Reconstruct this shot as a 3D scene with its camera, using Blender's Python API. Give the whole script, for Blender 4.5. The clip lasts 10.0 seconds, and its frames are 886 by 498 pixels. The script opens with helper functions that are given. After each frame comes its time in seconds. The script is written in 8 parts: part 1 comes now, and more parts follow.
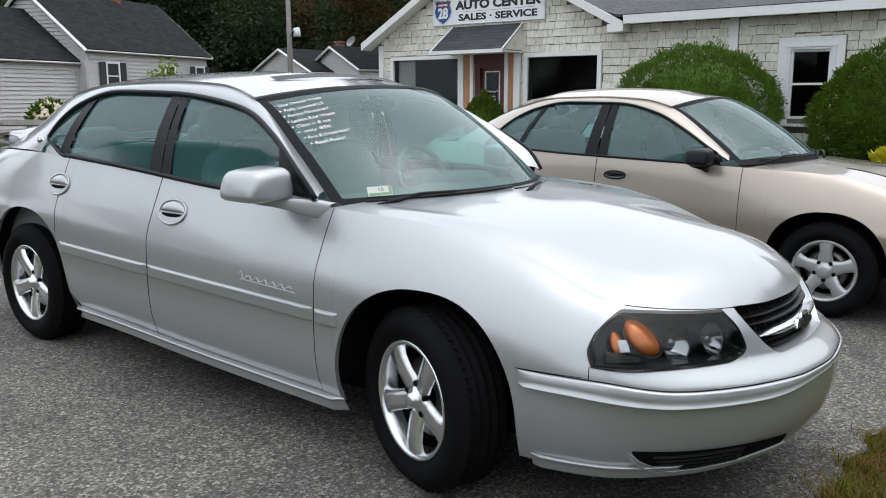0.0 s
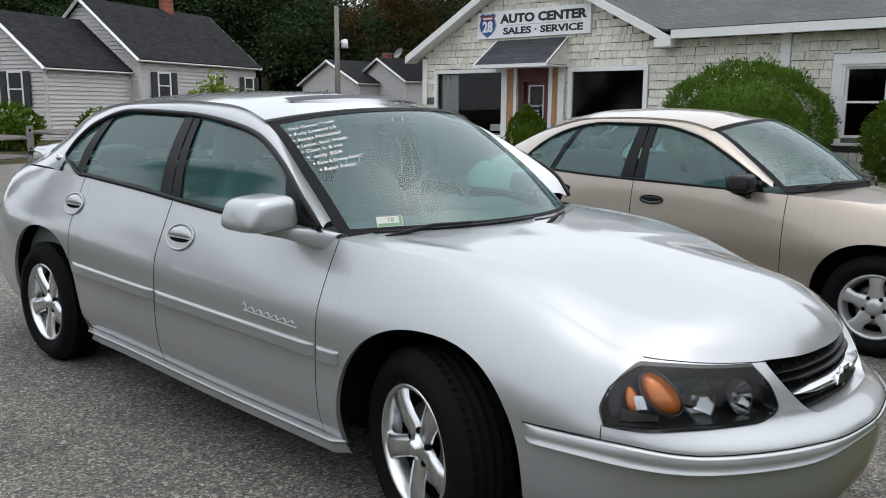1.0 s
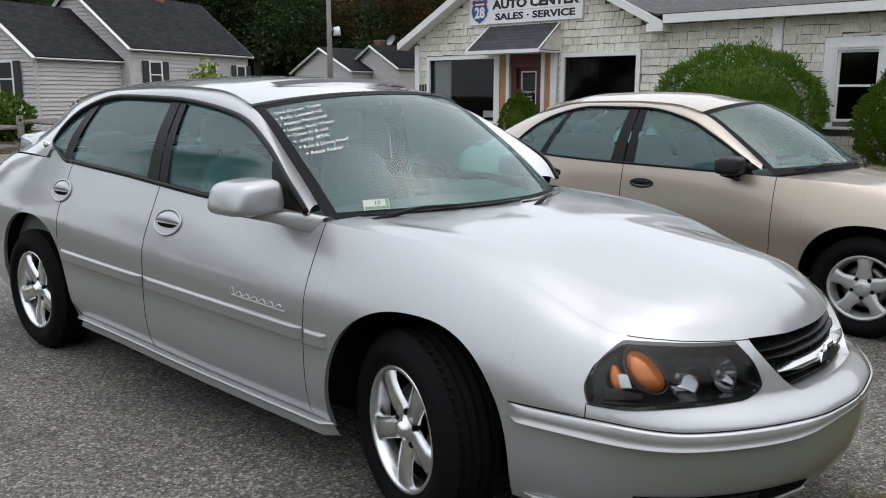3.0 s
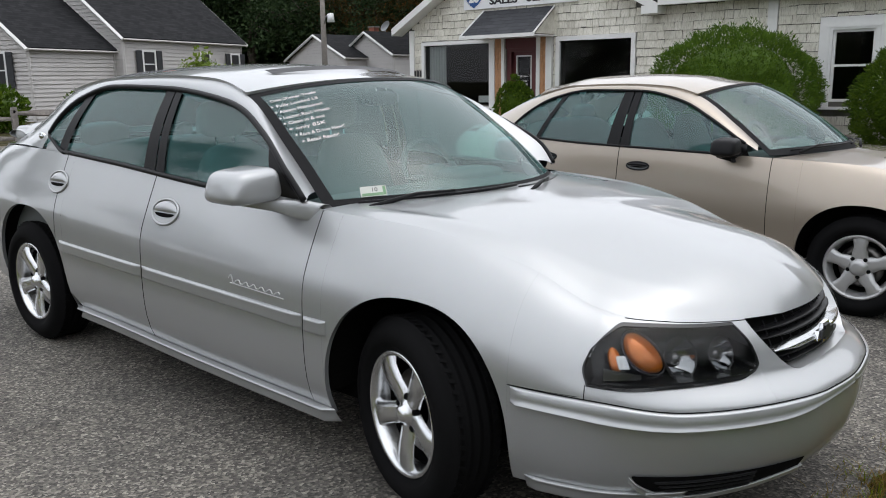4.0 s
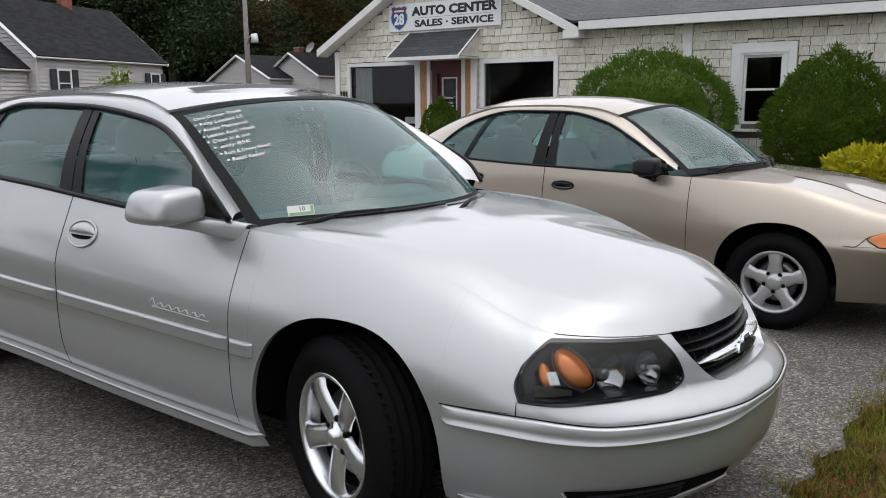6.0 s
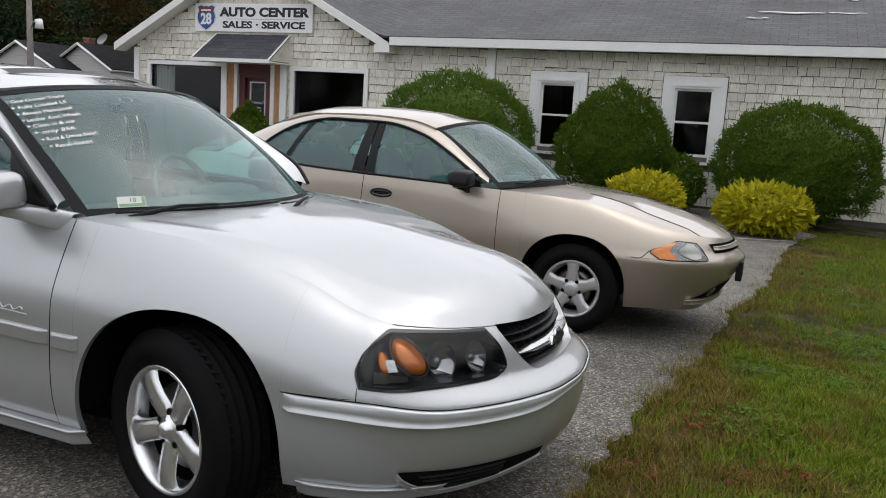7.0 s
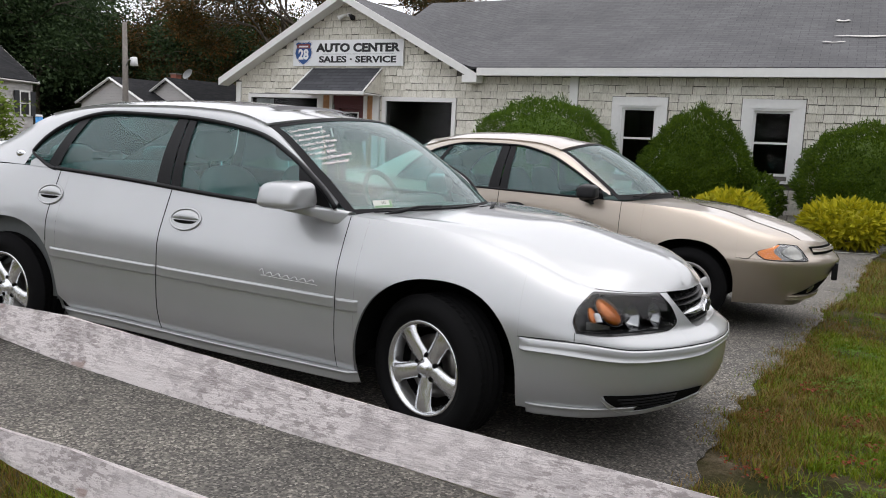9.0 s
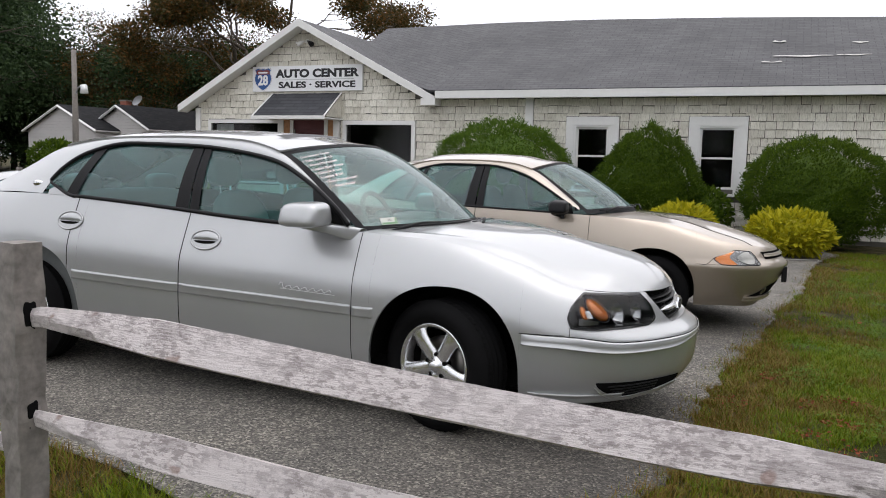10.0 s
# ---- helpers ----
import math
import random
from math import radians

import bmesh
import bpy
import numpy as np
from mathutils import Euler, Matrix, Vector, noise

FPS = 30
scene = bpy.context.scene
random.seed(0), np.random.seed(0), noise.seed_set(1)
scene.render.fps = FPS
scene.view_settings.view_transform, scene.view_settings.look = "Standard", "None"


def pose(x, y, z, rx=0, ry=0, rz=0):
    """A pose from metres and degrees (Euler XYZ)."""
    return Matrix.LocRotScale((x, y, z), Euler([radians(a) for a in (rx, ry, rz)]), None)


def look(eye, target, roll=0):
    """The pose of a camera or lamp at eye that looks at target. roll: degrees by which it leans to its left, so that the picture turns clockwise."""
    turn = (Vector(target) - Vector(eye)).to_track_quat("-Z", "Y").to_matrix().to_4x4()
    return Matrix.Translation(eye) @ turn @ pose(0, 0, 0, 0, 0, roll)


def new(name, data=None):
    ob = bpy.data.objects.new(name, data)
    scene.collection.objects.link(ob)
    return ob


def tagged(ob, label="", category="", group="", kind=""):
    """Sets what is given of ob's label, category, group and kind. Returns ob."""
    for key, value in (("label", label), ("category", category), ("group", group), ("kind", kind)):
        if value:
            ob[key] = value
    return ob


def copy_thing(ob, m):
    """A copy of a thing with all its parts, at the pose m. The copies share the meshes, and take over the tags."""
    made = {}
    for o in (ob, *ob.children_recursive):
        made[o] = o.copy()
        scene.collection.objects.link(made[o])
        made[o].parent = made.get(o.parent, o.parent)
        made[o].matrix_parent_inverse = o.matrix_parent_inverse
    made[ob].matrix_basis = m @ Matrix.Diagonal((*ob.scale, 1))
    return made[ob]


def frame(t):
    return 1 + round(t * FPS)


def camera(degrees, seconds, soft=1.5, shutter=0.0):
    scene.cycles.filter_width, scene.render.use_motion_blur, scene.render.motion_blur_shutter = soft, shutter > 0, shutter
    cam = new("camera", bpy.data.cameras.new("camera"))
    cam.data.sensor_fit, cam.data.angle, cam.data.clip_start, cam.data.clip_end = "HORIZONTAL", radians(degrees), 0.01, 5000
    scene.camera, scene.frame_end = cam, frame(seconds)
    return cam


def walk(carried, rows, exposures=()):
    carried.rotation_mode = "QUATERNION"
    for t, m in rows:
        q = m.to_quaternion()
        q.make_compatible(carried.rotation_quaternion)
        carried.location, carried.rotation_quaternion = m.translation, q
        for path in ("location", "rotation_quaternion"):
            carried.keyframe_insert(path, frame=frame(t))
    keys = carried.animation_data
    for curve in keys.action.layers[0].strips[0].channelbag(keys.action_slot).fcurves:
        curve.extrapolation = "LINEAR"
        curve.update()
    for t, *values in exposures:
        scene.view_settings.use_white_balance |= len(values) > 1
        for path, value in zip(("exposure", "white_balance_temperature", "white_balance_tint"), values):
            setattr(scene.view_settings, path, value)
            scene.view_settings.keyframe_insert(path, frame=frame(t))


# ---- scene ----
cam = camera(57.0, 10.0, 1.0)
PATH = [
    (0, (1.811, -2.976, 1.377), (0.596, -1.431, 1.008), -0.1),
    (0.2, (1.729, -2.895, 1.407), (0.494, -1.347, 1.122), 0.8),
    (0.5, (1.703, -2.821, 1.41), (0.394, -1.346, 1.078), -1.0),
    (1, (1.781, -2.74, 1.432), (0.478, -1.262, 1.089), 0.5),
    (1.5, (1.828, -2.746, 1.424), (0.518, -1.271, 1.1), 0.5),
    (2, (1.821, -2.745, 1.422), (0.515, -1.261, 1.119), 0.8),
    (2.5, (1.808, -2.732, 1.421), (0.498, -1.256, 1.098), 0.6),
    (3, (1.809, -2.726, 1.413), (0.519, -1.244, 1.041), 0.1),
    (4.5, (1.821, -2.738, 1.413), (0.542, -1.254, 1.008), -0.9),
    (5, (1.824, -2.737, 1.418), (0.555, -1.239, 1.034), -1.0),
    (6.3, (1.779, -2.73, 1.4), (0.749, -1.055, 1.034), 1.1),
    (6.5, (1.748, -2.759, 1.404), (0.872, -1.001, 1.028), 2.9),
    (6.7, (1.776, -2.782, 1.385), (1.02, -0.96, 1.055), 2.4),
    (7, (1.762, -2.916, 1.372), (1.037, -1.079, 1.057), 3.5),
    (7.2, (1.806, -3.029, 1.329), (1.013, -1.23, 0.966), 0.8),
    (7.3, (1.876, -3.091, 1.326), (1.025, -1.325, 0.928), -1.6),
    (7.5, (1.857, -3.205, 1.368), (0.971, -1.468, 0.923), -3.3),
    (7.7, (1.882, -3.329, 1.357), (1.039, -1.552, 0.992), -1.1),
    (8, (1.709, -3.507, 1.333), (0.931, -1.694, 1.002), -0.3),
    (8.2, (1.666, -3.601, 1.279), (0.883, -1.804, 0.886), -0.8),
    (8.5, (1.616, -3.772, 1.325), (0.917, -1.927, 0.998), 2.0),
    (8.7, (1.613, -3.848, 1.332), (0.836, -2.029, 1.041), 3.4),
    (9, (1.628, -4.044, 1.319), (0.761, -2.26, 1.059), 2.6),
    (9.2, (1.674, -4.149, 1.312), (0.78, -2.382, 1.035), -1.5),
    (9.3, (1.665, -4.172, 1.317), (0.765, -2.411, 1.023), -2.5),
    (9.5, (1.683, -4.311, 1.353), (0.786, -2.541, 1.101), -1.0),
    (10, (1.584, -4.563, 1.317), (0.82, -2.726, 1.111), 1.4),
]
EXPOSURES = [(0.0, 0.28, 6360, 11), (0.8, 0.18, 6420, 11.5), (2.5, 0.10, 6500, 12), (5.0, 0.10, 6620, 13), (7.0, 0.08, 6690, 14), (8.5, 0.22, 6770, 15), (10.0, 0.20, 6770, 15.5)]
walk(cam, [(t, look(eye, target, roll)) for t, eye, target, roll in PATH], EXPOSURES)

# ---------------------------------------------------------------- light
world = bpy.data.worlds.new("overcast_sky")
scene.world = world
world.use_nodes = True
wn, wl = world.node_tree.nodes, world.node_tree.links
SUN_ELEV, SUN_AZ = radians(72), radians(40)
sky = wn.new("ShaderNodeTexSky")
sky.sky_type, sky.sun_disc = "NISHITA", False
sky.sun_elevation, sky.sun_rotation = SUN_ELEV, SUN_AZ
sky.air_density, sky.dust_density, sky.ozone_density = 1.0, 6.0, 1.0
grey = wn.new("ShaderNodeHueSaturation")
grey.inputs["Saturation"].default_value = 0.10
cloud = wn.new("ShaderNodeMix")
cloud.data_type = "RGBA"
cloud.inputs[0].default_value = 0.72
cloud.inputs[7].default_value = (8.2, 8.8, 9.5, 1)
bg = wn["Background"]
bg.inputs["Strength"].default_value = 0.180
wl.new(sky.outputs[0], grey.inputs["Color"])
wl.new(grey.outputs[0], cloud.inputs[6])
# an overcast dome, a little brighter overhead than at the horizon
way, up, lift, dome = wn.new("ShaderNodeTexCoord"), wn.new("ShaderNodeSeparateXYZ"), wn.new("ShaderNodeMapRange"), wn.new("ShaderNodeMix")
lift.inputs["To Min"].default_value, lift.inputs["To Max"].default_value = 0.84, 1.04
dome.data_type, dome.blend_type, dome.inputs[0].default_value = "RGBA", "MULTIPLY", 1.0
wl.new(way.outputs["Generated"], up.inputs[0])
wl.new(up.outputs["Z"], lift.inputs["Value"])
wl.new(cloud.outputs[2], dome.inputs[6])
wl.new(lift.outputs[0], dome.inputs[7])
wl.new(dome.outputs[2], bg.inputs["Color"])
sun = new("sun", bpy.data.lights.new("sun", "SUN"))
sun.data.energy, sun.data.angle, sun.data.color = 0.18, radians(140), (1.0, 0.97, 0.93)
sun.matrix_world = look((0, 0, 30), (-30 * math.cos(SUN_ELEV) * math.sin(SUN_AZ), -30 * math.cos(SUN_ELEV) * math.cos(SUN_AZ), 30 - 30 * math.sin(SUN_ELEV)))

# ---------------------------------------------------------------- materials


class Mat:
    """A node material: m.n(kind) adds a node, m.j(a, b) joins sockets."""

    def __init__(self, name, color=(0.5, 0.5, 0.5), rough=0.5, metal=0.0, coat=0.0, spec=0.5):
        self.m = bpy.data.materials.new(name)
        self.m.use_nodes = True
        self.t = self.m.node_tree
        self.b = self.t.nodes["Principled BSDF"]
        self.b.inputs["Base Color"].default_value = (*color, 1)
        self.b.inputs["Roughness"].default_value = rough
        self.b.inputs["Metallic"].default_value = metal
        self.b.inputs["Coat Weight"].default_value = coat
        self.b.inputs["Coat Roughness"].default_value = 0.04
        self.b.inputs["Specular IOR Level"].default_value = spec
        self.co = None

    def n(self, kind, **props):
        node = self.t.nodes.new("ShaderNode" + kind)
        for key, value in props.items():
            node.inputs[key].default_value = value
        return node

    def j(self, a, b):
        self.t.links.new(a, b)

    def coords(self, scale=(1, 1, 1), world_space=False):
        if world_space:
            src = self.n("NewGeometry").outputs["Position"]
        else:
            src = self.n("TexCoord").outputs["Object"]
        mp = self.n("Mapping")
        mp.inputs["Scale"].default_value = scale
        self.j(src, mp.inputs["Vector"])
        return mp.outputs[0]

    def noise(self, scale, detail=4.0, rough=0.55, stretch=(1, 1, 1), world_space=False):
        t = self.n("TexNoise", Scale=scale, Detail=detail, Roughness=rough)
        self.j(self.coords(stretch, world_space), t.inputs["Vector"])
        return t.outputs["Fac"]

    def ramp(self, fac, stops):
        r = self.n("ValToRGB")
        el = r.color_ramp.elements
        while len(el) < len(stops):
            el.new(0.5)
        for e, (p, c) in zip(el, stops):
            e.position, e.color = p, (*c, 1)
        self.j(fac, r.inputs[0])
        return r.outputs[0]

    def mix(self, fac, a, b, kind="MIX"):
        x = self.n("Mix")
        x.data_type, x.blend_type = "RGBA", kind
        for sock, v in ((x.inputs[0], fac), (x.inputs[6], a), (x.inputs[7], b)):
            if isinstance(v, (int, float)):
                sock.default_value = v
            elif isinstance(v, tuple):
                sock.default_value = (*v, 1)
            else:
                self.j(v, sock)
        return x.outputs[2]

    def color(self, c):
        self.j(c, self.b.inputs["Base Color"])

    def bump(self, h, strength=0.3, dist=0.01):
        b = self.n("Bump", Strength=strength, Distance=dist)
        self.j(h, b.inputs["Height"])
        self.j(b.outputs[0], self.b.inputs["Normal"])

    def rough(self, fac, lo, hi):
        r = self.n("MapRange")
        r.inputs["To Min"].default_value, r.inputs["To Max"].default_value = lo, hi
        self.j(fac, r.inputs[0])
        self.j(r.outputs[0], self.b.inputs["Roughness"])

    def pick(self):
        return self.n("ObjectInfo").outputs["Random"]

    def island(self):
        return self.n("NewGeometry").outputs["Random Per Island"]


def plain(name, color, rough=0.5, metal=0.0, coat=0.0, grain=40.0, amount=0.12, spec=0.5):
    """A simple surface with a fine and a coarse variation."""
    m = Mat(name, color, rough, metal, coat, spec)
    dark = tuple(c * (1 - amount) for c in color)
    light = tuple(min(1, c * (1 + amount)) for c in color)
    m.color(m.mix(0.5, m.ramp(m.noise(grain), [(0.3, dark), (0.7, light)]), m.ramp(m.noise(grain / 9), [(0.3, dark), (0.7, light)])))
    return m.m


def paint(name, color, flake):
    """Metallic car paint: flakes under a polished clear coat, with a thin dusty film."""
    m = Mat(name, color, 0.34, 0.58, 1.0)
    fl = m.n("TexVoronoi", Scale=1400.0)
    m.j(m.coords(), fl.inputs["Vector"])
    c = m.mix(flake, color, m.mix(0.5, color, fl.outputs["Color"], "OVERLAY"))
    film = m.ramp(m.noise(1.6, 6, 0.65), [(0.3, (0.95, 0.95, 0.945)), (0.7, (1.03, 1.03, 1.03))])
    m.color(m.mix(1.0, c, film, "MULTIPLY"))
    m.rough(m.noise(3.0, 3), 0.30, 0.38)
    m.b.inputs["Coat Weight"].default_value = 1.0
    smear = m.n("MapRange")
    smear.inputs["To Min"].default_value, smear.inputs["To Max"].default_value = 0.03, 0.07
    m.j(m.noise(9.0, 4, 0.6), smear.inputs[0])
    m.j(smear.outputs[0], m.b.inputs["Coat Roughness"])
    return m.m


def glazing(name, tint, gloss=0.0, ior=1.5, sky_haze=0.0, blur=0.02):
    """Thin window glass: what is behind shows tinted, with the surface's own reflection and a painted veil of sky
    glare.
    """
    m = bpy.data.materials.new(name)
    m.use_nodes = True
    t = m.node_tree
    t.nodes.remove(t.nodes["Principled BSDF"])
    out = t.nodes["Material Output"]
    tr = t.nodes.new("ShaderNodeBsdfTransparent")
    tr.inputs[0].default_value = (*tint, 1)
    gl = t.nodes.new("ShaderNodeBsdfGlossy")
    gl.inputs["Roughness"].default_value = blur
    fr = t.nodes.new("ShaderNodeFresnel")
    fr.inputs[0].default_value = ior
    add = t.nodes.new("ShaderNodeMath")
    add.operation, add.use_clamp = "ADD", True
    add.inputs[1].default_value = gloss
    mx = t.nodes.new("ShaderNodeMixShader")
    t.links.new(fr.outputs[0], add.inputs[0])
    t.links.new(add.outputs[0], mx.inputs[0])
    t.links.new(tr.outputs[0], mx.inputs[1])
    t.links.new(gl.outputs[0], mx.inputs[2])
    # teal diffuse layer: the sky's pale glare on the glass, put into colour
    film = t.nodes.new("ShaderNodeBsdfDiffuse")
    film.inputs[0].default_value = (0.21, 0.50, 0.48, 1)
    veil_mix = t.nodes.new("ShaderNodeMixShader")
    veil_mix.inputs[0].default_value = sky_haze
    t.links.new(mx.outputs[0], veil_mix.inputs[1])
    t.links.new(film.outputs[0], veil_mix.inputs[2])
    t.links.new(veil_mix.outputs[0], out.inputs[0])
    return m


def asphalt_mat():
    m = Mat("asphalt", rough=0.88)
    v = m.n("TexVoronoi", Scale=100.0)
    m.j(m.coords(world_space=True), v.inputs["Vector"])
    stones = m.ramp(v.outputs["Color"], [(0.0, (0.030, 0.029, 0.028)), (0.40, (0.105, 0.100, 0.092)), (0.70, (0.20, 0.19, 0.172)), (1.0, (0.50, 0.48, 0.43))])
    broad = m.ramp(m.noise(0.9, 6, 0.65, world_space=True), [(0.30, (0.60, 0.60, 0.60)), (0.68, (1.24, 1.21, 1.16))])
    col = m.mix(1.0, stones, broad, "MULTIPLY")
    oil = m.ramp(m.noise(1.7, 4, 0.6, world_space=True), [(0.56, (1, 1, 1)), (0.70, (0.40, 0.39, 0.38))])
    col = m.mix(0.5, col, m.mix(1.0, col, oil, "MULTIPLY"))
    rust = m.ramp(m.noise(1.1, 3, 0.5, (1, 1.3, 1), True), [(0.70, (0, 0, 0)), (0.80, (1, 1, 1))])
    col = m.mix(m.mix(1.0, rust, (0.35, 0.35, 0.35), "MULTIPLY"), col, (0.20, 0.12, 0.06))
    # ragged darker spots about the cars' noses
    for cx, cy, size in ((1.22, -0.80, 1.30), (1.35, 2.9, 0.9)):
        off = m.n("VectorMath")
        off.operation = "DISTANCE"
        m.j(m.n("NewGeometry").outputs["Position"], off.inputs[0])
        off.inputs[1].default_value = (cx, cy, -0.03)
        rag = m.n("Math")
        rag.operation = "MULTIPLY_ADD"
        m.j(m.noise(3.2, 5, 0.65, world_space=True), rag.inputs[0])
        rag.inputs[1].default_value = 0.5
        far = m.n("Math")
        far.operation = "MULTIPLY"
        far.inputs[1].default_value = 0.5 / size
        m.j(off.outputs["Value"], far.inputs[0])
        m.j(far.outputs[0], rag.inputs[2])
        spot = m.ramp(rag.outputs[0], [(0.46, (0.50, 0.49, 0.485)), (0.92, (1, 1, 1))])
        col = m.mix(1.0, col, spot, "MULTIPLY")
    m.color(m.mix(1.0, col, (0.93, 0.92, 0.90), "MULTIPLY"))
    m.bump(v.outputs["Distance"], 0.55, 0.006)
    return m.m


def ground_mat():
    m = Mat("lawn_soil", rough=0.95, spec=0.1)
    a = m.ramp(m.noise(2.2, 6, 0.65, world_space=True), [(0.30, (0.020, 0.026, 0.006)), (0.48, (0.040, 0.040, 0.014)), (0.60, (0.085, 0.070, 0.042)), (0.72, (0.21, 0.18, 0.14))])
    b = m.ramp(m.noise(60, 4, 0.7, world_space=True), [(0.3, (0.55, 0.55, 0.5)), (0.7, (1.25, 1.2, 1.1))])
    m.color(m.mix(1.0, a, b, "MULTIPLY"))
    m.bump(m.noise(45, 5, 0.7, world_space=True), 0.8, 0.03)
    return m.m


def leaf_mat(name, stops, rough=0.55, through_light=0.25, each=0.65, patch=1.1):
    """Foliage: every leaf its own shade, with light coming through."""
    m = Mat(name, rough=rough, spec=0.15)
    c = m.mix(each, m.ramp(m.noise(patch, 4, 0.6, world_space=True), stops), m.ramp(m.island(), stops))
    m.color(c)
    tl = m.n("BsdfTranslucent")
    m.j(c, tl.inputs[0])
    mx = m.n("MixShader", Fac=through_light)
    m.j(m.b.outputs[0], mx.inputs[1])
    m.j(tl.outputs[0], mx.inputs[2])
    m.j(mx.outputs[0], m.t.nodes["Material Output"].inputs[0])
    return m.m


def shingle_mat(name, use_island):
    """White-painted cedar shingles, weathered grey-cream, with dark streaks at the butts."""
    m = Mat(name, rough=0.85)
    each = m.ramp(m.island() if use_island else m.pick(), [(0.0, (0.63, 0.61, 0.54)), (0.35, (0.71, 0.69, 0.615)), (0.7, (0.77, 0.75, 0.675)), (1.0, (0.67, 0.655, 0.585))])
    streak = m.ramp(m.noise(9, 6, 0.7, (6, 6, 0.8), True), [(0.34, (0.66, 0.64, 0.60)), (0.52, (1, 1, 1))])
    stain = m.ramp(m.noise(0.8, 5, 0.65, (1, 1, 1.6), True), [(0.33, (0.80, 0.79, 0.76)), (0.6, (1.05, 1.05, 1.04))])
    bare = m.ramp(m.noise(4.2, 5, 0.75, (2.4, 1, 1), True), [(0.64, (0, 0, 0)), (0.72, (1, 1, 1))])
    c = m.mix(1.0, m.mix(1.0, each, streak, "MULTIPLY"), stain, "MULTIPLY")
    m.color(m.mix(m.mix(1.0, bare, (0.6, 0.6, 0.6), "MULTIPLY"), c, (0.16, 0.15, 0.135)))
    m.bump(m.noise(20, 5, 0.7, (8, 8, 1), True), 0.14, 0.004)
    return m.m


def roofing_mat(name, lo, hi):
    """Asphalt roof shingles: courses with staggered tabs and mineral grain."""
    m = Mat(name, rough=0.92, spec=0.12)
    br = m.n("TexBrick", Scale=1.0)
    br.inputs["Brick Width"].default_value, br.inputs["Row Height"].default_value = 0.32, 0.14
    br.inputs["Mortar Size"].default_value = 0.006
    br.inputs["Color1"].default_value, br.inputs["Color2"].default_value = (*lo, 1), (*hi, 1)
    br.inputs["Mortar"].default_value = (*(c * 0.6 for c in lo), 1)
    m.j(m.n("TexCoord").outputs["UV"], br.inputs["Vector"])
    g = m.ramp(m.noise(70, 3, 0.8), [(0.3, (0.72, 0.72, 0.72)), (0.7, (1.25, 1.25, 1.25))])
    w = m.ramp(m.noise(0.6, 5, 0.6), [(0.3, (0.85, 0.85, 0.85)), (0.7, (1.12, 1.12, 1.12))])
    m.color(m.mix(1.0, m.mix(1.0, br.outputs["Color"], g, "MULTIPLY"), w, "MULTIPLY"))
    m.bump(br.outputs["Fac"], -0.4, 0.006)
    return m.m


def weathered_wood():
    """Old split rails: silver-grey grain with pale lichen and dark cracks."""
    m = Mat("weathered_rail_wood", rough=0.9)
    grain = m.ramp(m.noise(14, 8, 0.7, (0.6, 5, 5)), [(0.26, (0.30, 0.27, 0.265)), (0.42, (0.44, 0.40, 0.395)), (0.7, (0.53, 0.49, 0.485))])
    pale = m.ramp(m.noise(9, 9, 0.80, (0.8, 1.1, 1.1)), [(0.47, (0, 0, 0)), (0.51, (1, 1, 1))])
    colony = m.ramp(m.noise(3.0, 3, 0.5, (0.8, 1.0, 1.0)), [(0.42, (0, 0, 0)), (0.58, (1, 1, 1))])
    flake = m.ramp(m.noise(62, 6, 0.72, (0.42, 1.0, 1.0)), [(0.50, (0, 0, 0)), (0.55, (1, 1, 1))])
    knot = m.ramp(m.noise(9.0, 2, 0.4, (1, 1.3, 1.3)), [(0.74, (0, 0, 0)), (0.78, (1, 1, 1))])
    c = m.mix(m.mix(1.0, pale, (0.75, 0.75, 0.75), "MULTIPLY"), grain, (0.66, 0.61, 0.60))
    c = m.mix(m.mix(1.0, m.mix(1.0, flake, colony, "MULTIPLY"), (0.72, 0.72, 0.72), "MULTIPLY"), c, (0.25, 0.215, 0.21))
    m.color(m.mix(m.mix(1.0, knot, (0.65, 0.65, 0.65), "MULTIPLY"), c, (0.22, 0.13, 0.10)))
    m.bump(m.noise(18, 8, 0.75, (0.7, 4, 4)), 0.7, 0.010)
    return m.m


def siding_mat(name, base):
    m = Mat(name, base, 0.6)
    d = tuple(c * 0.86 for c in base)
    m.color(m.mix(0.6, m.ramp(m.island(), [(0, d), (1, base)]), m.ramp(m.noise(0.7, 5, 0.6, (1, 1, 2)), [(0.3, d), (0.65, base)])))
    return m.m


def bark_mat():
    m = Mat("bark", rough=0.95)
    m.color(m.ramp(m.noise(7, 6, 0.7, (3, 3, 0.6)), [(0.3, (0.045, 0.036, 0.028)), (0.7, (0.15, 0.125, 0.10))]))
    m.bump(m.noise(7, 6, 0.7, (3, 3, 0.6)), 0.7, 0.03)
    return m.m


def brick_mat():
    m = Mat("chimney_brick", rough=0.9)
    m.color(m.ramp(m.island(), [(0, (0.22, 0.07, 0.045)), (1, (0.34, 0.12, 0.08))]))
    return m.m


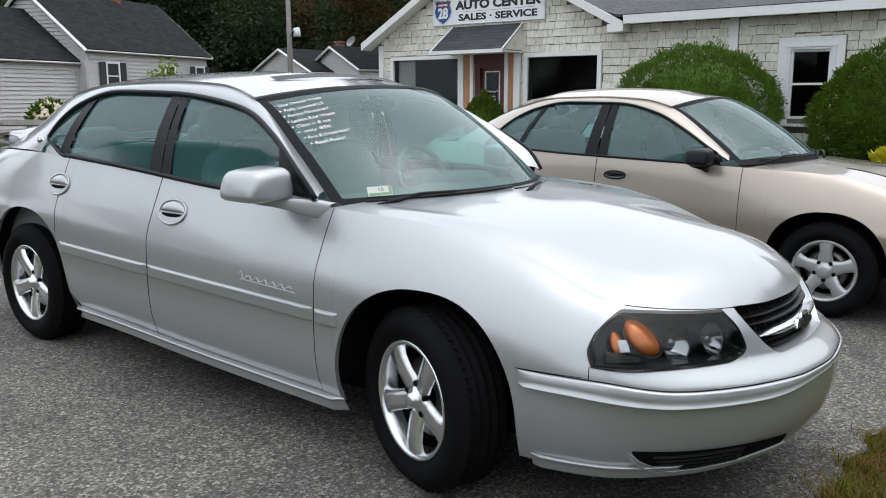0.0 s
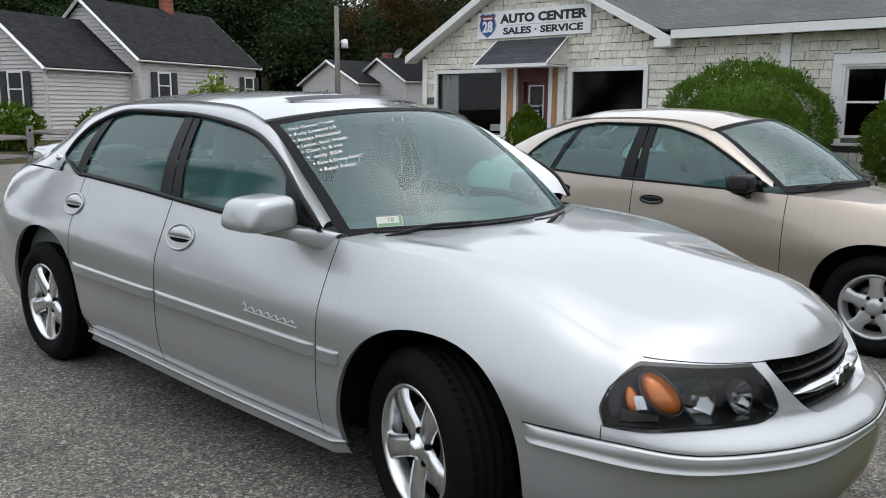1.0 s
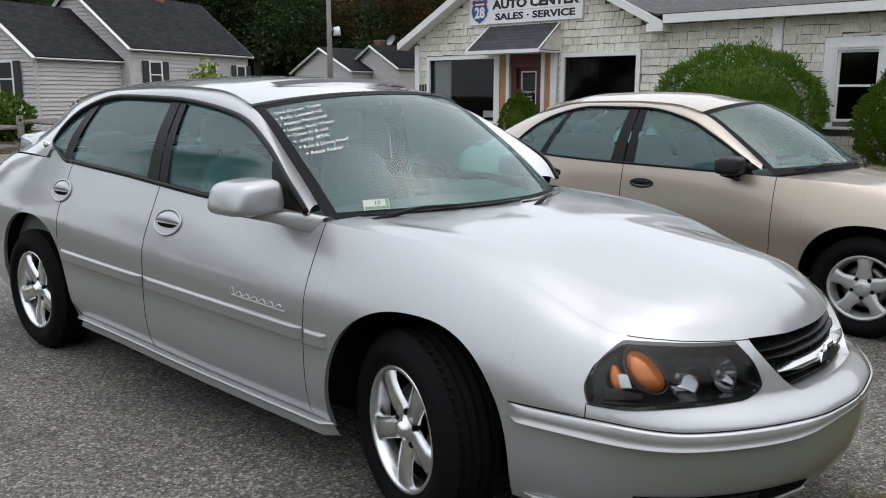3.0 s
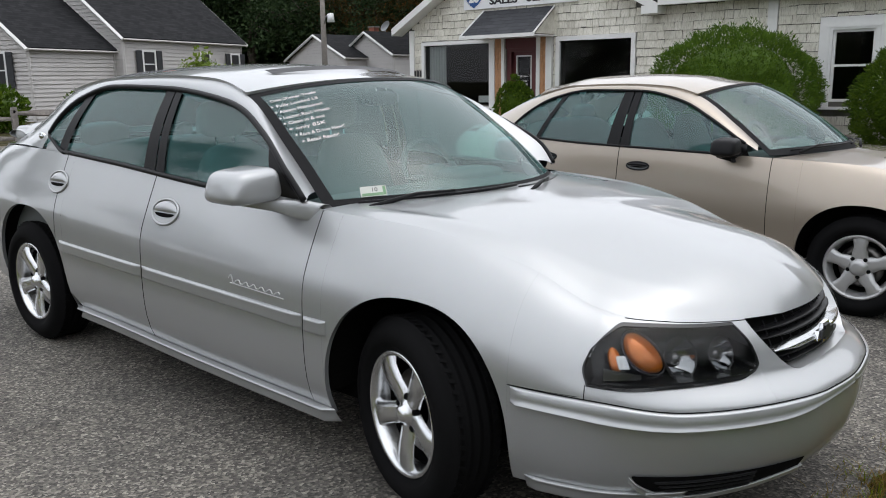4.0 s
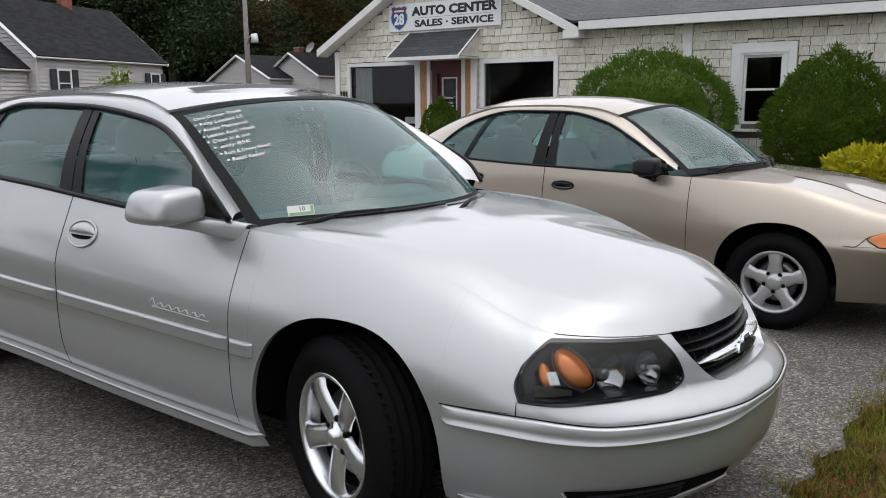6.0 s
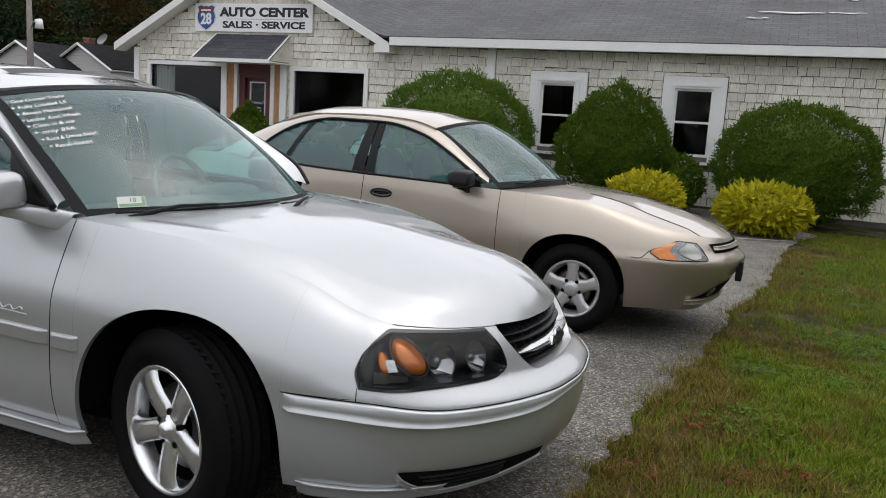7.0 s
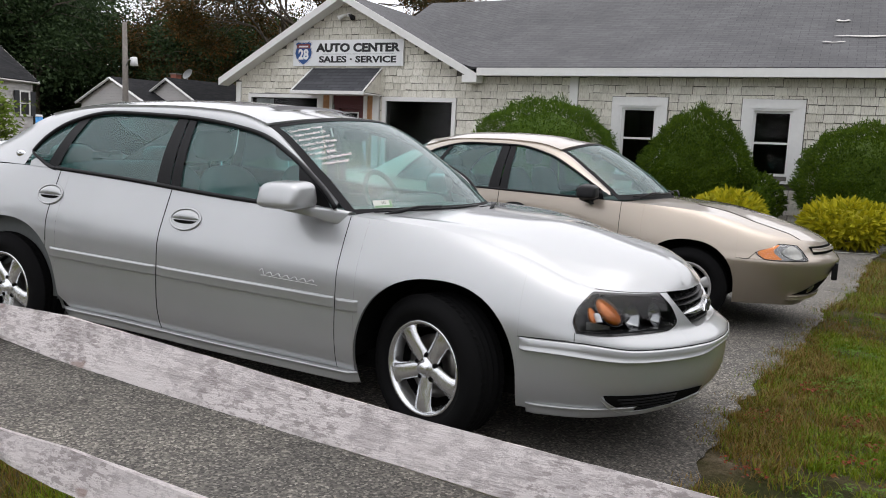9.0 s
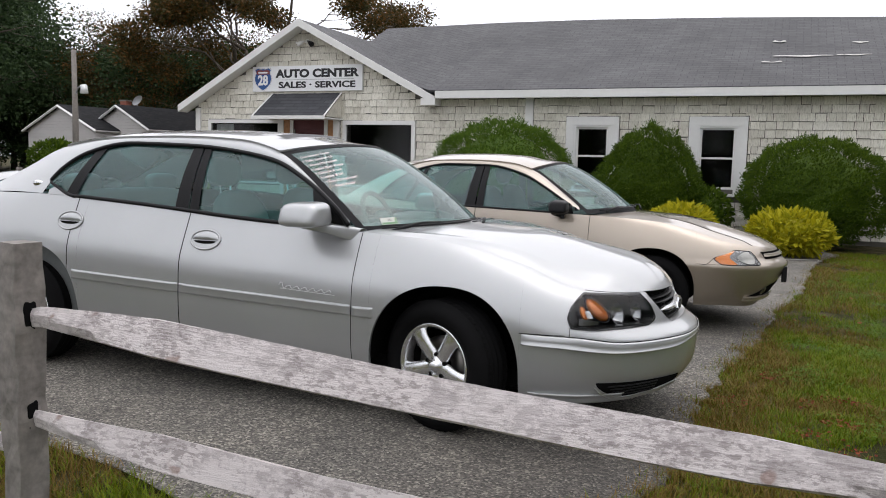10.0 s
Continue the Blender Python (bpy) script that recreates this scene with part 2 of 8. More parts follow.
M = {
    "silver": paint("silver_metallic_paint", (0.41, 0.42, 0.425), 0.16),
    "gold": paint("champagne_metallic_paint", (0.38, 0.325, 0.265), 0.16),
    "glass": glazing("tinted_car_glass", (0.46, 0.80, 0.80), 0.04, sky_haze=0.12, blur=0.02),
    "screen": glazing("windscreen_glass", (0.52, 0.82, 0.78), 0.035, sky_haze=0.10, blur=0.03),
    "pane": glazing("window_glass", (0.75, 0.78, 0.77), 0.0, 1.4),
    "lens_smoked": glazing("smoked_lamp_lens", (0.74, 0.75, 0.75), 0.0, 1.30),
    "lens": glazing("clear_lamp_lens", (0.92, 0.93, 0.93), 0.0, 1.3),
    "black": plain("black_trim", (0.010, 0.010, 0.011), 0.40, spec=0.18),
    "frit": plain("black_glass_border", (0.016, 0.016, 0.017), 0.7, spec=0.12),
    "shadow_black": plain("black_liner_and_shade", (0.006, 0.006, 0.006), 0.95, spec=0.05),
    "rubber": plain("tyre_rubber", (0.0065, 0.0065, 0.0068), 0.8, grain=120, spec=0.06),
    "chrome": plain("chrome", (0.78, 0.79, 0.80), 0.08, 1.0, amount=0.02),
    "satin": plain("satin_chrome", (0.60, 0.61, 0.62), 0.20, 1.0, amount=0.04),
    "alloy": plain("machined_alloy", (0.74, 0.75, 0.76), 0.26, 1.0, amount=0.05),
    "hubcap": plain("silver_hubcap", (0.50, 0.50, 0.50), 0.38, 0.6, amount=0.06),
    "amber": plain("amber_reflector", (0.62, 0.17, 0.016), 0.22, 0.45, 0.8, grain=160, amount=0.25),
    "lamp_dark": plain("smoked_lamp_housing", (0.006, 0.0065, 0.007), 0.6, 0.0, 0.9, spec=0.1),
    # pale base colour carries the reflector's glint
    "lamp_bright": plain("bright_lamp_reflector", (0.62, 0.63, 0.64), 0.2, 0.6, amount=0.3),
    "lamp_bowl": plain("smoked_lamp_glass", (0.010, 0.011, 0.012), 0.2, 0.0, 1.0, spec=0.3),
    "badge": plain("bright_badge_metal", (0.60, 0.61, 0.62), 0.35, 0.2, amount=0.04),
    "lamp_chrome": plain("dark_chrome_reflector", (0.42, 0.43, 0.44), 0.06, 1.0, amount=0.02),
    "lamp_cloudy": plain("clouded_lamp_glass", (0.33, 0.33, 0.31), 0.35, 0.3, amount=0.25),
    "lamp_grey": plain("grey_lamp_reflector", (0.20, 0.20, 0.20), 0.25, 0.75),
    "cloth": plain("grey_seat_fabric", (0.13, 0.135, 0.135), 0.9, grain=200),
    "leather": plain("grey_leather", (0.22, 0.24, 0.235), 0.6, grain=80),
    "dash": plain("grey_dashboard", (0.12, 0.13, 0.128), 0.75),
    "disc": plain("brake_disc_steel", (0.22, 0.21, 0.20), 0.4, 1.0),
    "ink": plain("white_window_paint", (0.85, 0.85, 0.83), 0.8, amount=0.03),
    "sticker": plain("white_sticker", (0.52, 0.54, 0.49), 0.6, amount=0.05),
    "sticker_green": plain("green_print", (0.16, 0.30, 0.16), 0.6),
    "print_black": plain("black_print", (0.012, 0.012, 0.014), 0.5),
    "print_grey": plain("grey_print", (0.35, 0.36, 0.36), 0.5),
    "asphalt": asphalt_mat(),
    "soil": ground_mat(),
    "grass": leaf_mat("grass_blades", [(0.0, (0.034, 0.088, 0.003)), (0.40, (0.090, 0.158, 0.005)), (0.7, (0.160, 0.198, 0.008)), (1.0, (0.25, 0.225, 0.012))], each=0.5, patch=1.6),
    "grass_dry": leaf_mat("dry_grass_blades", [(0.0, (0.090, 0.085, 0.011)), (0.4, (0.140, 0.105, 0.017)), (0.7, (0.185, 0.105, 0.026)), (1.0, (0.28, 0.19, 0.08))], each=0.55, patch=2.2),
    "bush": leaf_mat("cedar_foliage", [(0.0, (0.019, 0.044, 0.004)), (0.5, (0.053, 0.100, 0.007)), (1.0, (0.135, 0.200, 0.014))]),
    "bush_bright": leaf_mat("bright_cedar_foliage", [(0.0, (0.027, 0.062, 0.006)), (0.5, (0.066, 0.130, 0.011)), (1.0, (0.145, 0.225, 0.022))]),
    "yellow": leaf_mat("yellow_leaves", [(0.0, (0.15, 0.17, 0.008)), (0.5, (0.36, 0.34, 0.013)), (1.0, (0.55, 0.47, 0.026))]),
    "tree_dark": leaf_mat("dark_tree_leaves", [(0.0, (0.014, 0.028, 0.012)), (0.5, (0.032, 0.058, 0.022)), (1.0, (0.064, 0.100, 0.036))]),
    "tree_rust": leaf_mat("autumn_tree_leaves", [(0.0, (0.022, 0.028, 0.009)), (0.4, (0.048, 0.045, 0.014)), (0.75, (0.125, 0.065, 0.018)), (1.0, (0.24, 0.10, 0.028))]),
    "sapling": leaf_mat("young_leaves", [(0.0, (0.10, 0.16, 0.02)), (1.0, (0.22, 0.30, 0.05))]),
    "bloom": plain("cream_blossom", (0.62, 0.52, 0.40), 0.9),
    "bark": bark_mat(),
    "rail": weathered_wood(),
    "post_wood": plain("dark_weathered_post", (0.20, 0.182, 0.166), 0.9, grain=28, amount=0.5),
    "white": plain("white_house_paint", (0.74, 0.74, 0.72), 0.55, grain=12, amount=0.05),
    "shingle": shingle_mat("painted_shingle", False),
    "shingles": shingle_mat("painted_shingles", True),
    "underlay": plain("weathered_underlay", (0.11, 0.104, 0.09), 0.95, grain=6, amount=0.3),
    "cedar": plain("bare_cedar", (0.42, 0.22, 0.11), 0.8, grain=14, amount=0.35),
    "roof": roofing_mat("grey_roof_shingles", (0.108, 0.108, 0.112), (0.128, 0.128, 0.131)),
    "roof_dark": roofing_mat("dark_roof_shingles", (0.017, 0.0175, 0.019), (0.030, 0.030, 0.032)),
    "roof_awning": roofing_mat("slate_grey_awning_shingles", (0.055, 0.057, 0.063), (0.080, 0.082, 0.088)),
    "siding": siding_mat("grey_clapboard", (0.52, 0.50, 0.485)),
    "maroon": plain("maroon_door_paint", (0.095, 0.018, 0.020), 0.5),
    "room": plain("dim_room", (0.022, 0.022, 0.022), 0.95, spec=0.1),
    "curtain": plain("pale_curtain", (0.45, 0.47, 0.46), 0.9, grain=8),
    "sign": plain("white_sign_board", (0.78, 0.79, 0.80), 0.45, grain=10, amount=0.03),
    "shield_blue": plain("blue_sign_paint", (0.012, 0.075, 0.25), 0.45, amount=0.05),
    "shield_red": plain("red_sign_paint", (0.20, 0.04, 0.04), 0.5, amount=0.08),
    "brick": brick_mat(),
    "pole": plain("weathered_pole", (0.22, 0.20, 0.18), 0.9, grain=10, amount=0.3),
    "grey_metal": plain("galvanised_metal", (0.42, 0.43, 0.44), 0.45, 0.7),
    "blue": plain("blue_plastic", (0.03, 0.24, 0.55), 0.5),
    "shutter": plain("dark_shutter", (0.030, 0.032, 0.036), 0.6),
    "line": plain("worn_white_line", (0.52, 0.51, 0.48), 0.85, grain=30, amount=0.3),
}

# ---------------------------------------------------------------- building blocks


def mk(name, verts, faces, mat, parent=None, label="", smooth=False):
    """One mesh object from points and faces; under a parent it is a part of it."""
    me = bpy.data.meshes.new(name)
    me.from_pydata([tuple(map(float, v)) for v in verts], [], faces)
    me.update()
    if smooth:
        me.shade_smooth()
    if mat is not None:
        me.materials.append(mat)
    ob = new(name, me)
    if parent is not None:
        ob.parent = parent
    return tagged(ob, label)


def part(name, bm, mat, parent, label="", smooth=False):
    """Links a bmesh as one mesh object under a thing or a part."""
    me = bpy.data.meshes.new(name)
    bm.to_mesh(me)
    bm.free()
    if smooth:
        me.shade_smooth()
    me.materials.append(mat)
    ob = new(name, me)
    if parent is not None:
        ob.parent = parent
    return tagged(ob, label)


def root(name, x, y, z, label, category, group="", rz=0.0, kind=""):
    ob = new(name)
    ob.matrix_basis = pose(x, y, z, 0, 0, rz)
    return tagged(ob, label, category, group, kind)


def box(name, lo, hi, mat, parent, bevel=0.0, label="", segs=2):
    bm = bmesh.new()
    bmesh.ops.create_cube(bm, size=1.0)
    for v in bm.verts:
        v.co = Vector([lo[i] + (v.co[i] + 0.5) * (hi[i] - lo[i]) for i in range(3)])
    if bevel:
        bmesh.ops.bevel(bm, geom=bm.edges[:], offset=bevel, segments=segs, affect="EDGES", profile=0.5)
    return part(name, bm, mat, parent, label, smooth=bevel > 0.012)


def curve(xs, ys):
    """A smooth curve through the points, with no overshoot."""
    xs, ys = np.array(xs, float), np.array(ys, float)
    if xs[0] > xs[-1]:
        xs, ys = xs[::-1], ys[::-1]
    h = np.diff(xs)
    d = np.diff(ys) / h
    m = np.zeros(len(xs))
    m[0], m[-1] = d[0], d[-1]
    for i in range(1, len(xs) - 1):
        if d[i - 1] * d[i] > 0:
            w1, w2 = 2 * h[i] + h[i - 1], h[i] + 2 * h[i - 1]
            m[i] = (w1 + w2) / (w1 / d[i - 1] + w2 / d[i])

    def at(x):
        x = min(max(x, xs[0]), xs[-1])
        i = min(int(np.searchsorted(xs, x, "right")) - 1, len(h) - 1)
        t = (x - xs[i]) / h[i]
        return float((1 + 2 * t) * (1 - t) ** 2 * ys[i] + t * (1 - t) ** 2 * h[i] * m[i] + t * t * (3 - 2 * t) * ys[i + 1] + t * t * (t - 1) * h[i] * m[i + 1])

    return at


def grid(f, na, nb, flip=False):
    """Points and faces of a surface f(a, b) with a and b from 0 to 1."""
    vs = [f(i / na, k / nb) for i in range(na + 1) for k in range(nb + 1)]
    fs = []
    for i in range(na):
        for k in range(nb):
            q = [i * (nb + 1) + k, (i + 1) * (nb + 1) + k, (i + 1) * (nb + 1) + k + 1, i * (nb + 1) + k + 1]
            fs.append(q[::-1] if flip else q)
    return vs, fs


def join(*pieces):
    vs, fs = [], []
    for v, f in pieces:
        o = len(vs)
        vs += list(v)
        fs += [[i + o for i in q] for q in f]
    return vs, fs


def flipped(piece):
    return piece[0], [q[::-1] for q in piece[1]]


def mirrored(piece):
    return [(x, -y, z) for x, y, z in piece[0]], [q[::-1] for q in piece[1]]


def tube(points, radius, n=8, closed=False, flat=1.0):
    """A round bar along points; radius may be a list."""
    pts = [Vector(p) for p in points]
    vs, fs = [], []
    for i, p in enumerate(pts):
        a = pts[i - 1] if (i or closed) else p
        b = pts[(i + 1) % len(pts)] if (i + 1 < len(pts) or closed) else p
        d = (b - a).normalized()
        up = Vector((0, 0, 1)) if abs(d.z) < 0.95 else Vector((1, 0, 0))
        s = d.cross(up).normalized()
        u = s.cross(d)
        r = radius[i] if isinstance(radius, (list, tuple)) else radius
        for k in range(n):
            t = 2 * math.pi * k / n
            vs.append(tuple(p + s * math.cos(t) * r * flat + u * math.sin(t) * r))
    m = len(pts)
    for i in range(m if closed else m - 1):
        for k in range(n):
            a, b = i * n, ((i + 1) % m) * n
            fs.append([a + k, a + (k + 1) % n, b + (k + 1) % n, b + k])
    if not closed:
        fs.append(list(range(n))[::-1])
        fs.append([(m - 1) * n + k for k in range(n)])
    return vs, fs


def lathe(profile, n=48, axis="y"):
    """Turns (radius, offset) pairs about the y axis."""
    vs, fs = [], []
    for r, o in profile:
        for k in range(n):
            t = 2 * math.pi * k / n
            vs.append((r * math.cos(t), o, r * math.sin(t)))
    for i in range(len(profile) - 1):
        for k in range(n):
            fs.append([i * n + k, i * n + (k + 1) % n, (i + 1) * n + (k + 1) % n, (i + 1) * n + k])
    return vs, fs


def prism(outline, y0, y1):
    """An outline in x and z, thick from y0 to y1."""
    n = len(outline)
    vs = [(x, y0, z) for x, z in outline] + [(x, y1, z) for x, z in outline]
    fs = [list(range(n)), list(range(n, 2 * n))[::-1]]
    fs += [[k, k + n, (k + 1) % n + n, (k + 1) % n] for k in range(n)]
    return vs, fs


def letters(name, text, size, mat, parent, place, depth=0.004, label="", spacing=1.0, width=0.0, bold=0.0):
    """Raised lettering from the built-in font, as a mesh."""
    cu = bpy.data.curves.new(name, "FONT")
    cu.body, cu.size, cu.extrude, cu.space_character, cu.offset = text, size, depth, spacing, bold
    cu.align_x, cu.align_y = "CENTER", "CENTER"
    cu.resolution_u = 3
    tmp = bpy.data.objects.new(name + "_font", cu)
    scene.collection.objects.link(tmp)
    bpy.context.view_layer.update()
    me = bpy.data.meshes.new_from_object(tmp.evaluated_get(bpy.context.evaluated_depsgraph_get()))
    bpy.data.objects.remove(tmp)
    bpy.data.curves.remove(cu)
    if width:
        xs = [v.co.x for v in me.vertices]
        k = width / (max(xs) - min(xs))
        for v in me.vertices:
            v.co.x *= k
    me.materials.clear()
    me.materials.append(mat)
    ob = new(name, me)
    ob.parent = parent
    ob.matrix_basis = place
    return tagged(ob, label)


def single_letters(ob, name):
    """Splits lettering into one object a letter, under the same thing."""
    bm = bmesh.new()
    bm.from_mesh(ob.data)
    left = set(bm.verts)
    while left:
        seed = next(iter(left))
        isle, todo = {seed}, [seed]
        while todo:
            for e in todo.pop().link_edges:
                for v in e.verts:
                    if v not in isle:
                        isle.add(v)
                        todo.append(v)
        left -= isle
        order = sorted(isle, key=lambda v: v.index)
        at = {v: k for k, v in enumerate(order)}
        fs = [[at[v] for v in f.verts] for f in bm.faces if f.verts[0] in isle]
        one = mk(name, [v.co for v in order], fs, ob.data.materials[0], ob.parent)
        one.matrix_basis = ob.matrix_basis
    bm.free()
    bpy.data.objects.remove(ob)


def blob(lo, hi, power=3.0, n=14, taper=None):
    """A cushion-like solid between two corners; taper(x, y, z) may reshape it in its own -1 to 1 space."""
    vs, fs = [], []
    for i in range(n + 1):
        ph = -math.pi / 2 + math.pi * i / n
        for k in range(2 * n):
            th = math.pi * k / n
            c = [math.cos(ph) * math.cos(th), math.cos(ph) * math.sin(th), math.sin(ph)]
            e = 2 / power
            p = [math.copysign(abs(v) ** e, v) for v in c]
            cp, sp = abs(math.cos(ph)) ** e, math.copysign(abs(math.sin(ph)) ** e, math.sin(ph))
            p = [cp * math.copysign(abs(math.cos(th)) ** e, math.cos(th)), cp * math.copysign(abs(math.sin(th)) ** e, math.sin(th)), sp]
            if taper:
                p = taper(*p)
            vs.append(tuple(lo[j] + (p[j] + 1) / 2 * (hi[j] - lo[j]) for j in range(3)))
    for i in range(n):
        for k in range(2 * n):
            fs.append([i * 2 * n + k, i * 2 * n + (k + 1) % (2 * n), (i + 1) * 2 * n + (k + 1) % (2 * n), (i + 1) * 2 * n + k])
    return vs, fs


def box_piece(lo, hi):
    x0, y0, z0 = lo
    x1, y1, z1 = hi
    vs = [(x0, y0, z0), (x1, y0, z0), (x1, y1, z0), (x0, y1, z0), (x0, y0, z1), (x1, y0, z1), (x1, y1, z1), (x0, y1, z1)]
    return vs, [[3, 2, 1, 0], [4, 5, 6, 7], [0, 1, 5, 4], [1, 2, 6, 5], [2, 3, 7, 6], [3, 0, 4, 7]]


def slab(f, na, nb, thick):
    """A surface f(a, b) given a thickness along its normal, inwards."""
    vs, fs = grid(f, na, nb)
    vv = [Vector(v) for v in vs]
    nb1 = nb + 1
    nor = []
    for i in range(na + 1):
        for k in range(nb1):
            a = vv[min(i + 1, na) * nb1 + k] - vv[max(i - 1, 0) * nb1 + k]
            b = vv[i * nb1 + min(k + 1, nb)] - vv[i * nb1 + max(k - 1, 0)]
            nor.append(a.cross(b).normalized())
    back = [tuple(p - q * thick) for p, q in zip(vv, nor)]
    o = len(vv)
    faces = fs + [[j + o for j in q[::-1]] for q in fs]
    every = [tuple(v) for v in vv] + back
    rim = [i * nb1 for i in range(na + 1)] + [na * nb1 + k for k in range(1, nb1)] + [i * nb1 + nb for i in range(na - 1, -1, -1)] + [k for k in range(nb - 1, 0, -1)]
    # the rim has points of its own, so that its edge stays crisp
    m = len(every)
    n = len(rim)
    every = every + [every[a] for a in rim] + [every[a + o] for a in rim]
    for k in range(n):
        faces.append([m + (k + 1) % n, m + k, m + n + k, m + n + (k + 1) % n])
    return every, faces


def thick_edge(points, inward):
    """A return flange along an open edge."""
    vs = [tuple(p) for p in points] + [(p[0], p[1] + inward, p[2]) for p in points]
    n = len(points)
    return vs, [[i, i + n, i + n + 1, i + 1] for i in range(n - 1)]

# ---------------------------------------------------------------- ground
edge_x = curve([-2.6, -2.15, -1.28, -0.76, 0.36, 1.1, 2.3, 3.3, 5.0, 7.8, 9.6, 10.7, 11.2, 13.5], [0.35, 0.55, 1.06, 1.20, 1.20, 1.30, 1.45, 1.50, 1.74, 2.0, 2.16, 2.5, 2.3, 2.2])
edge_y = curve([-18, -6, -1.42, -0.48, 0.2, 0.7], [-1.7, -1.85, -1.92, -2.10, -2.22, -2.15])


def ragged(t):
    return 0.10 * noise.noise((t * 1.3, 3.1, 0)) + 0.05 * noise.noise((t * 5.1, 7.7, 0)) + 0.025 * noise.noise((t * 17.0, 1.7, 0))


def on_asphalt(x, y):
    return -18 < x < edge_x(y) + ragged(y) and y > edge_y(x) + ragged(x + 40) * 0.6


def lot_height(x):
    """The lot falls gently towards the lawn."""
    return -0.02 - 0.0107 * min(max(x, -7.0), 4.0)


def lawn_height(x, y):
    return lot_height(x) + 0.012 * noise.noise((x * 0.7, y * 0.7, 5.0)) - 0.012


def build_ground():
    xs = [-400, -120, -50, -25, -18] + [-12 + 0.5 * k for k in range(45)] + [11.5, 14, 20, 40, 120, 400]
    ys = [-400, -120, -50, -25, -15] + [-10 + 0.5 * k for k in range(50)] + [16, 20, 30, 50, 120, 400]
    vs = [(x, y, lawn_height(x, y) - 0.012) for x in xs for y in ys]
    n = len(ys)
    fs = [[i * n + k, (i + 1) * n + k, (i + 1) * n + k + 1, i * n + k + 1] for i in range(len(xs) - 1) for k in range(n - 1)]
    g = mk("ground", vs, fs, M["soil"], smooth=True)
    tagged(g, "patchy lawn soil with worn dry grass", "ground", kind="structure")
    rows = 260
    vs, fs = [], []
    for i in range(rows + 1):
        y = -2.35 + (13.36 + 2.35) * (i / rows) ** 1.25
        e = edge_x(y) + ragged(y)
        cols = 60
        for k in range(cols + 1):
            x = -18 + (e + 18) * (1 - (1 - k / cols) ** 1.8)
            low = edge_y(x) + ragged(x + 40) * 0.6
            vs.append((x, max(y, low), lot_height(x) - (0.012 if k == cols else 0)))
    c1 = cols + 1
    fs = [[i * c1 + k, i * c1 + k + 1, (i + 1) * c1 + k + 1, (i + 1) * c1 + k] for i in range(rows) for k in range(cols)]
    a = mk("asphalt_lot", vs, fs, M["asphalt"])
    tagged(a, "worn grey asphalt car park with exposed stone", "pavement", kind="structure")
    ln = mk("parking_line", *grid(lambda p, q: (1.15 + 1.0 * p, 9.0 + 0.08 * q + 0.5 * p, lot_height(1.15 + p) + 0.005), 6, 1), M["line"])
    tagged(ln, "worn white painted line on asphalt", "line", kind="structure")


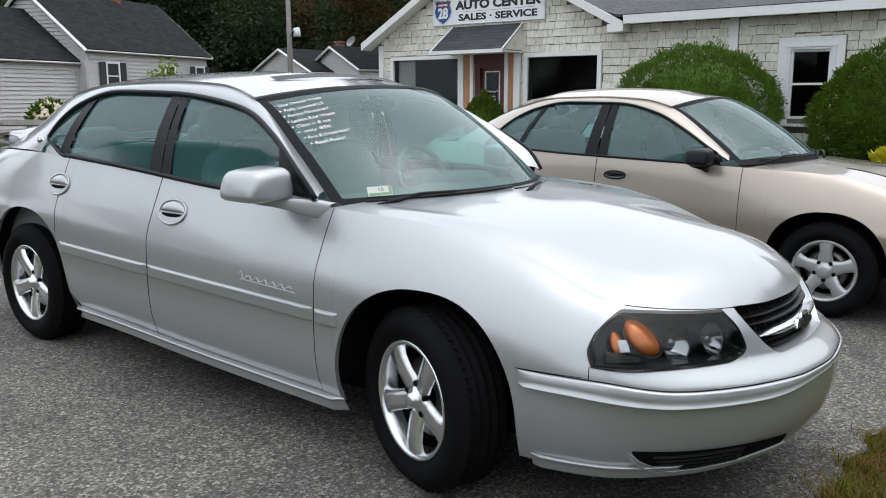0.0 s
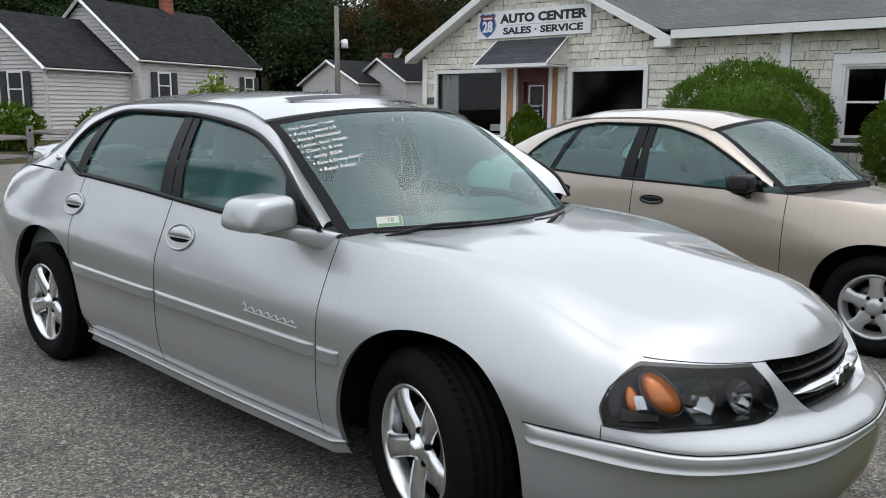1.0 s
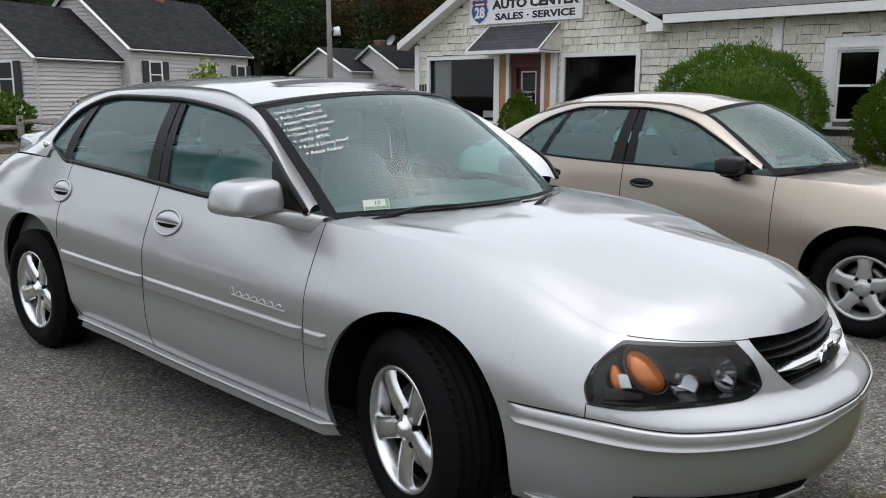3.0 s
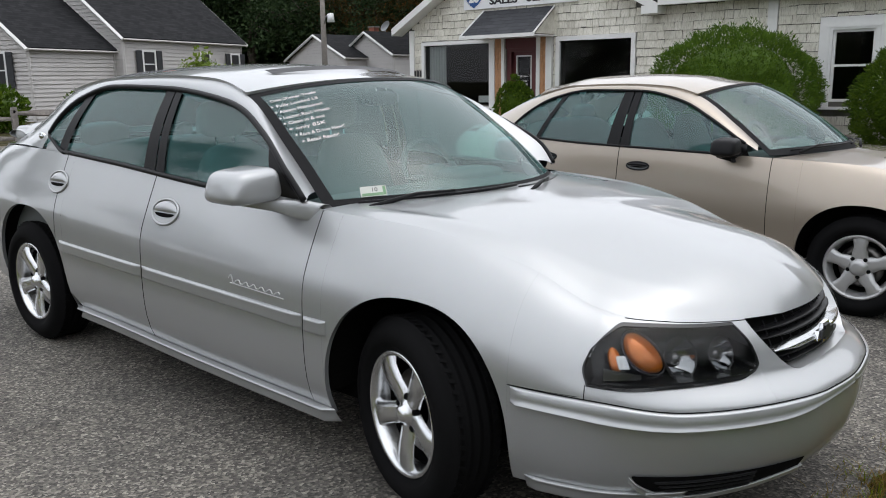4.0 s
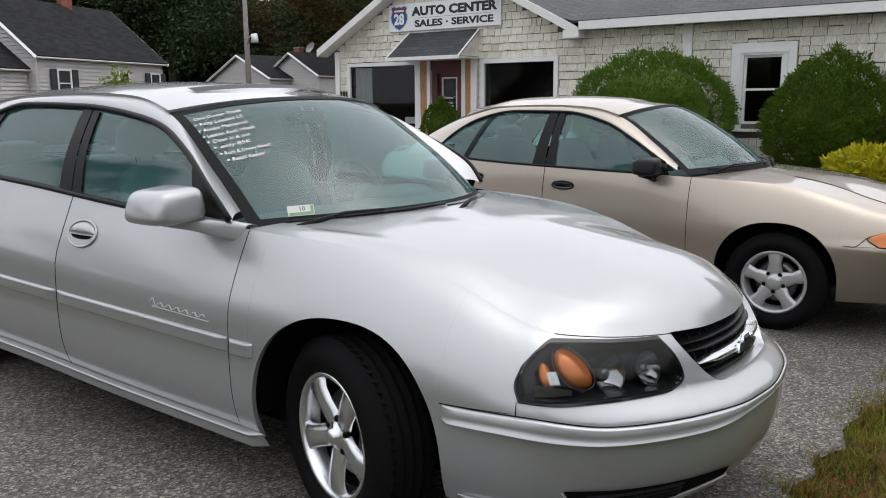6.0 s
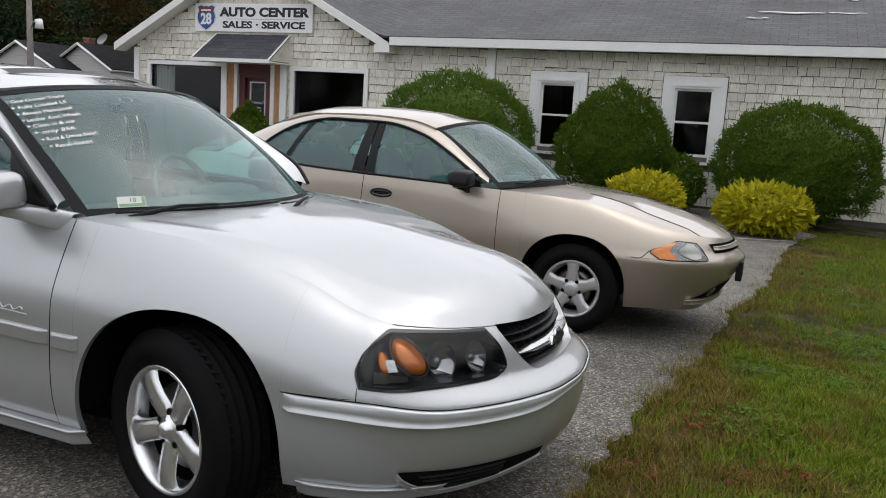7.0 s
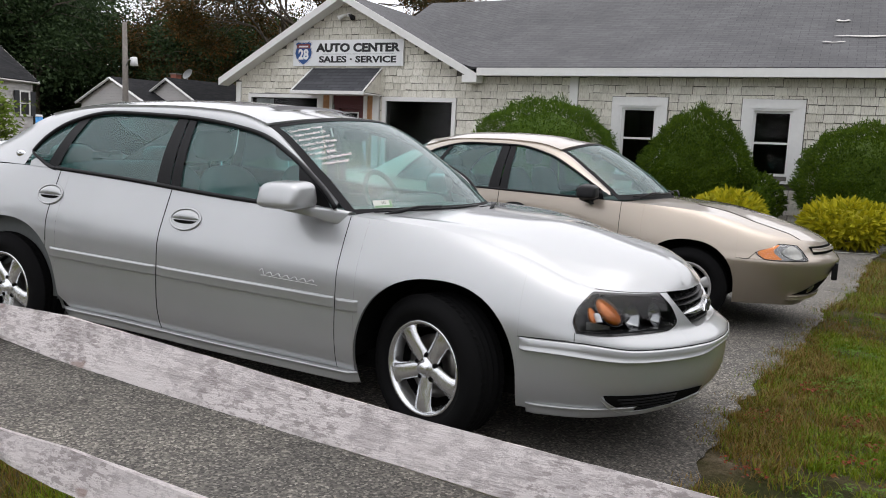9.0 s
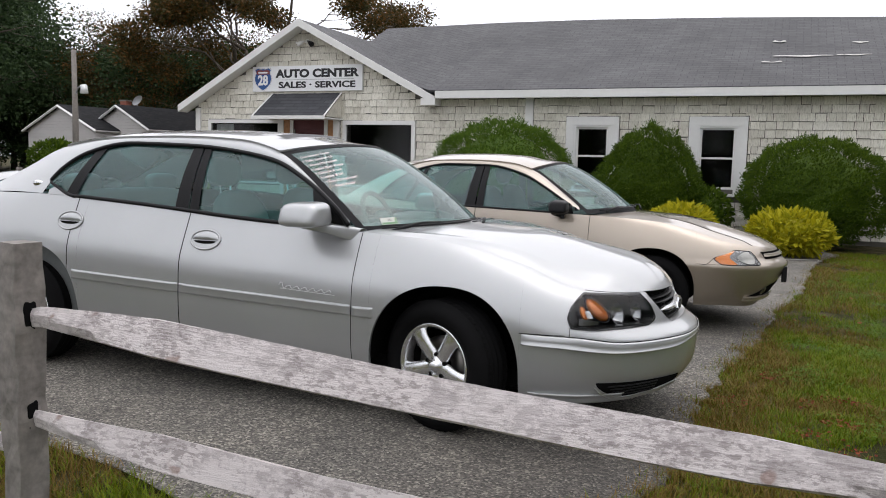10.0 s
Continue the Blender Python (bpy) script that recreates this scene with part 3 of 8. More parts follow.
def build_grass():
    rng = random.Random(4)
    green, dry = ([], []), ([], [])

    def tuft(x, y, h, n, spread):
        # drier blades towards the lot's edge and in worn patches
        near = math.exp(-max(x - edge_x(min(max(y, -2.6), 13.5)), 0.0) / (0.95 + 0.35 * min(max(0.5 - y, 0.0), 1.5))) if y > -2.0 else 0.45
        worn = 0.5 + 0.9 * noise.noise((x * 1.3, y * 0.9, 4.0)) + 0.5 * noise.noise((x * 3.3, y * 2.6, 8.0))
        share = 0.80 * near + 0.85 * worn - 0.22
        share = min(max((share - 0.52) / 0.42, 0.07), 0.80)
        for _ in range(n):
            vs, fs = dry if rng.random() < share else green
            a = rng.uniform(0, 2 * math.pi)
            bx, by = x + rng.gauss(0, spread), y + rng.gauss(0, spread)
            if on_asphalt(bx + 0.16 * rng.random() ** 2, by - 0.06 * rng.random() ** 2):
                continue
            z = lawn_height(bx, by) - 0.012
            hh = h * rng.uniform(0.5, 1.25)
            lean = rng.uniform(0.2, 1.5) * hh
            w = rng.uniform(0.0012, 0.0028)
            ca, sa = math.cos(a), math.sin(a)
            o = len(vs)
            vs.append((bx - sa * w, by + ca * w, z))
            vs.append((bx + sa * w, by - ca * w, z))
            vs.append((bx + ca * lean * 0.45 + sa * w * 0.7, by + sa * lean * 0.45 - ca * w * 0.7, z + hh * 0.65))
            vs.append((bx + ca * lean * 0.45 - sa * w * 0.7, by + sa * lean * 0.45 + ca * w * 0.7, z + hh * 0.65))
            vs.append((bx + ca * lean, by + sa * lean, z + hh))
            fs.append([o, o + 1, o + 2, o + 3])
            fs.append([o + 3, o + 2, o + 4])

    def patch(x0, x1, y0, y1, count, h, n):
        for _ in range(count):
            x, y = rng.uniform(x0, x1), rng.uniform(y0, y1)
            thin = noise.noise((x * 1.1, y * 1.1, 2.0)) + 0.5 * noise.noise((x * 3.1, y * 3.1, 9.0))
            bare = -0.52 if y > 0.2 else -0.42
            if thin < bare + 0.25 * rng.random() and x < 3.0 and y > -1.6:
                continue
            clump = noise.noise((x * 7.0, y * 7.0, 6.0))
            tuft(x, y, h * (1 + 0.35 * noise.noise((x * 0.8, y * 0.8, 1.0)) + 0.55 * max(clump, -0.7)) * (1.7 if rng.random() < 0.03 else 1), n, 0.022)

    patch(0.4, 3.6, -2.6, 3.0, 26000, 0.042, 9)
    patch(1.2, 5.5, 3.0, 11.2, 16000, 0.050, 8)
    patch(5.5, 12, -2, 12, 2500, 0.09, 7)
    patch(3.6, 6.5, -2.6, 3.0, 5000, 0.06, 7)
    patch(-4.5, 0.9, -3.6, -1.8, 9000, 0.065, 8)
    patch(0.9, 6.5, -3.6, -2.6, 4000, 0.06, 6)
    patch(-6.5, 6.5, -7.5, -3.6, 9000, 0.07, 6)
    # broad-leaved clover in loose colonies
    cv, cf = [], []
    for _ in range(70):
        cx, cy, cr = rng.uniform(1.5, 4.2), rng.uniform(-2.2, 7.5), rng.uniform(0.06, 0.26)
        if cx < edge_x(min(max(cy, -2.6), 13.5)) + 0.25:
            continue
        for _ in range(int(1100 * cr)):
            x, y = cx + rng.gauss(0, cr * 0.6), cy + rng.gauss(0, cr * 0.6)
            z, turn, r = lawn_height(x, y) + rng.uniform(0.008, 0.036), rng.uniform(0, 6.28), rng.uniform(0.004, 0.008)
            for k in range(3):
                t = turn + k * 2.094
                o = len(cv)
                px, py = x + r * math.cos(t), y + r * math.sin(t)
                for q in range(5):
                    w = t + q * 1.2566
                    cv.append((px + 0.9 * r * math.cos(w), py + 0.9 * r * math.sin(w), z + rng.uniform(-0.003, 0.003)))
                cf.append([o + q for q in range(5)])
    tagged(mk("clover", cv, cf, leaf_mat("clover_leaves", [(0, (0.045, 0.115, 0.005)), (1, (0.105, 0.19, 0.010))])), "low green clover patches in the lawn", "clover", kind="stuff")
    tagged(mk("grass", *green, M["grass"]), "short dense green lawn grass", "grass", kind="stuff")
    tagged(mk("dry_grass", *dry, M["grass_dry"]), "dry tan and orange blades among the lawn grass", "grass", kind="stuff")
    vs, fs, wv, wf = [], [], [], []
    for _ in range(110):
        x, y = rng.uniform(0.9, 4.5), rng.uniform(-2.4, 8)
        if on_asphalt(x - 0.05, y):
            continue
        a, r, z = rng.uniform(0, 6.28), rng.uniform(0.010, 0.026), lawn_height(x, y) + rng.uniform(0.01, 0.04)
        o = len(vs)
        for k in range(6):
            t = a + k * math.pi / 3
            q = r * (1.0 if k % 3 == 0 else 0.55)
            vs.append((x + q * math.cos(t), y + q * math.sin(t), z + rng.uniform(-0.008, 0.012)))
        fs.append([o + k for k in range(6)])
    for _ in range(16):
        cx, cy = rng.uniform(1.3, 2.7), rng.uniform(-2.3, 1.2)
        for _ in range(26):
            x, y = cx + rng.gauss(0, 0.05), cy + rng.gauss(0, 0.05)
            if on_asphalt(x - 0.05, y):
                continue
            a, r, z = rng.uniform(0, 6.28), rng.uniform(0.006, 0.012), lawn_height(x, y) + rng.uniform(0.015, 0.05)
            o = len(wv)
            for k in range(5):
                t = a + k * 1.2566
                wv.append((x + r * math.cos(t), y + 0.6 * r * math.sin(t), z + rng.uniform(-0.006, 0.006)))
            wf.append([o + k for k in range(5)])
    tagged(mk("red_weeds", wv, wf, leaf_mat("red_weed_leaves", [(0, (0.13, 0.022, 0.012)), (1, (0.27, 0.065, 0.030))])), "small red-leaved weeds in the worn lawn", "weeds", kind="stuff")
    lv = mk("fallen_leaves", vs, fs, leaf_mat("dead_leaves", [(0, (0.14, 0.05, 0.02)), (1, (0.30, 0.13, 0.05))]))
    tagged(lv, "scattered dry brown fallen leaves", "leaves", kind="stuff")


build_ground()

# ---------------------------------------------------------------- shop building
WALL_Y = 13.36
GX0, GX1, GXM = -13.10, -6.30, -9.72
OPENINGS = [(-12.62, -10.52, 0.80, 2.27), (-10.02, -9.17, 0.06, 2.12), (-8.52, -6.74, 0.80, 2.24), (-2.74, -2.03, 0.94, 2.21), (-0.12, 0.59, 0.94, 2.21), (3.72, 4.43, 0.94, 2.21)]


def gable_z(x):
    return 2.72 + (4.62 - 2.72) * (1 - abs(x - GXM) / (GXM - GX0))


def wall_with_holes(name, x0, x1, z0, z1, y0, y1, holes, mat, label):
    """A wall slab along x, put together from blocks round its openings."""
    xs = sorted({x0, x1, *[h[0] for h in holes], *[h[1] for h in holes]})
    pieces = []
    for a, b in zip(xs, xs[1:]):
        hs = sorted([h for h in holes if h[0] <= a + 1e-6 and h[1] >= b - 1e-6], key=lambda h: h[2])
        z = z0
        for h in hs:
            if h[2] > z + 1e-6:
                pieces.append(box_piece((a, y0, z), (b, y1, h[2])))
            z = h[3]
        pieces.append(box_piece((a, y0, z), (b, y1, z1)))
    ob = mk(name, *join(*pieces), mat)
    return tagged(ob, label, "wall", kind="structure")


def uv_roof(name, quads, mat, parent, thick=0.05, label=""):
    """Roof planes with slopes laid out in metres for their courses. Each quad: eave left, eave right, ridge right, ridge left."""
    bm = bmesh.new()
    uv = bm.loops.layers.uv.new()
    for q in quads:
        p = [Vector(v) for v in q]
        nrm = (p[1] - p[0]).cross(p[3] - p[0]).normalized()
        ax = (p[1] - p[0]).normalized()
        up = nrm.cross(ax)
        top = [bm.verts.new(v) for v in p]
        bot = [bm.verts.new(v - nrm * thick) for v in p]
        faces = [bm.faces.new(top), bm.faces.new(bot[::-1])]
        n = len(p)
        faces += [bm.faces.new((top[i], bot[i], bot[(i + 1) % n], top[(i + 1) % n])) for i in range(n)]
        for f in faces:
            for lp in f.loops:
                d = lp.vert.co - p[0]
                lp[uv].uv = (d.dot(ax), d.dot(up))
    return part(name, bm, mat, parent, label)


def shop_window(name, x0, x1, z0, z1, casing, sash, label):
    """A wall window: casing, sill, sash bars and panes in the opening."""
    w = root(name, (x0 + x1) / 2, WALL_Y, z0, label, "window", kind="structure")
    ox, oz = (x0 + x1) / 2, z0
    X0, X1, H = x0 - ox, x1 - ox, z1 - z0
    c = casing
    fr = mk("window_frame", *join(box_piece((X0 - c, -0.065, -c * 0.4), (X0, 0.06, H + c)), box_piece((X1, -0.065, -c * 0.4), (X1 + c, 0.06, H + c)), box_piece((X0, -0.065, H), (X1, 0.06, H + c))), M["white"], w)
    if sash:
        mk("head_trim", *join(box_piece((X0 - c * 0.45, -0.085, H + c * 0.18), (X1 + c * 0.45, -0.067, H + c * 0.38)), box_piece((X0 - c * 0.36, -0.080, 0), (X0 - c * 0.20, -0.067, H + c * 0.18)), box_piece((X1 + c * 0.20, -0.080, 0), (X1 + c * 0.36, -0.067, H + c * 0.18))), M["white"], fr)
    mk("window_sill", *box_piece((X0 - c - 0.02, -0.10, -c * 0.4 - 0.05), (X1 + c + 0.02, 0.05, -c * 0.4)), M["white"], w)
    if sash:
        s = 0.045
        mk("sash", *join(box_piece((X0, -0.01, 0), (X0 + s, 0.04, H)), box_piece((X1 - s, -0.01, 0), (X1, 0.04, H)), box_piece((X0 + s, -0.01, H - s), (X1 - s, 0.04, H)), box_piece((X0 + s, -0.02, H * 0.49), (X1 - s, 0.04, H * 0.49 + 0.04)), box_piece((X0 + s, -0.01, 0), (X1 - s, 0.04, 0.05))), M["white"], w)
        for a, b in ((0.05, H * 0.49), (H * 0.49 + 0.04, H - s)):
            p = mk("pane", *grid(lambda u, v: (X0 + s + (X1 - X0 - 2 * s) * u, 0.02, a + (b - a) * v), 1, 1), M["pane"], w)
            p.visible_shadow = False
    else:
        p = mk("pane", *grid(lambda u, v: (X0 + (X1 - X0) * u, 0.03, H * v), 1, 1), M["pane"], w)
        p.visible_shadow = False
    return w


def build_shop():
    holes = OPENINGS
    wall_with_holes("wall_front", GX0, 10.0, -0.1, 2.86, WALL_Y, WALL_Y + 0.18, holes, M["underlay"], "shop front wall clad in cream weathered shingles")
    g = prism([(GX0, 2.86), (GX1, 2.86), (GXM, gable_z(GXM))], WALL_Y, WALL_Y + 0.18)
    tagged(mk("wall_gable", *g, M["underlay"]), "shop gable clad in cream weathered shingles", "wall", kind="structure")
    tagged(mk("wall_west", *box_piece((GX0, WALL_Y + 0.18, -0.1), (GX0 + 0.18, 22.5, 2.80)), M["shingles"]), "shop side wall in cream shingles", "wall", kind="structure")
    tagged(mk("wall_east", *box_piece((9.82, WALL_Y + 0.18, -0.1), (10.0, 22.5, 2.86)), M["shingles"]), "shop end wall in cream shingles", "wall", kind="structure")
    tagged(mk("wall_back", *box_piece((GX0, 22.5, -0.1), (10.0, 22.68, 2.86)), M["shingles"]), "shop back wall in cream shingles", "wall", kind="structure")
    # the rooms' indoor gloom is put into one near-black colour
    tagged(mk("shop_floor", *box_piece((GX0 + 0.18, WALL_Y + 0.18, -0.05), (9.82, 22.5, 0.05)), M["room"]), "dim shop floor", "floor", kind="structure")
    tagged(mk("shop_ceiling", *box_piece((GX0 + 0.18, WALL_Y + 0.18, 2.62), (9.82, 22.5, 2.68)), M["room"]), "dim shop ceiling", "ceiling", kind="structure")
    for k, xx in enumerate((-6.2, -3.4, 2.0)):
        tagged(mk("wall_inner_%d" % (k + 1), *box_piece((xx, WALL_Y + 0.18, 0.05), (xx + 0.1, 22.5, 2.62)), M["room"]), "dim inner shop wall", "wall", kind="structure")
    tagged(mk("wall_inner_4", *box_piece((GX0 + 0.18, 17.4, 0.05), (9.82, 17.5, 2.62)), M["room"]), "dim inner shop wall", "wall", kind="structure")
    # roofs
    ye, yr, zr = 12.98, 17.9, 5.22
    r = root("roof", 0, 0, 0, "grey asphalt-shingled shop roof", "roof", kind="structure")
    ridge_sag = [(-9.75, 5.34), (-6.5, 5.36), (-3.5, 5.33), (0.0, 5.23), (3.5, 5.09), (10.3, 4.90)]
    quads = []
    for (xa, za), (xb, zb) in zip(ridge_sag, ridge_sag[1:]):
        xl = max(xa, GX1 + 0.16) if xa < GX1 else xa
        if xb > GX1:
            quads.append([(xl, ye, 3.02), (xb, ye, 3.02), (xb, yr, zb), (xa if xa >= GX1 else xl, yr, za)])
    quads.append([(-9.75, 15.2, 3.98), (GX1 + 0.16, ye, 3.02), (GX1 + 0.16, yr, 5.36), (-9.75, yr, 5.34)])
    uv_roof("main_slope", quads, M["roof"], r)
    uv_roof("back_slope", [[(10.3, 22.9, 3.02), (-9.75, 22.9, 3.02), (-9.75, yr, 5.34), (10.3, yr, 4.90)]], M["roof"], r)
    yf = 13.0
    pk, ev = 4.80, 2.86
    uv_roof("gable_slope", [[(GX0 - 0.30, 22.9, ev - 0.13), (GX0 - 0.30, yf, ev - 0.13), (GXM, yf, pk), (GXM, 22.9, pk)], [(GX1 + 0.25, yf, ev + 0.03), (GX1 + 0.25, 17.0, ev + 0.03), (GXM, 17.0, pk), (GXM, yf, pk)]], M["roof"], r)
    for lo, hi in (((GX0 - 0.34, ev - 0.16), (GXM, pk - 0.02)), ((GX1 + 0.28, ev + 0.0), (GXM, pk - 0.02))):
        o = [(lo[0], lo[1] - 0.16), (hi[0], hi[1] - 0.16), (hi[0], hi[1] + 0.02), (lo[0], lo[1] + 0.02)]
        mk("rake_board", *prism(o, yf - 0.04, yf), M["white"], r, "white painted rake board")
        o2 = [(lo[0], lo[1] - 0.155), (hi[0], hi[1] - 0.155), (hi[0], hi[1] - 0.125), (lo[0], lo[1] - 0.125)]
        mk("soffit", *prism(o2, yf, WALL_Y), M["white"], r)
    mk("eave_return", *box_piece((GX1 - 0.06, yf - 0.042, ev - 0.18), (GX1 + 0.30, WALL_Y, ev - 0.02)), M["white"], r)
    mk("fascia", *box_piece((GX1 + 0.30, ye - 0.03, 2.83), (10.3, ye, 3.0)), M["white"], r, "white painted fascia board")
    mk("soffit", *box_piece((GX1 + 0.30, ye, 2.85), (10.3, WALL_Y, 2.88)), M["white"], r)
    for x0, x1, z1 in ((GX0 - 0.03, GX0 + 0.12, 2.66), (-3.92, -3.74, 2.85), (9.9, 10.03, 2.85)):
        tagged(mk("corner_board", *box_piece((x0, WALL_Y - 0.06, -0.05), (x1, WALL_Y + 0.02, z1)), M["white"]), "white painted corner board", "trim", kind="structure")
    # old pale sealant smears on the roof
    slope = lambda x, y: 3.02 + (np.interp(x, [q[0] for q in ridge_sag], [q[1] for q in ridge_sag]) - 3.02) * (y - ye) / (yr - ye)
    for x, y, long, wide in ((1.26, 15.85, 0.30, 0.10), (2.90, 15.75, 0.34, 0.10), (1.75, 14.80, 1.25, 0.09), (2.75, 14.84, 0.70, 0.07), (1.15, 14.42, 0.45, 0.05)):
        def smear(a, b, x=x, y=y, long=long, wide=wide):
            px = x + long * (a - 0.5)
            py = y + wide * (b - 0.5) * (0.35 + 0.65 * abs(math.sin(5 * a + x * 3))) * min(1, 8 * a, 8 * (1 - a)) + 0.02 * math.sin(9 * a)
            return (px, py, slope(px, py) + 0.010)
        mk("roof_smear", *slab(smear, 16, 3, 0.006), M["line"], r)
    # windows
    shop_window("window_1", -12.62, -10.52, 0.80, 2.27, 0.09, False, "large dark shop window with white frame")
    shop_window("window_2", -8.52, -6.74, 0.80, 2.24, 0.10, False, "large dark shop window with white frame")
    for k, (x0, x1, z0, z1) in enumerate(OPENINGS[3:]):
        shop_window("window_%d" % (k + 3), x0, x1, z0, z1, 0.225, True, "white-cased sash window with dark panes")
    cv, cf = grid(lambda a, b: (-12.56 + 0.55 * a, WALL_Y + 0.10 + 0.02 * math.sin(a * 38), 0.85 + 1.4 * b), 40, 1)
    tagged(mk("curtain", cv, cf, M["curtain"], smooth=True), "pale hanging curtain inside shop window", "curtain")
    box_ = mk("window_box", *box_piece((-10.98, WALL_Y + 0.12, 0.86), (-10.62, WALL_Y + 0.3, 1.02)), M["sign"])
    tagged(box_, "small white box on the window ledge", "box")
    # unseen near-black sheet, added so the left window looks dark inside
    tagged(mk("wall_panelling", *box_piece((-12.95, WALL_Y + 0.35, 0.0), (-12.90, WALL_Y + 3.5, 2.45)), M["room"]), "near-black lining added to darken the shop window", "panelling", kind="structure")
    # porch: cedar reveals, door, awning
    for x0, x1 in ((-10.34, -10.14), (-9.04, -8.88)):
        cs = root("cedar_panel", (x0 + x1) / 2, WALL_Y, 0, "bare brown cedar shingle strip beside the door", "trim", kind="structure")
        rng = random.Random(int(x0 * 100))
        w = x1 - x0
        for r_ in range(16):
            z = 0.05 + 0.145 * r_
            cut = rng.uniform(0.35, 0.65)
            for a, b in ((0, cut), (cut, 1)):
                mk("shingle", *box_piece((-w / 2 + w * a + 0.003, -0.055 - rng.uniform(0, 0.006), z), (-w / 2 + w * b - 0.003, -0.032, z + 0.142)), M["cedar"], cs)
    for x0, x1 in ((-10.43, -10.34), (-10.14, -10.05), (-9.14, -9.04), (-8.88, -8.72)):
        tagged(mk("door_casing", *box_piece((x0, WALL_Y - 0.08, 0.0), (x1, WALL_Y, 2.36)), M["white"]), "white painted casing board", "trim", kind="structure")
    tagged(mk("trim", *box_piece((-10.05, WALL_Y - 0.03, 2.12), (-9.14, WALL_Y, 2.36)), M["maroon"]), "maroon painted panel over the shop door", "trim", kind="structure")
    d = root("door_1", -9.595, WALL_Y + 0.10, 0.06, "maroon shop door with white-framed dark glass", "door", kind="structure")
    mk("door_frame", *join(box_piece((-0.42, -0.10, 0), (-0.30, 0.08, 2.06)), box_piece((0.30, -0.10, 0), (0.42, 0.08, 2.06)), box_piece((-0.30, -0.10, 1.98), (0.30, 0.08, 2.06))), M["maroon"], d)
    lf = mk("door_leaf", *join(box_piece((-0.30, 0.0, 0), (0.30, 0.05, 0.30)), box_piece((-0.30, 0.0, 1.90), (0.30, 0.05, 1.98)), box_piece((-0.30, 0.0, 0.30), (-0.22, 0.05, 1.90)), box_piece((0.22, 0.0, 0.30), (0.30, 0.05, 1.90))), M["maroon"], d)
    mk("glass_bead", *join(box_piece((-0.22, -0.012, 0.30), (-0.19, 0.03, 1.90)), box_piece((0.19, -0.012, 0.30), (0.22, 0.03, 1.90)), box_piece((-0.19, -0.012, 1.87), (0.19, 0.03, 1.90)), box_piece((-0.19, -0.012, 0.30), (0.19, 0.03, 0.33))), M["white"], lf)
    p = mk("pane", *grid(lambda a, b: (-0.19 + 0.38 * a, 0.02, 0.33 + 1.54 * b), 1, 1), M["pane"], lf)
    p.visible_shadow = False
    letters("door_lettering", "Welcome To", 0.075, M["ink"], lf, pose(0, 0.012, 1.42, 90), 0.001)
    for k, wd in enumerate((0.16, 0.20)):
        mk("door_notice", *box_piece((-wd / 2, 0.008, 1.28 - 0.07 * k), (wd / 2, 0.014, 1.32 - 0.07 * k)), M["print_grey"], lf)
    mk("door_handle", *blob((-0.275, -0.07, 0.92), (-0.235, 0.0, 1.06), 2.5, 8), M["chrome"], lf, smooth=True)
    aw = root("awning", -9.69, WALL_Y, 2.38, "small grey shingled porch awning with white trim", "awning", kind="structure")
    L = 1.03
    uv_roof("awning_roof", [[(-L, -0.88, 0.03), (L, -0.88, 0.03), (L - 0.02, 0.0, 0.66), (-L + 0.02, 0.0, 0.66)]], M["roof_awning"], aw, 0.04)
    for sx in (-1, 1):
        vs = [(sx * (L - 0.03), -0.84, 0.02), (sx * (L - 0.03), 0, 0.02), (sx * (L - 0.03), 0, 0.60)]
        mk("awning_cheek", vs, [[0, 1, 2]], M["shingles"], aw)
        mk("awning_rake", *tube([(sx * L, -0.90, 0.02), (sx * (L - 0.02), -0.01, 0.655)], 0.024, 4), M["white"], aw)
    mk("awning_fascia", *box_piece((-L - 0.02, -0.91, -0.05), (L + 0.02, -0.87, 0.03)), M["white"], aw)
    mk("awning_soffit", *box_piece((-L, -0.87, -0.03), (L, 0.0, 0.0)), M["white"], aw)
    # sign
    sg = root("shop_sign", -9.67, WALL_Y - 0.055, 3.385, "white shop sign board with black lettering and blue route shield", "sign")
    sx0, sx1, sz = -1.60, 1.60, 0.315
    mk("board", *box_piece((sx0, -0.03, -sz), (sx1, 0.03, sz)), M["sign"], sg)
    single_letters(letters("lettering", "AUTO CENTER", 0.27, M["print_black"], sg, pose(0.30, -0.034, 0.115, 90), 0.002, width=2.42, bold=0.013), "letter")
    single_letters(letters("lettering", "SALES · SERVICE", 0.21, M["print_black"], sg, pose(0.30, -0.034, -0.165, 90), 0.002, width=2.22, bold=0.008), "letter")
    mk("rule", *box_piece((-0.72, -0.034, -0.035), (1.36, -0.0305, -0.025)), M["print_grey"], sg)
    half = [(0.0, -0.29), (0.12, -0.22), (0.22, -0.12), (0.255, 0.0), (0.235, 0.09), (0.205, 0.15), (0.245, 0.235), (0.16, 0.275), (0.06, 0.245), (0.0, 0.265)]
    out = half + [(-x, z) for x, z in half[-2:0:-1]]
    for k, mat, y in ((1.06, "print_grey", -0.033), (1.03, "sign", -0.035), (0.98, "shield_blue", -0.037)):
        mk("shield", *prism([(-1.28 + x * k, z * k) for x, z in out], y, -0.0305), M[mat], sg)
    mk("shield_band", *prism([(-1.28 - 0.195, 0.115), (-1.28 + 0.195, 0.115), (-1.28 + 0.20, 0.20), (-1.28 + 0.14, 0.23), (-1.28, 0.215), (-1.28 - 0.14, 0.23), (-1.28 - 0.20, 0.20)], -0.040, -0.036), M["shield_red"], sg)
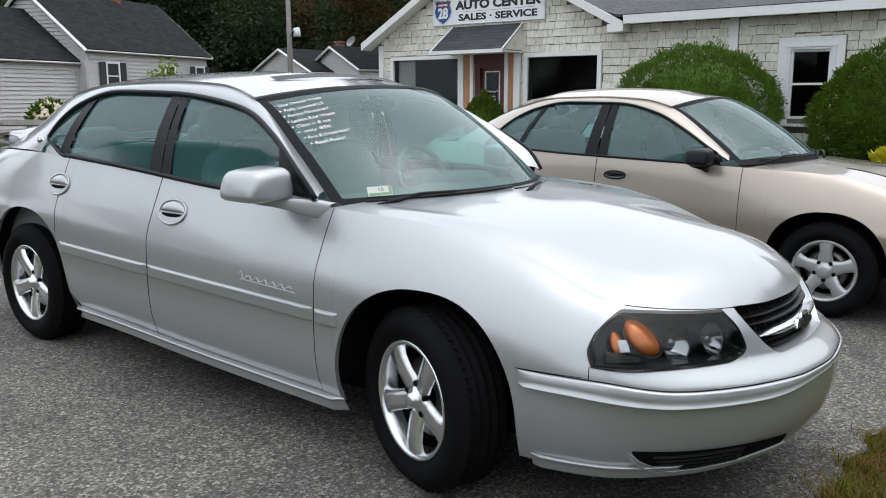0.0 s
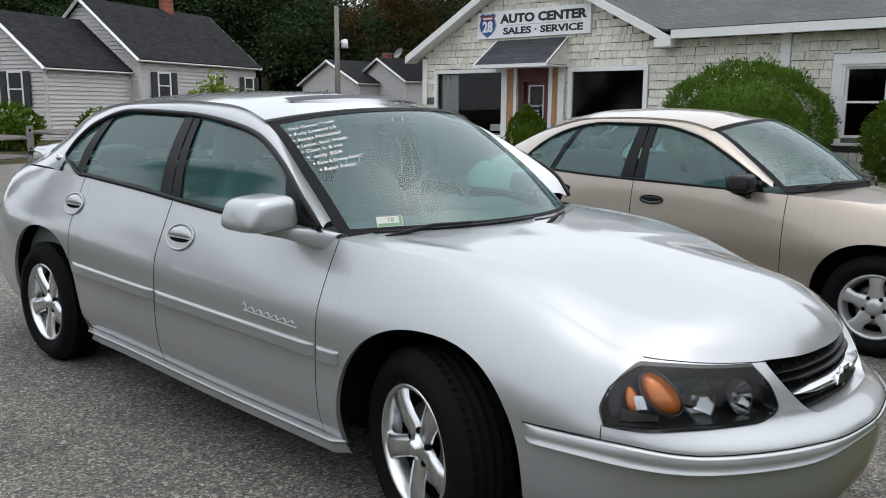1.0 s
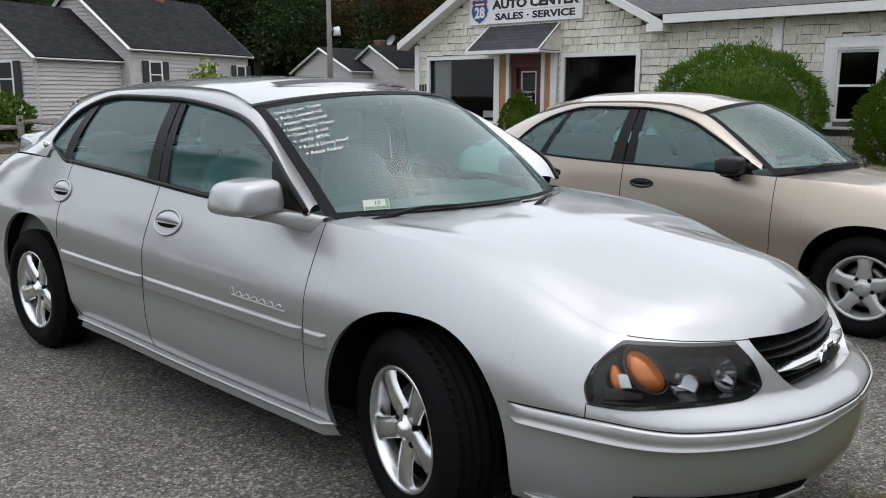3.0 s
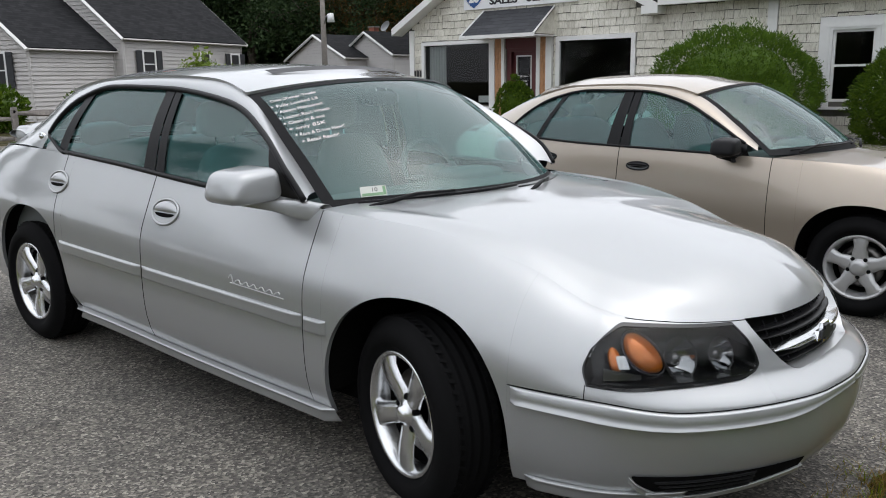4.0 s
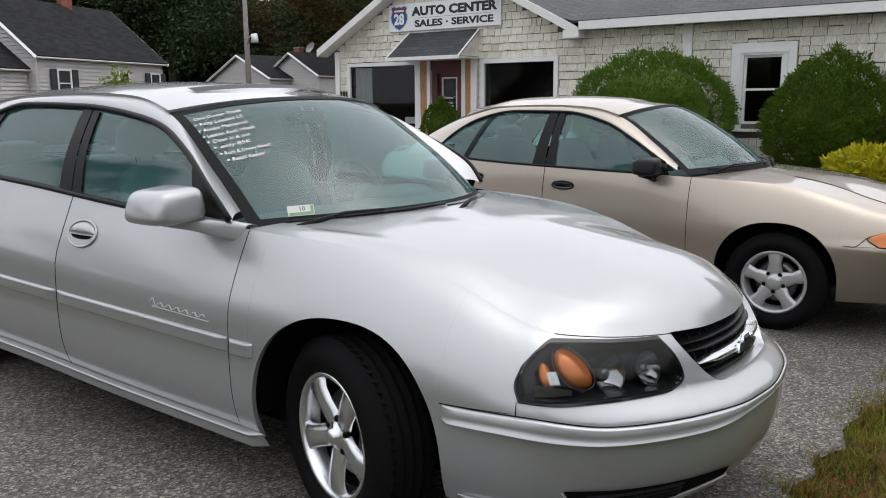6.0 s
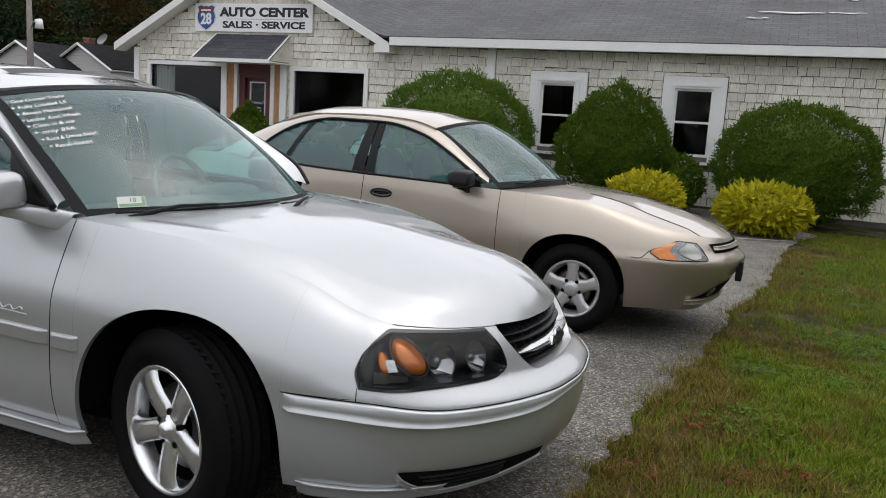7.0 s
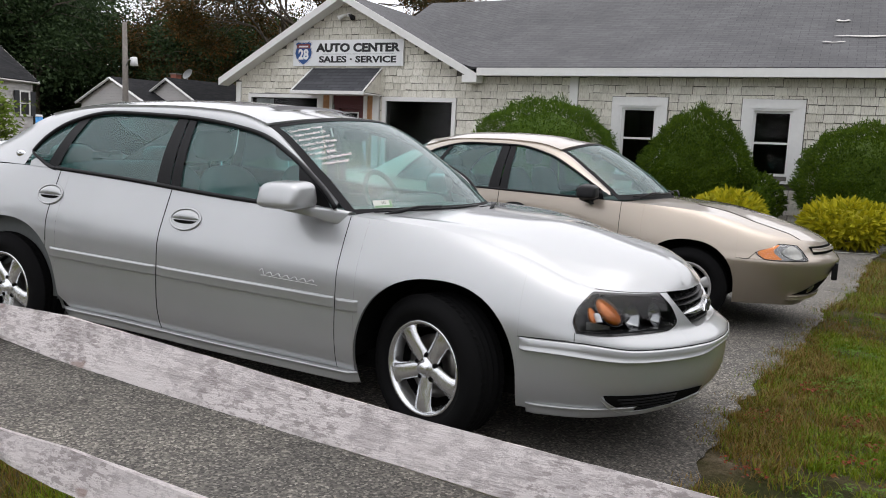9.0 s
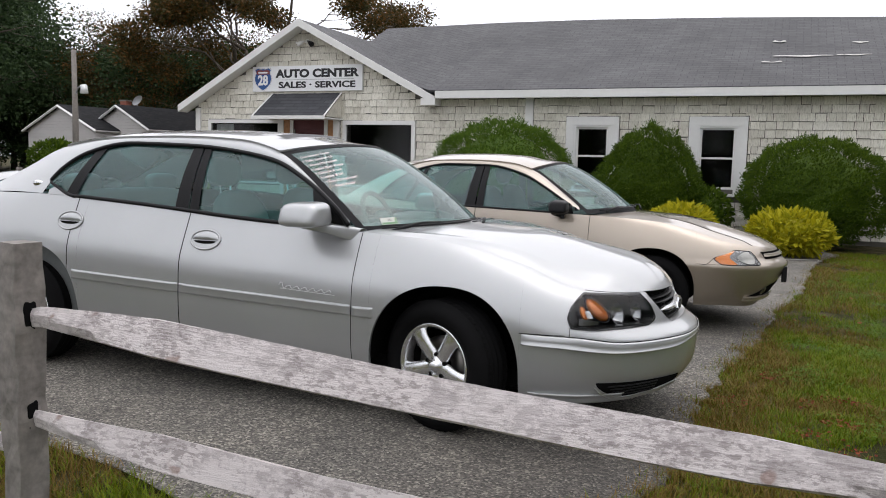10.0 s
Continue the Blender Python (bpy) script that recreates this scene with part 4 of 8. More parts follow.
    mk("band_mark", *box_piece((-1.28 - 0.14, -0.0425, 0.140), (-1.28 + 0.14, -0.0395, 0.180)), M["sign"], sg)
    single_letters(letters("lettering", "28", 0.34, M["sign"], sg, pose(-1.28, -0.040, -0.045, 90), 0.002, width=0.31, bold=0.014), "letter")
    # flood lamps under the gable peak
    fl = root("flood_light", GXM + 0.05, WALL_Y - 0.02, 4.30, "twin white floodlight under the gable peak", "light")
    mk("base", *blob((-0.06, -0.05, -0.05), (0.06, 0.02, 0.05), 3, 8), M["white"], fl, smooth=True)
    for sx in (-1, 1):
        mk("lamp_head", *tube([(sx * 0.03, -0.05, 0), (sx * 0.12, -0.10, -0.04), (sx * 0.21, -0.15, -0.10)], [0.02, 0.045, 0.07], 10), M["white"] if sx < 0 else M["black"], fl, smooth=True)
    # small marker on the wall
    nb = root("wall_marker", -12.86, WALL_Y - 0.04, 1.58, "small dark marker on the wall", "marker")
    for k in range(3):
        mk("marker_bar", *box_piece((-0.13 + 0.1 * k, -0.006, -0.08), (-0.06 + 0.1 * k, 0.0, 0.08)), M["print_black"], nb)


def build_shingles():
    """The front wall's shingles in courses: those over the gold car and round the porch are single pieces."""
    rng = random.Random(11)
    host = bpy.data.objects["wall_front"]
    vs, fs = [], []
    shared = []
    for k in range(7):
        w = 0.115 + 0.026 * k
        me = bpy.data.meshes.new("shingle")
        v = [(-w / 2, 0.004, 0.0), (w / 2, 0.004, 0.0), (w / 2, -0.026, 0.0), (-w / 2, -0.026, 0.0), (-w / 2, 0.004, 0.160), (w / 2, 0.004, 0.160), (w / 2, -0.006, 0.160), (-w / 2, -0.006, 0.160)]
        me.from_pydata(v, [], [[3, 2, 1, 0], [4, 5, 6, 7], [3, 2, 6, 7], [2, 1, 5, 6], [0, 3, 7, 4]])
        me.materials.append(M["shingle"])
        shared.append((w, me))
    made = 0
    course = 0.166
    blocks = [(x0 - (0.24 if x0 > -5 else 0.11), x1 + (0.24 if x0 > -5 else 0.11), z0 - 0.16, z1 + (0.235 if x0 > -5 else 0.11)) for x0, x1, z0, z1 in OPENINGS]
    blocks.append((-10.45, -8.70, 0, 2.36))
    blocks += [(GX0 - 0.05, GX0 + 0.12, 0, 2.7), (-3.93, -3.73, 0, 2.9)]
    z = 0.02
    while z < 4.6:
        x = GX0 + rng.uniform(0, 0.1)
        while x < 8.0:
            w, me = rng.choice(shared)
            cx = x + w / 2
            x += w + rng.choice((0.004, 0.006, 0.009, 0.013))
            if z > 2.74 and not (GX0 < cx < GX1 and z + 0.05 < gable_z(cx)):
                continue
            pieces = [(cx - w / 2, cx + w / 2, 0.0)]
            for a, b, c, d in blocks:
                if not (c < z + 0.10 and z + 0.01 < d):
                    continue
                low = d - z + 0.004 if c <= z and d < z + 0.14 else None
                left = []
                for lo, hi, trim in pieces:
                    if hi <= a or lo >= b:
                        left.append((lo, hi, trim))
                        continue
                    left += [(lo, a - 0.002, trim), (b + 0.002, hi, trim)]
                    if low is not None:
                        left.append((max(lo, a), min(hi, b), max(trim, low)))
                pieces = left
            dz, dy, tilt = rng.gauss(0, 0.005), rng.uniform(-0.006, 0.002), rng.gauss(0, 0.5)
            for lo, hi, trim in pieces:
                if hi - lo < 0.012:
                    continue
                cut = (hi - lo) / w
                cx = (lo + hi) / 2
                if -6.4 < cx < 1.2 and z > 1.35 and made < 300 and cut > 0.999 and not trim:
                    ob = new("shingle", me)
                    ob.parent = host
                    ob.matrix_basis = pose(cx, WALL_Y + dy - 0.004, z + dz, 0, tilt, 0)
                    made += 1
                else:
                    o = len(vs)
                    vs.extend([(cx + p.co.x * cut, WALL_Y + dy - 0.004 + p.co.y, z + dz + max(p.co.z, trim)) for p in me.vertices])
                    fs.extend([[o + i for i in f.vertices] for f in me.polygons])
        z += course
    tagged(mk("shingle_field", vs, fs, M["shingles"], host), "rest of the weathered cream shingles", kind="stuff")


build_shop()

# ---------------------------------------------------------------- houses behind


def lap_wall(p, q, z0, z1, step=0.165, top=None):
    """Lapped boards from p to q (plan points); top(t) cuts them under a gable."""
    p, q = Vector(p), Vector(q)
    d = (q - p)
    nrm = Vector((d.y, -d.x)).normalized()
    vs, fs = [], []
    z = z0
    while z < z1 - 0.01:
        zz = min(z + step, z1)
        a, b = 0.0, 1.0
        if top:
            ts = [k / 60 for k in range(61) if top(k / 60) > (z + zz) / 2]
            if not ts:
                break
            a, b = min(ts), max(ts)
        A, B = p + d * a, p + d * b
        o = len(vs)
        for P in (A, B):
            vs += [(P.x + nrm.x * 0.045, P.y + nrm.y * 0.045, z), (P.x + nrm.x * 0.004, P.y + nrm.y * 0.004, zz), (P.x - nrm.x * 0.01, P.y - nrm.y * 0.01, z + 0.03)]
        fs += [[o, o + 3, o + 4, o + 1], [o + 2, o + 5, o + 3, o]]
        z = zz
    return vs, fs


def house_window(host, p, d, nrm, z, w, h, shutters):
    """A small sash window lying on a house wall at p, along d, facing nrm."""
    win = new("window")
    win.parent = host
    ang = math.degrees(math.atan2(d.y, d.x))
    win.matrix_basis = pose(p.x + nrm.x * 0.075, p.y + nrm.y * 0.075, z, 0, 0, ang)
    t = 0.09
    mk("frame", *join(box_piece((-w / 2 - t, -0.03, -t), (-w / 2, 0.03, h + t)), box_piece((w / 2, -0.03, -t), (w / 2 + t, 0.03, h + t)), box_piece((-w / 2, -0.03, h), (w / 2, 0.03, h + t)), box_piece((-w / 2, -0.03, -t), (w / 2, 0.03, 0)), box_piece((-w / 2, -0.02, h * 0.48), (w / 2, 0.02, h * 0.48 + 0.05))), M["white"], win)
    mk("pane", *grid(lambda a, b: (-w / 2 + w * a, -0.005, h * b), 1, 1), M["print_black"], win)
    if shutters:
        for sx in (-1, 1):
            x = sx * (w / 2 + t + 0.20)
            mk("shutter", *join(box_piece((x - 0.17, -0.05, -0.06), (x + 0.17, -0.01, h + 0.06)), *[box_piece((x - 0.13, -0.06, h * k / 12), (x + 0.13, -0.05, h * k / 12 + 0.05)) for k in range(12)]), M["shutter"], win)


def gable_house(name, label, C, ax, length, half, eave, peak, roof_mat, over=0.25, base=-0.2, wing=None):
    """A house with one long wall from C along ax, its gable turned to the near side."""
    h = new(name)
    tagged(h, label, "house")
    ax = Vector(ax).normalized()
    bk = Vector((-ax.y, ax.x))
    C = Vector(C)
    far = C + ax * length
    C2, far2, pk = C + bk * 2 * half, far + bk * 2 * half, C + bk * half
    tagged(mk("wall", *lap_wall(C, far, base, eave), M["siding"], h), kind="stuff")
    tagged(mk("wall", *lap_wall(far2, C2, base, eave), M["siding"], h), kind="stuff")
    tagged(mk("wall", *lap_wall(C2, C, base, peak, top=lambda t: eave + (peak - eave) * (1 - abs(2 * t - 1)) if 0.0 < t < 1.0 else eave + 0.001), M["siding"], h), kind="stuff")
    tagged(mk("wall", *lap_wall(far, far2, base, peak, top=lambda t: eave + (peak - eave) * (1 - abs(2 * t - 1)) if 0.0 < t < 1.0 else eave + 0.001), M["siding"], h), kind="stuff")
    sl = (peak - eave) / half
    e0, e1 = C - ax * over - bk * over, far + ax * over - bk * over
    r0, r1 = pk - ax * over, far + bk * half + ax * over
    g0, g1 = C2 - ax * over + bk * over, far2 + ax * over + bk * over
    ze = eave - sl * over + 0.06
    zp = peak + 0.06
    rf = uv_roof("roof", [[(e0.x, e0.y, ze), (e1.x, e1.y, ze), (r1.x, r1.y, zp), (r0.x, r0.y, zp)], [(g1.x, g1.y, ze), (g0.x, g0.y, ze), (r0.x, r0.y, zp), (r1.x, r1.y, zp)]], roof_mat, h, 0.06)
    for a, b in ((e0, r0), (g0, r0), (e1, r1), (g1, r1)):
        A, B = Vector((a.x, a.y, ze - 0.10)), Vector((b.x, b.y, zp - 0.10))
        mk("rake_board", *tube([tuple(A), tuple(B)], 0.08, 4), M["white"], rf)
    for a, b in ((e0, e1), (g0, g1)):
        mk("gutter", *tube([(a.x, a.y, ze - 0.08), (b.x, b.y, ze - 0.08)], 0.045, 6), M["siding"], rf)
    for P in (C, far):
        mk("corner_trim", *tube([(P.x, P.y, base), (P.x, P.y, eave)], 0.075, 4), M["siding"], h)
    return h, ax, bk, C, far


def build_houses():
    eye = Vector((1.81, -2.73))
    C = eye + Vector((-33.4, 18.1))
    ax = Vector((-0.306, 0.952)).normalized()
    h, ax, bk, C, far = gable_house("grey_house", "small pale grey clapboard house with dark roof and shutters", C, ax, 8.1, 3.0, 3.48, 5.95, M["roof_dark"])
    nrm = -bk
    for t, w, sh_ in ((0.8, 0.66, True), (4.6, 0.60, False), (6.9, 0.60, True)):
        house_window(h, C + ax * (t + 0.6), ax, nrm, 1.72, w, 1.05, sh_)
    ch = C + ax * 5.2 + bk * 3.0
    cm = new("chimney")
    cm.parent = h
    rows = []
    for r in range(12):
        for k in range(4):
            o = 0.12 if r % 2 else 0.0
            rows.append(box_piece((ch.x - 0.24 + 0.12 * k + 0.004, ch.y - 0.24, 5.6 + 0.09 * r), (ch.x - 0.24 + 0.12 * k + 0.114, ch.y + 0.24, 5.6 + 0.09 * r + 0.08)))
    mk("brick_stack", *join(*rows), M["brick"], cm)
    mk("chimney_cap", *box_piece((ch.x - 0.28, ch.y - 0.28, 6.68), (ch.x + 0.28, ch.y + 0.28, 6.76)), M["pole"], cm)
    P = eye + Vector((-33.9, 17.9))
    Q = P - ax * 4.3
    w, *_ = gable_house("garage_wing", "low grey clapboard garage wing with dark shingled roof", Q, ax, 4.3, 2.65, 2.95, 5.0, M["roof_dark"])
    house_window(w, Q + bk * 1.55, -bk, -ax, 1.35, 0.7, 1.25, True)
    # the shed and its neighbour further off
    gable_house("grey_shed", "weathered grey clapboard shed with dark roof", Vector((-34.55, 30.85)), Vector((0.12, 0.99)), 4.8, 3.1, 2.85, 4.20, M["roof_dark"])
    gable_house("far_cottage", "low grey cottage with dark shingled roof", Vector((-31.7, 31.9)), Vector((0.15, 0.99)), 6.5, 2.6, 2.98, 4.26, M["roof_dark"])
    sc = root("chimney_pipe", -35.6, 34.2, 3.9, "short dark brick chimney on the shed roof", "chimney")
    mk("stack", *box_piece((-0.22, -0.22, -0.3), (0.22, 0.22, 0.75)), M["brick"], sc)
    mk("cap", *box_piece((-0.26, -0.26, 0.75), (0.26, 0.26, 0.83)), M["pole"], sc)
    ds = root("satellite_dish", -36.4, 36.0, 4.15, "grey satellite dish on a mast above the cottage roof", "dish")
    mk("mast", *tube([(0, 0, -0.6), (0, 0, 0.6)], 0.04, 6), M["grey_metal"], ds)
    mk("dish", *grid(lambda a, b: (0.40 * b * math.cos(6.2832 * a) + 0.25 - 0.10 * b * b, -0.1 - 0.05 * b * b, 0.70 + 0.26 * b * math.sin(6.2832 * a) + 0.16 * b * math.cos(6.2832 * a)), 20, 5), M["grey_metal"], ds, smooth=True)
    # yard lamp pole
    pl = root("lamp_pole", -31.2, 26.2, -0.1, "grey wooden pole with a white yard lamp on an arm", "lamp pole")
    mk("pole", *tube([(0, 0, 0), (0.03, 0, 3.5), (0.0, 0, 6.6)], [0.17, 0.14, 0.11], 10), M["pole"], pl, smooth=True)
    mk("arm", *tube([(0.05, 0, 4.35), (0.35, -0.1, 4.75), (0.75, -0.2, 4.80)], 0.035, 6), M["grey_metal"], pl, smooth=True)
    mk("lamp_head", *tube([(0.62, -0.17, 4.80), (0.86, -0.22, 4.80), (0.86, -0.22, 4.45)], [0.08, 0.16, 0.20], 10), M["sign"], pl, smooth=True)
    # blue post and low lattice by the house
    bp = root("blue_post", -18.0, 11.1, 0, "bright blue upright post in the yard", "post")
    mk("shaft", *tube([(0, 0, 0), (0, 0, 1.50)], [0.11, 0.09], 12), M["blue"], bp, smooth=True)
    mk("cap", *tube([(0, 0, 1.50), (0, 0, 1.56)], [0.092, 0.08], 12), M["sign"], bp, smooth=True)


build_houses()

# ---------------------------------------------------------------- cars


class Shell:
    """A car body's skin. u runs round the right half of the plan from the tail's middle to the nose's middle; z is the height."""

    def __init__(self, s):
        self.s = s
        n = len(s["plan"])
        us = list(range(n))
        self.n = n - 1
        full = [(s["plan"][1][0], -s["plan"][1][1])] + list(s["plan"]) + [(s["plan"][-2][0], -s["plan"][-2][1])]
        self.cx, self.cy = curve([-1] + us + [n], [p[0] for p in full]), curve([-1] + us + [n], [p[1] for p in full])
        self.ztop, self.itop = curve(us, s["ztop"]), curve(us, s["itop"])
        self.round, self.zmid = curve(us, s["round"]), curve(us, s["zmid"])
        self.zbot, self.ibot = curve(us, s["zbot"]), curve(us, s["ibot"])
        self.shelf, self.fold = curve(us, s.get("shelf", [0.0] * n)), curve(us, s.get("fold", [0.0] * n))
        fine = [self.n * i / 900 for i in range(901)]
        self._u, self._x = np.array(fine), np.array([self.cx(u) for u in fine])
        k = list(range(len(s["dlo"])))
        self.d = [curve(k, [p[i] for p in s["dlo"]]) for i in range(3)]
        self.e = [curve(k, [p[i] for p in s["rail"]]) for i in range(3)]
        self.m = len(k) - 1
        fine = [i * self.m / 90 for i in range(91)]
        self.dy = curve([self.d[0](v) + 1e-5 * v for v in fine], [self.d[1](v) for v in fine])
        self.dz = curve([self.d[0](v) + 1e-5 * v for v in fine], [self.d[2](v) for v in fine])

    def ux(self, x):
        """The u at which the plan passes x."""
        return float(np.interp(x, self._x, self._u))

    def at(self, u, z, out=0.0):
        e = 0.02
        a, b = u - e, u + e
        tx, ty = self.cx(b) - self.cx(a), self.cy(b) - self.cy(a)
        le = math.hypot(tx, ty) or 1
        nx, ny = ty / le, -tx / le
        zt, zm, zb = self.ztop(u), self.zmid(u), self.zbot(u)
        if z >= zm:
            t = min((z - zm) / (zt - zm), 1)
            w = self.round(u)
            k = 0.95
            arc = (1 - math.sqrt(1 - (k * t) ** 2)) / (1 - math.sqrt(1 - k * k))
            h = min(max((z - zm) / 0.075, 0.0), 1.0)
            fold = 0.5 * ((t - 0.38) + math.sqrt((t - 0.38) ** 2 + 0.012)) / 0.625
            f = self.fold(u)
            inset = self.itop(u) * ((1 - f) * ((1 - w) * t * t + w * arc) + f * min(fold, 1.02)) + self.shelf(u) * h * h * (3 - 2 * h)
        else:
            t = min((zm - z) / (zm - zb), 1.3)
            inset = self.ibot(u) * t ** self.s.get("under", 2.0)
        k = out - inset
        y = self.cy(u) + ny * k
        return (self.cx(u) + nx * k, min(y, 0.0), z)

    def arch(self, x):
        """The lower edge's height at x where a wheel arch cuts it, or None."""
        for xc, half, zc, high in self.s["arches"]:
            t = (x - xc) / half
            if abs(t) < 1:
                return zc + high * (1 - abs(t) ** 2.3) ** (1 / 2.3)
        return None

    def round_arch(self, u0, u1):
        """A spacing of u between two stops that follows a wheel arch's curve evenly."""
        x0, x1 = self.cx(u0), self.cx(u1)
        for xc, half, _, _ in self.s["arches"]:
            if abs((x0 + x1) / 2 - xc) < half:
                turn = lambda x: math.acos(math.copysign(min(abs(x - xc) / half, 1) ** 1.15, x - xc))
                t0, t1 = turn(x0), turn(x1)

                def place(a):
                    c = math.cos(t0 + (t1 - t0) * a)
                    return self.ux(xc + half * math.copysign(abs(c) ** (2 / 2.3), c))

                return place
        return lambda a: u0 + (u1 - u0) * a

    def panel(self, u0, u1, nu, nz=16, out=0.0, lower=None, upper=None):
        place = self.round_arch(u0, u1)

        def f(a, b):
            u = place(a)
            lo = self.zbot(u)
            if lower:
                lo = lower(u)
            else:
                h = self.arch(self.cx(u))
                lo = max(lo, h) if h else lo
            hi = upper(u) if upper else self.ztop(u)
            t = math.sin(b * math.pi / 2) * 0.6 + b * 0.4
            return self.at(u, lo + (hi - lo) * t, out)

        return grid(f, nu, nz)

    def cuts(self, u0, u1):
        """Stops of u between u0 and u1, at the arches' ends."""
        stops = [u0]
        for xc, half, _, _ in self.s["arches"]:
            for x in (xc - half, xc + half):
                u = self.ux(x)
                if u0 + 0.02 < u < u1 - 0.02:
                    stops.append(u)
        return sorted(stops) + [u1]

    def skin(self, u0, u1, per=10, nz=16, out=0.0):
        st = self.cuts(u0, u1)
        pieces = []
        for a, b in zip(st, st[1:]):
            inside = self.arch((self.cx(a) + self.cx(b)) / 2) is not None
            nu = 30 if inside else max(3, int((b - a) * per))
            g = 0.0008 if inside else 0.0
            pieces.append(self.panel(a + g, b - g, nu, nz, out))
        return join(*pieces)

    def patch(self, ul, ur, zb, zt, na, nb, out):
        """A patch lying on the skin, between edges given as functions."""
        return grid(lambda a, b: self.at(ul(b) + (ur(b) - ul(b)) * a, zb(a) + (zt(a) - zb(a)) * b, out(a, b)), na, nb)

    def lamp_edges(self):
        """The head lamp's outline on the skin: its ends as functions of the height's share, its edges of the length's share."""
        g = self.s["lamp"]
        end_l, end_r = curve([0, 0.5, 1], g["left"]), curve([0, 0.14, 0.5, 1], g["right"])
        low, drop = curve([0, 0.3, 0.9, 1], g["low"]), curve([0, 0.08, 0.24, 1], g["drop"])
        top = lambda a: self.ztop(end_l(1) + (end_r(1) - end_l(1)) * a) - drop(a)
        return end_l, end_r, low, top

    def pierced(self, u0, u1, nu, nz):
        """A panel with the lamp's opening left free."""
        vs, fs = self.panel(u0, u1, nu, nz)
        end_l, end_r, low, top = self.lamp_edges()
        at = lambda a, b: (end_l(b) + (end_r(b) - end_l(b)) * a, low(a) + (top(a) - low(a)) * b)
        edge = [at(k / 40, 0.01) for k in range(40)] + [at(0.998, k / 16) for k in range(16)] + [at(1 - k / 40, 0.99) for k in range(40)] + [at(0.002, 1 - k / 16) for k in range(16)]

        def within(x, y):
            odd = False
            for (xa, ya), (xb, yb) in zip(edge, edge[1:] + edge[:1]):
                if (ya > y) != (yb > y) and x < xa + (y - ya) / (yb - ya) * (xb - xa):
                    odd = not odd
            return odd

        inside = [within(u0 + (u1 - u0) * (k // (nz + 1)) / nu, v[2]) for k, v in enumerate(vs)]
        return vs, [q for q in fs if not all(inside[i] for i in q)]

    def belt(self, x):
        u = self.ux(x)
        return Vector(self.at(u, self.ztop(u)))

    def dlo(self, x):
        return Vector((x, self.dy(x), self.dz(x)))

    def side(self, xb, xt, t, out=0.0):
        p, q = self.belt(xb), self.dlo(xt)
        r = p.lerp(q, t)
        r.y -= out + 0.022 * math.sin(math.pi * t)
        return r

    def D(self, v):
        return Vector([c(v) for c in self.d])

    def E(self, v):
        return Vector([c(v) for c in self.e])


def both(name, piece, mat, parent, label="", smooth=True, under=None):
    """The part on the right side and its mirror on the left."""
    a = mk(name, *piece, mat, parent, label, smooth)
    b = mk(name, *mirrored(piece), mat, parent, label, smooth)
    return a, b


def bar(sh, u0, u1, z0, z1, out, n=24, section=None, lift=None):
    """A moulding along the skin: rounded section, closed ends."""
    sec = section or [(0.0, 0.0), (0.03, 0.85), (0.10, 1.0), (0.22, 0.95), (0.50, 0.55), (0.80, 0.72), (0.90, 0.85), (0.97, 0.6), (1.0, 0.0)]

    def f(a, b):
        u = u0 + (u1 - u0) * a
        k = b * (len(sec) - 1)
        i = min(int(k), len(sec) - 2)
        t = k - i
        zf = sec[i][0] + (sec[i + 1][0] - sec[i][0]) * t
        of = sec[i][1] + (sec[i + 1][1] - sec[i][1]) * t
        fade = (0.0 if a in (0.0, 1.0) else 1.0) * (lift(u) if lift else 1.0)
        return sh.at(u, z0(u) + (z1(u) - z0(u)) * zf, out * of * fade + 0.001)

    return grid(f, n, (len(sec) - 1))


FLAT_STRIP = [(0.0, 0.0), (0.03, 0.7), (0.10, 0.95), (0.22, 1.0), (0.72, 0.88), (0.76, 0.98), (0.90, 0.92), (0.97, 0.6), (1.0, 0.0)]


def cut_line(sh, cut, u):
    """The lower edge of a grille opening: it drops from the bonnet's edge and runs level to the middle."""
    u0, u1, z = cut
    k = min(max((u - u0) / (u1 - u0), 0), 1)
    top = sh.ztop(u0)
    return top + (z - top) * math.sin(k * math.pi / 2) ** 0.8 + 0.004 * max(u - u1, 0)


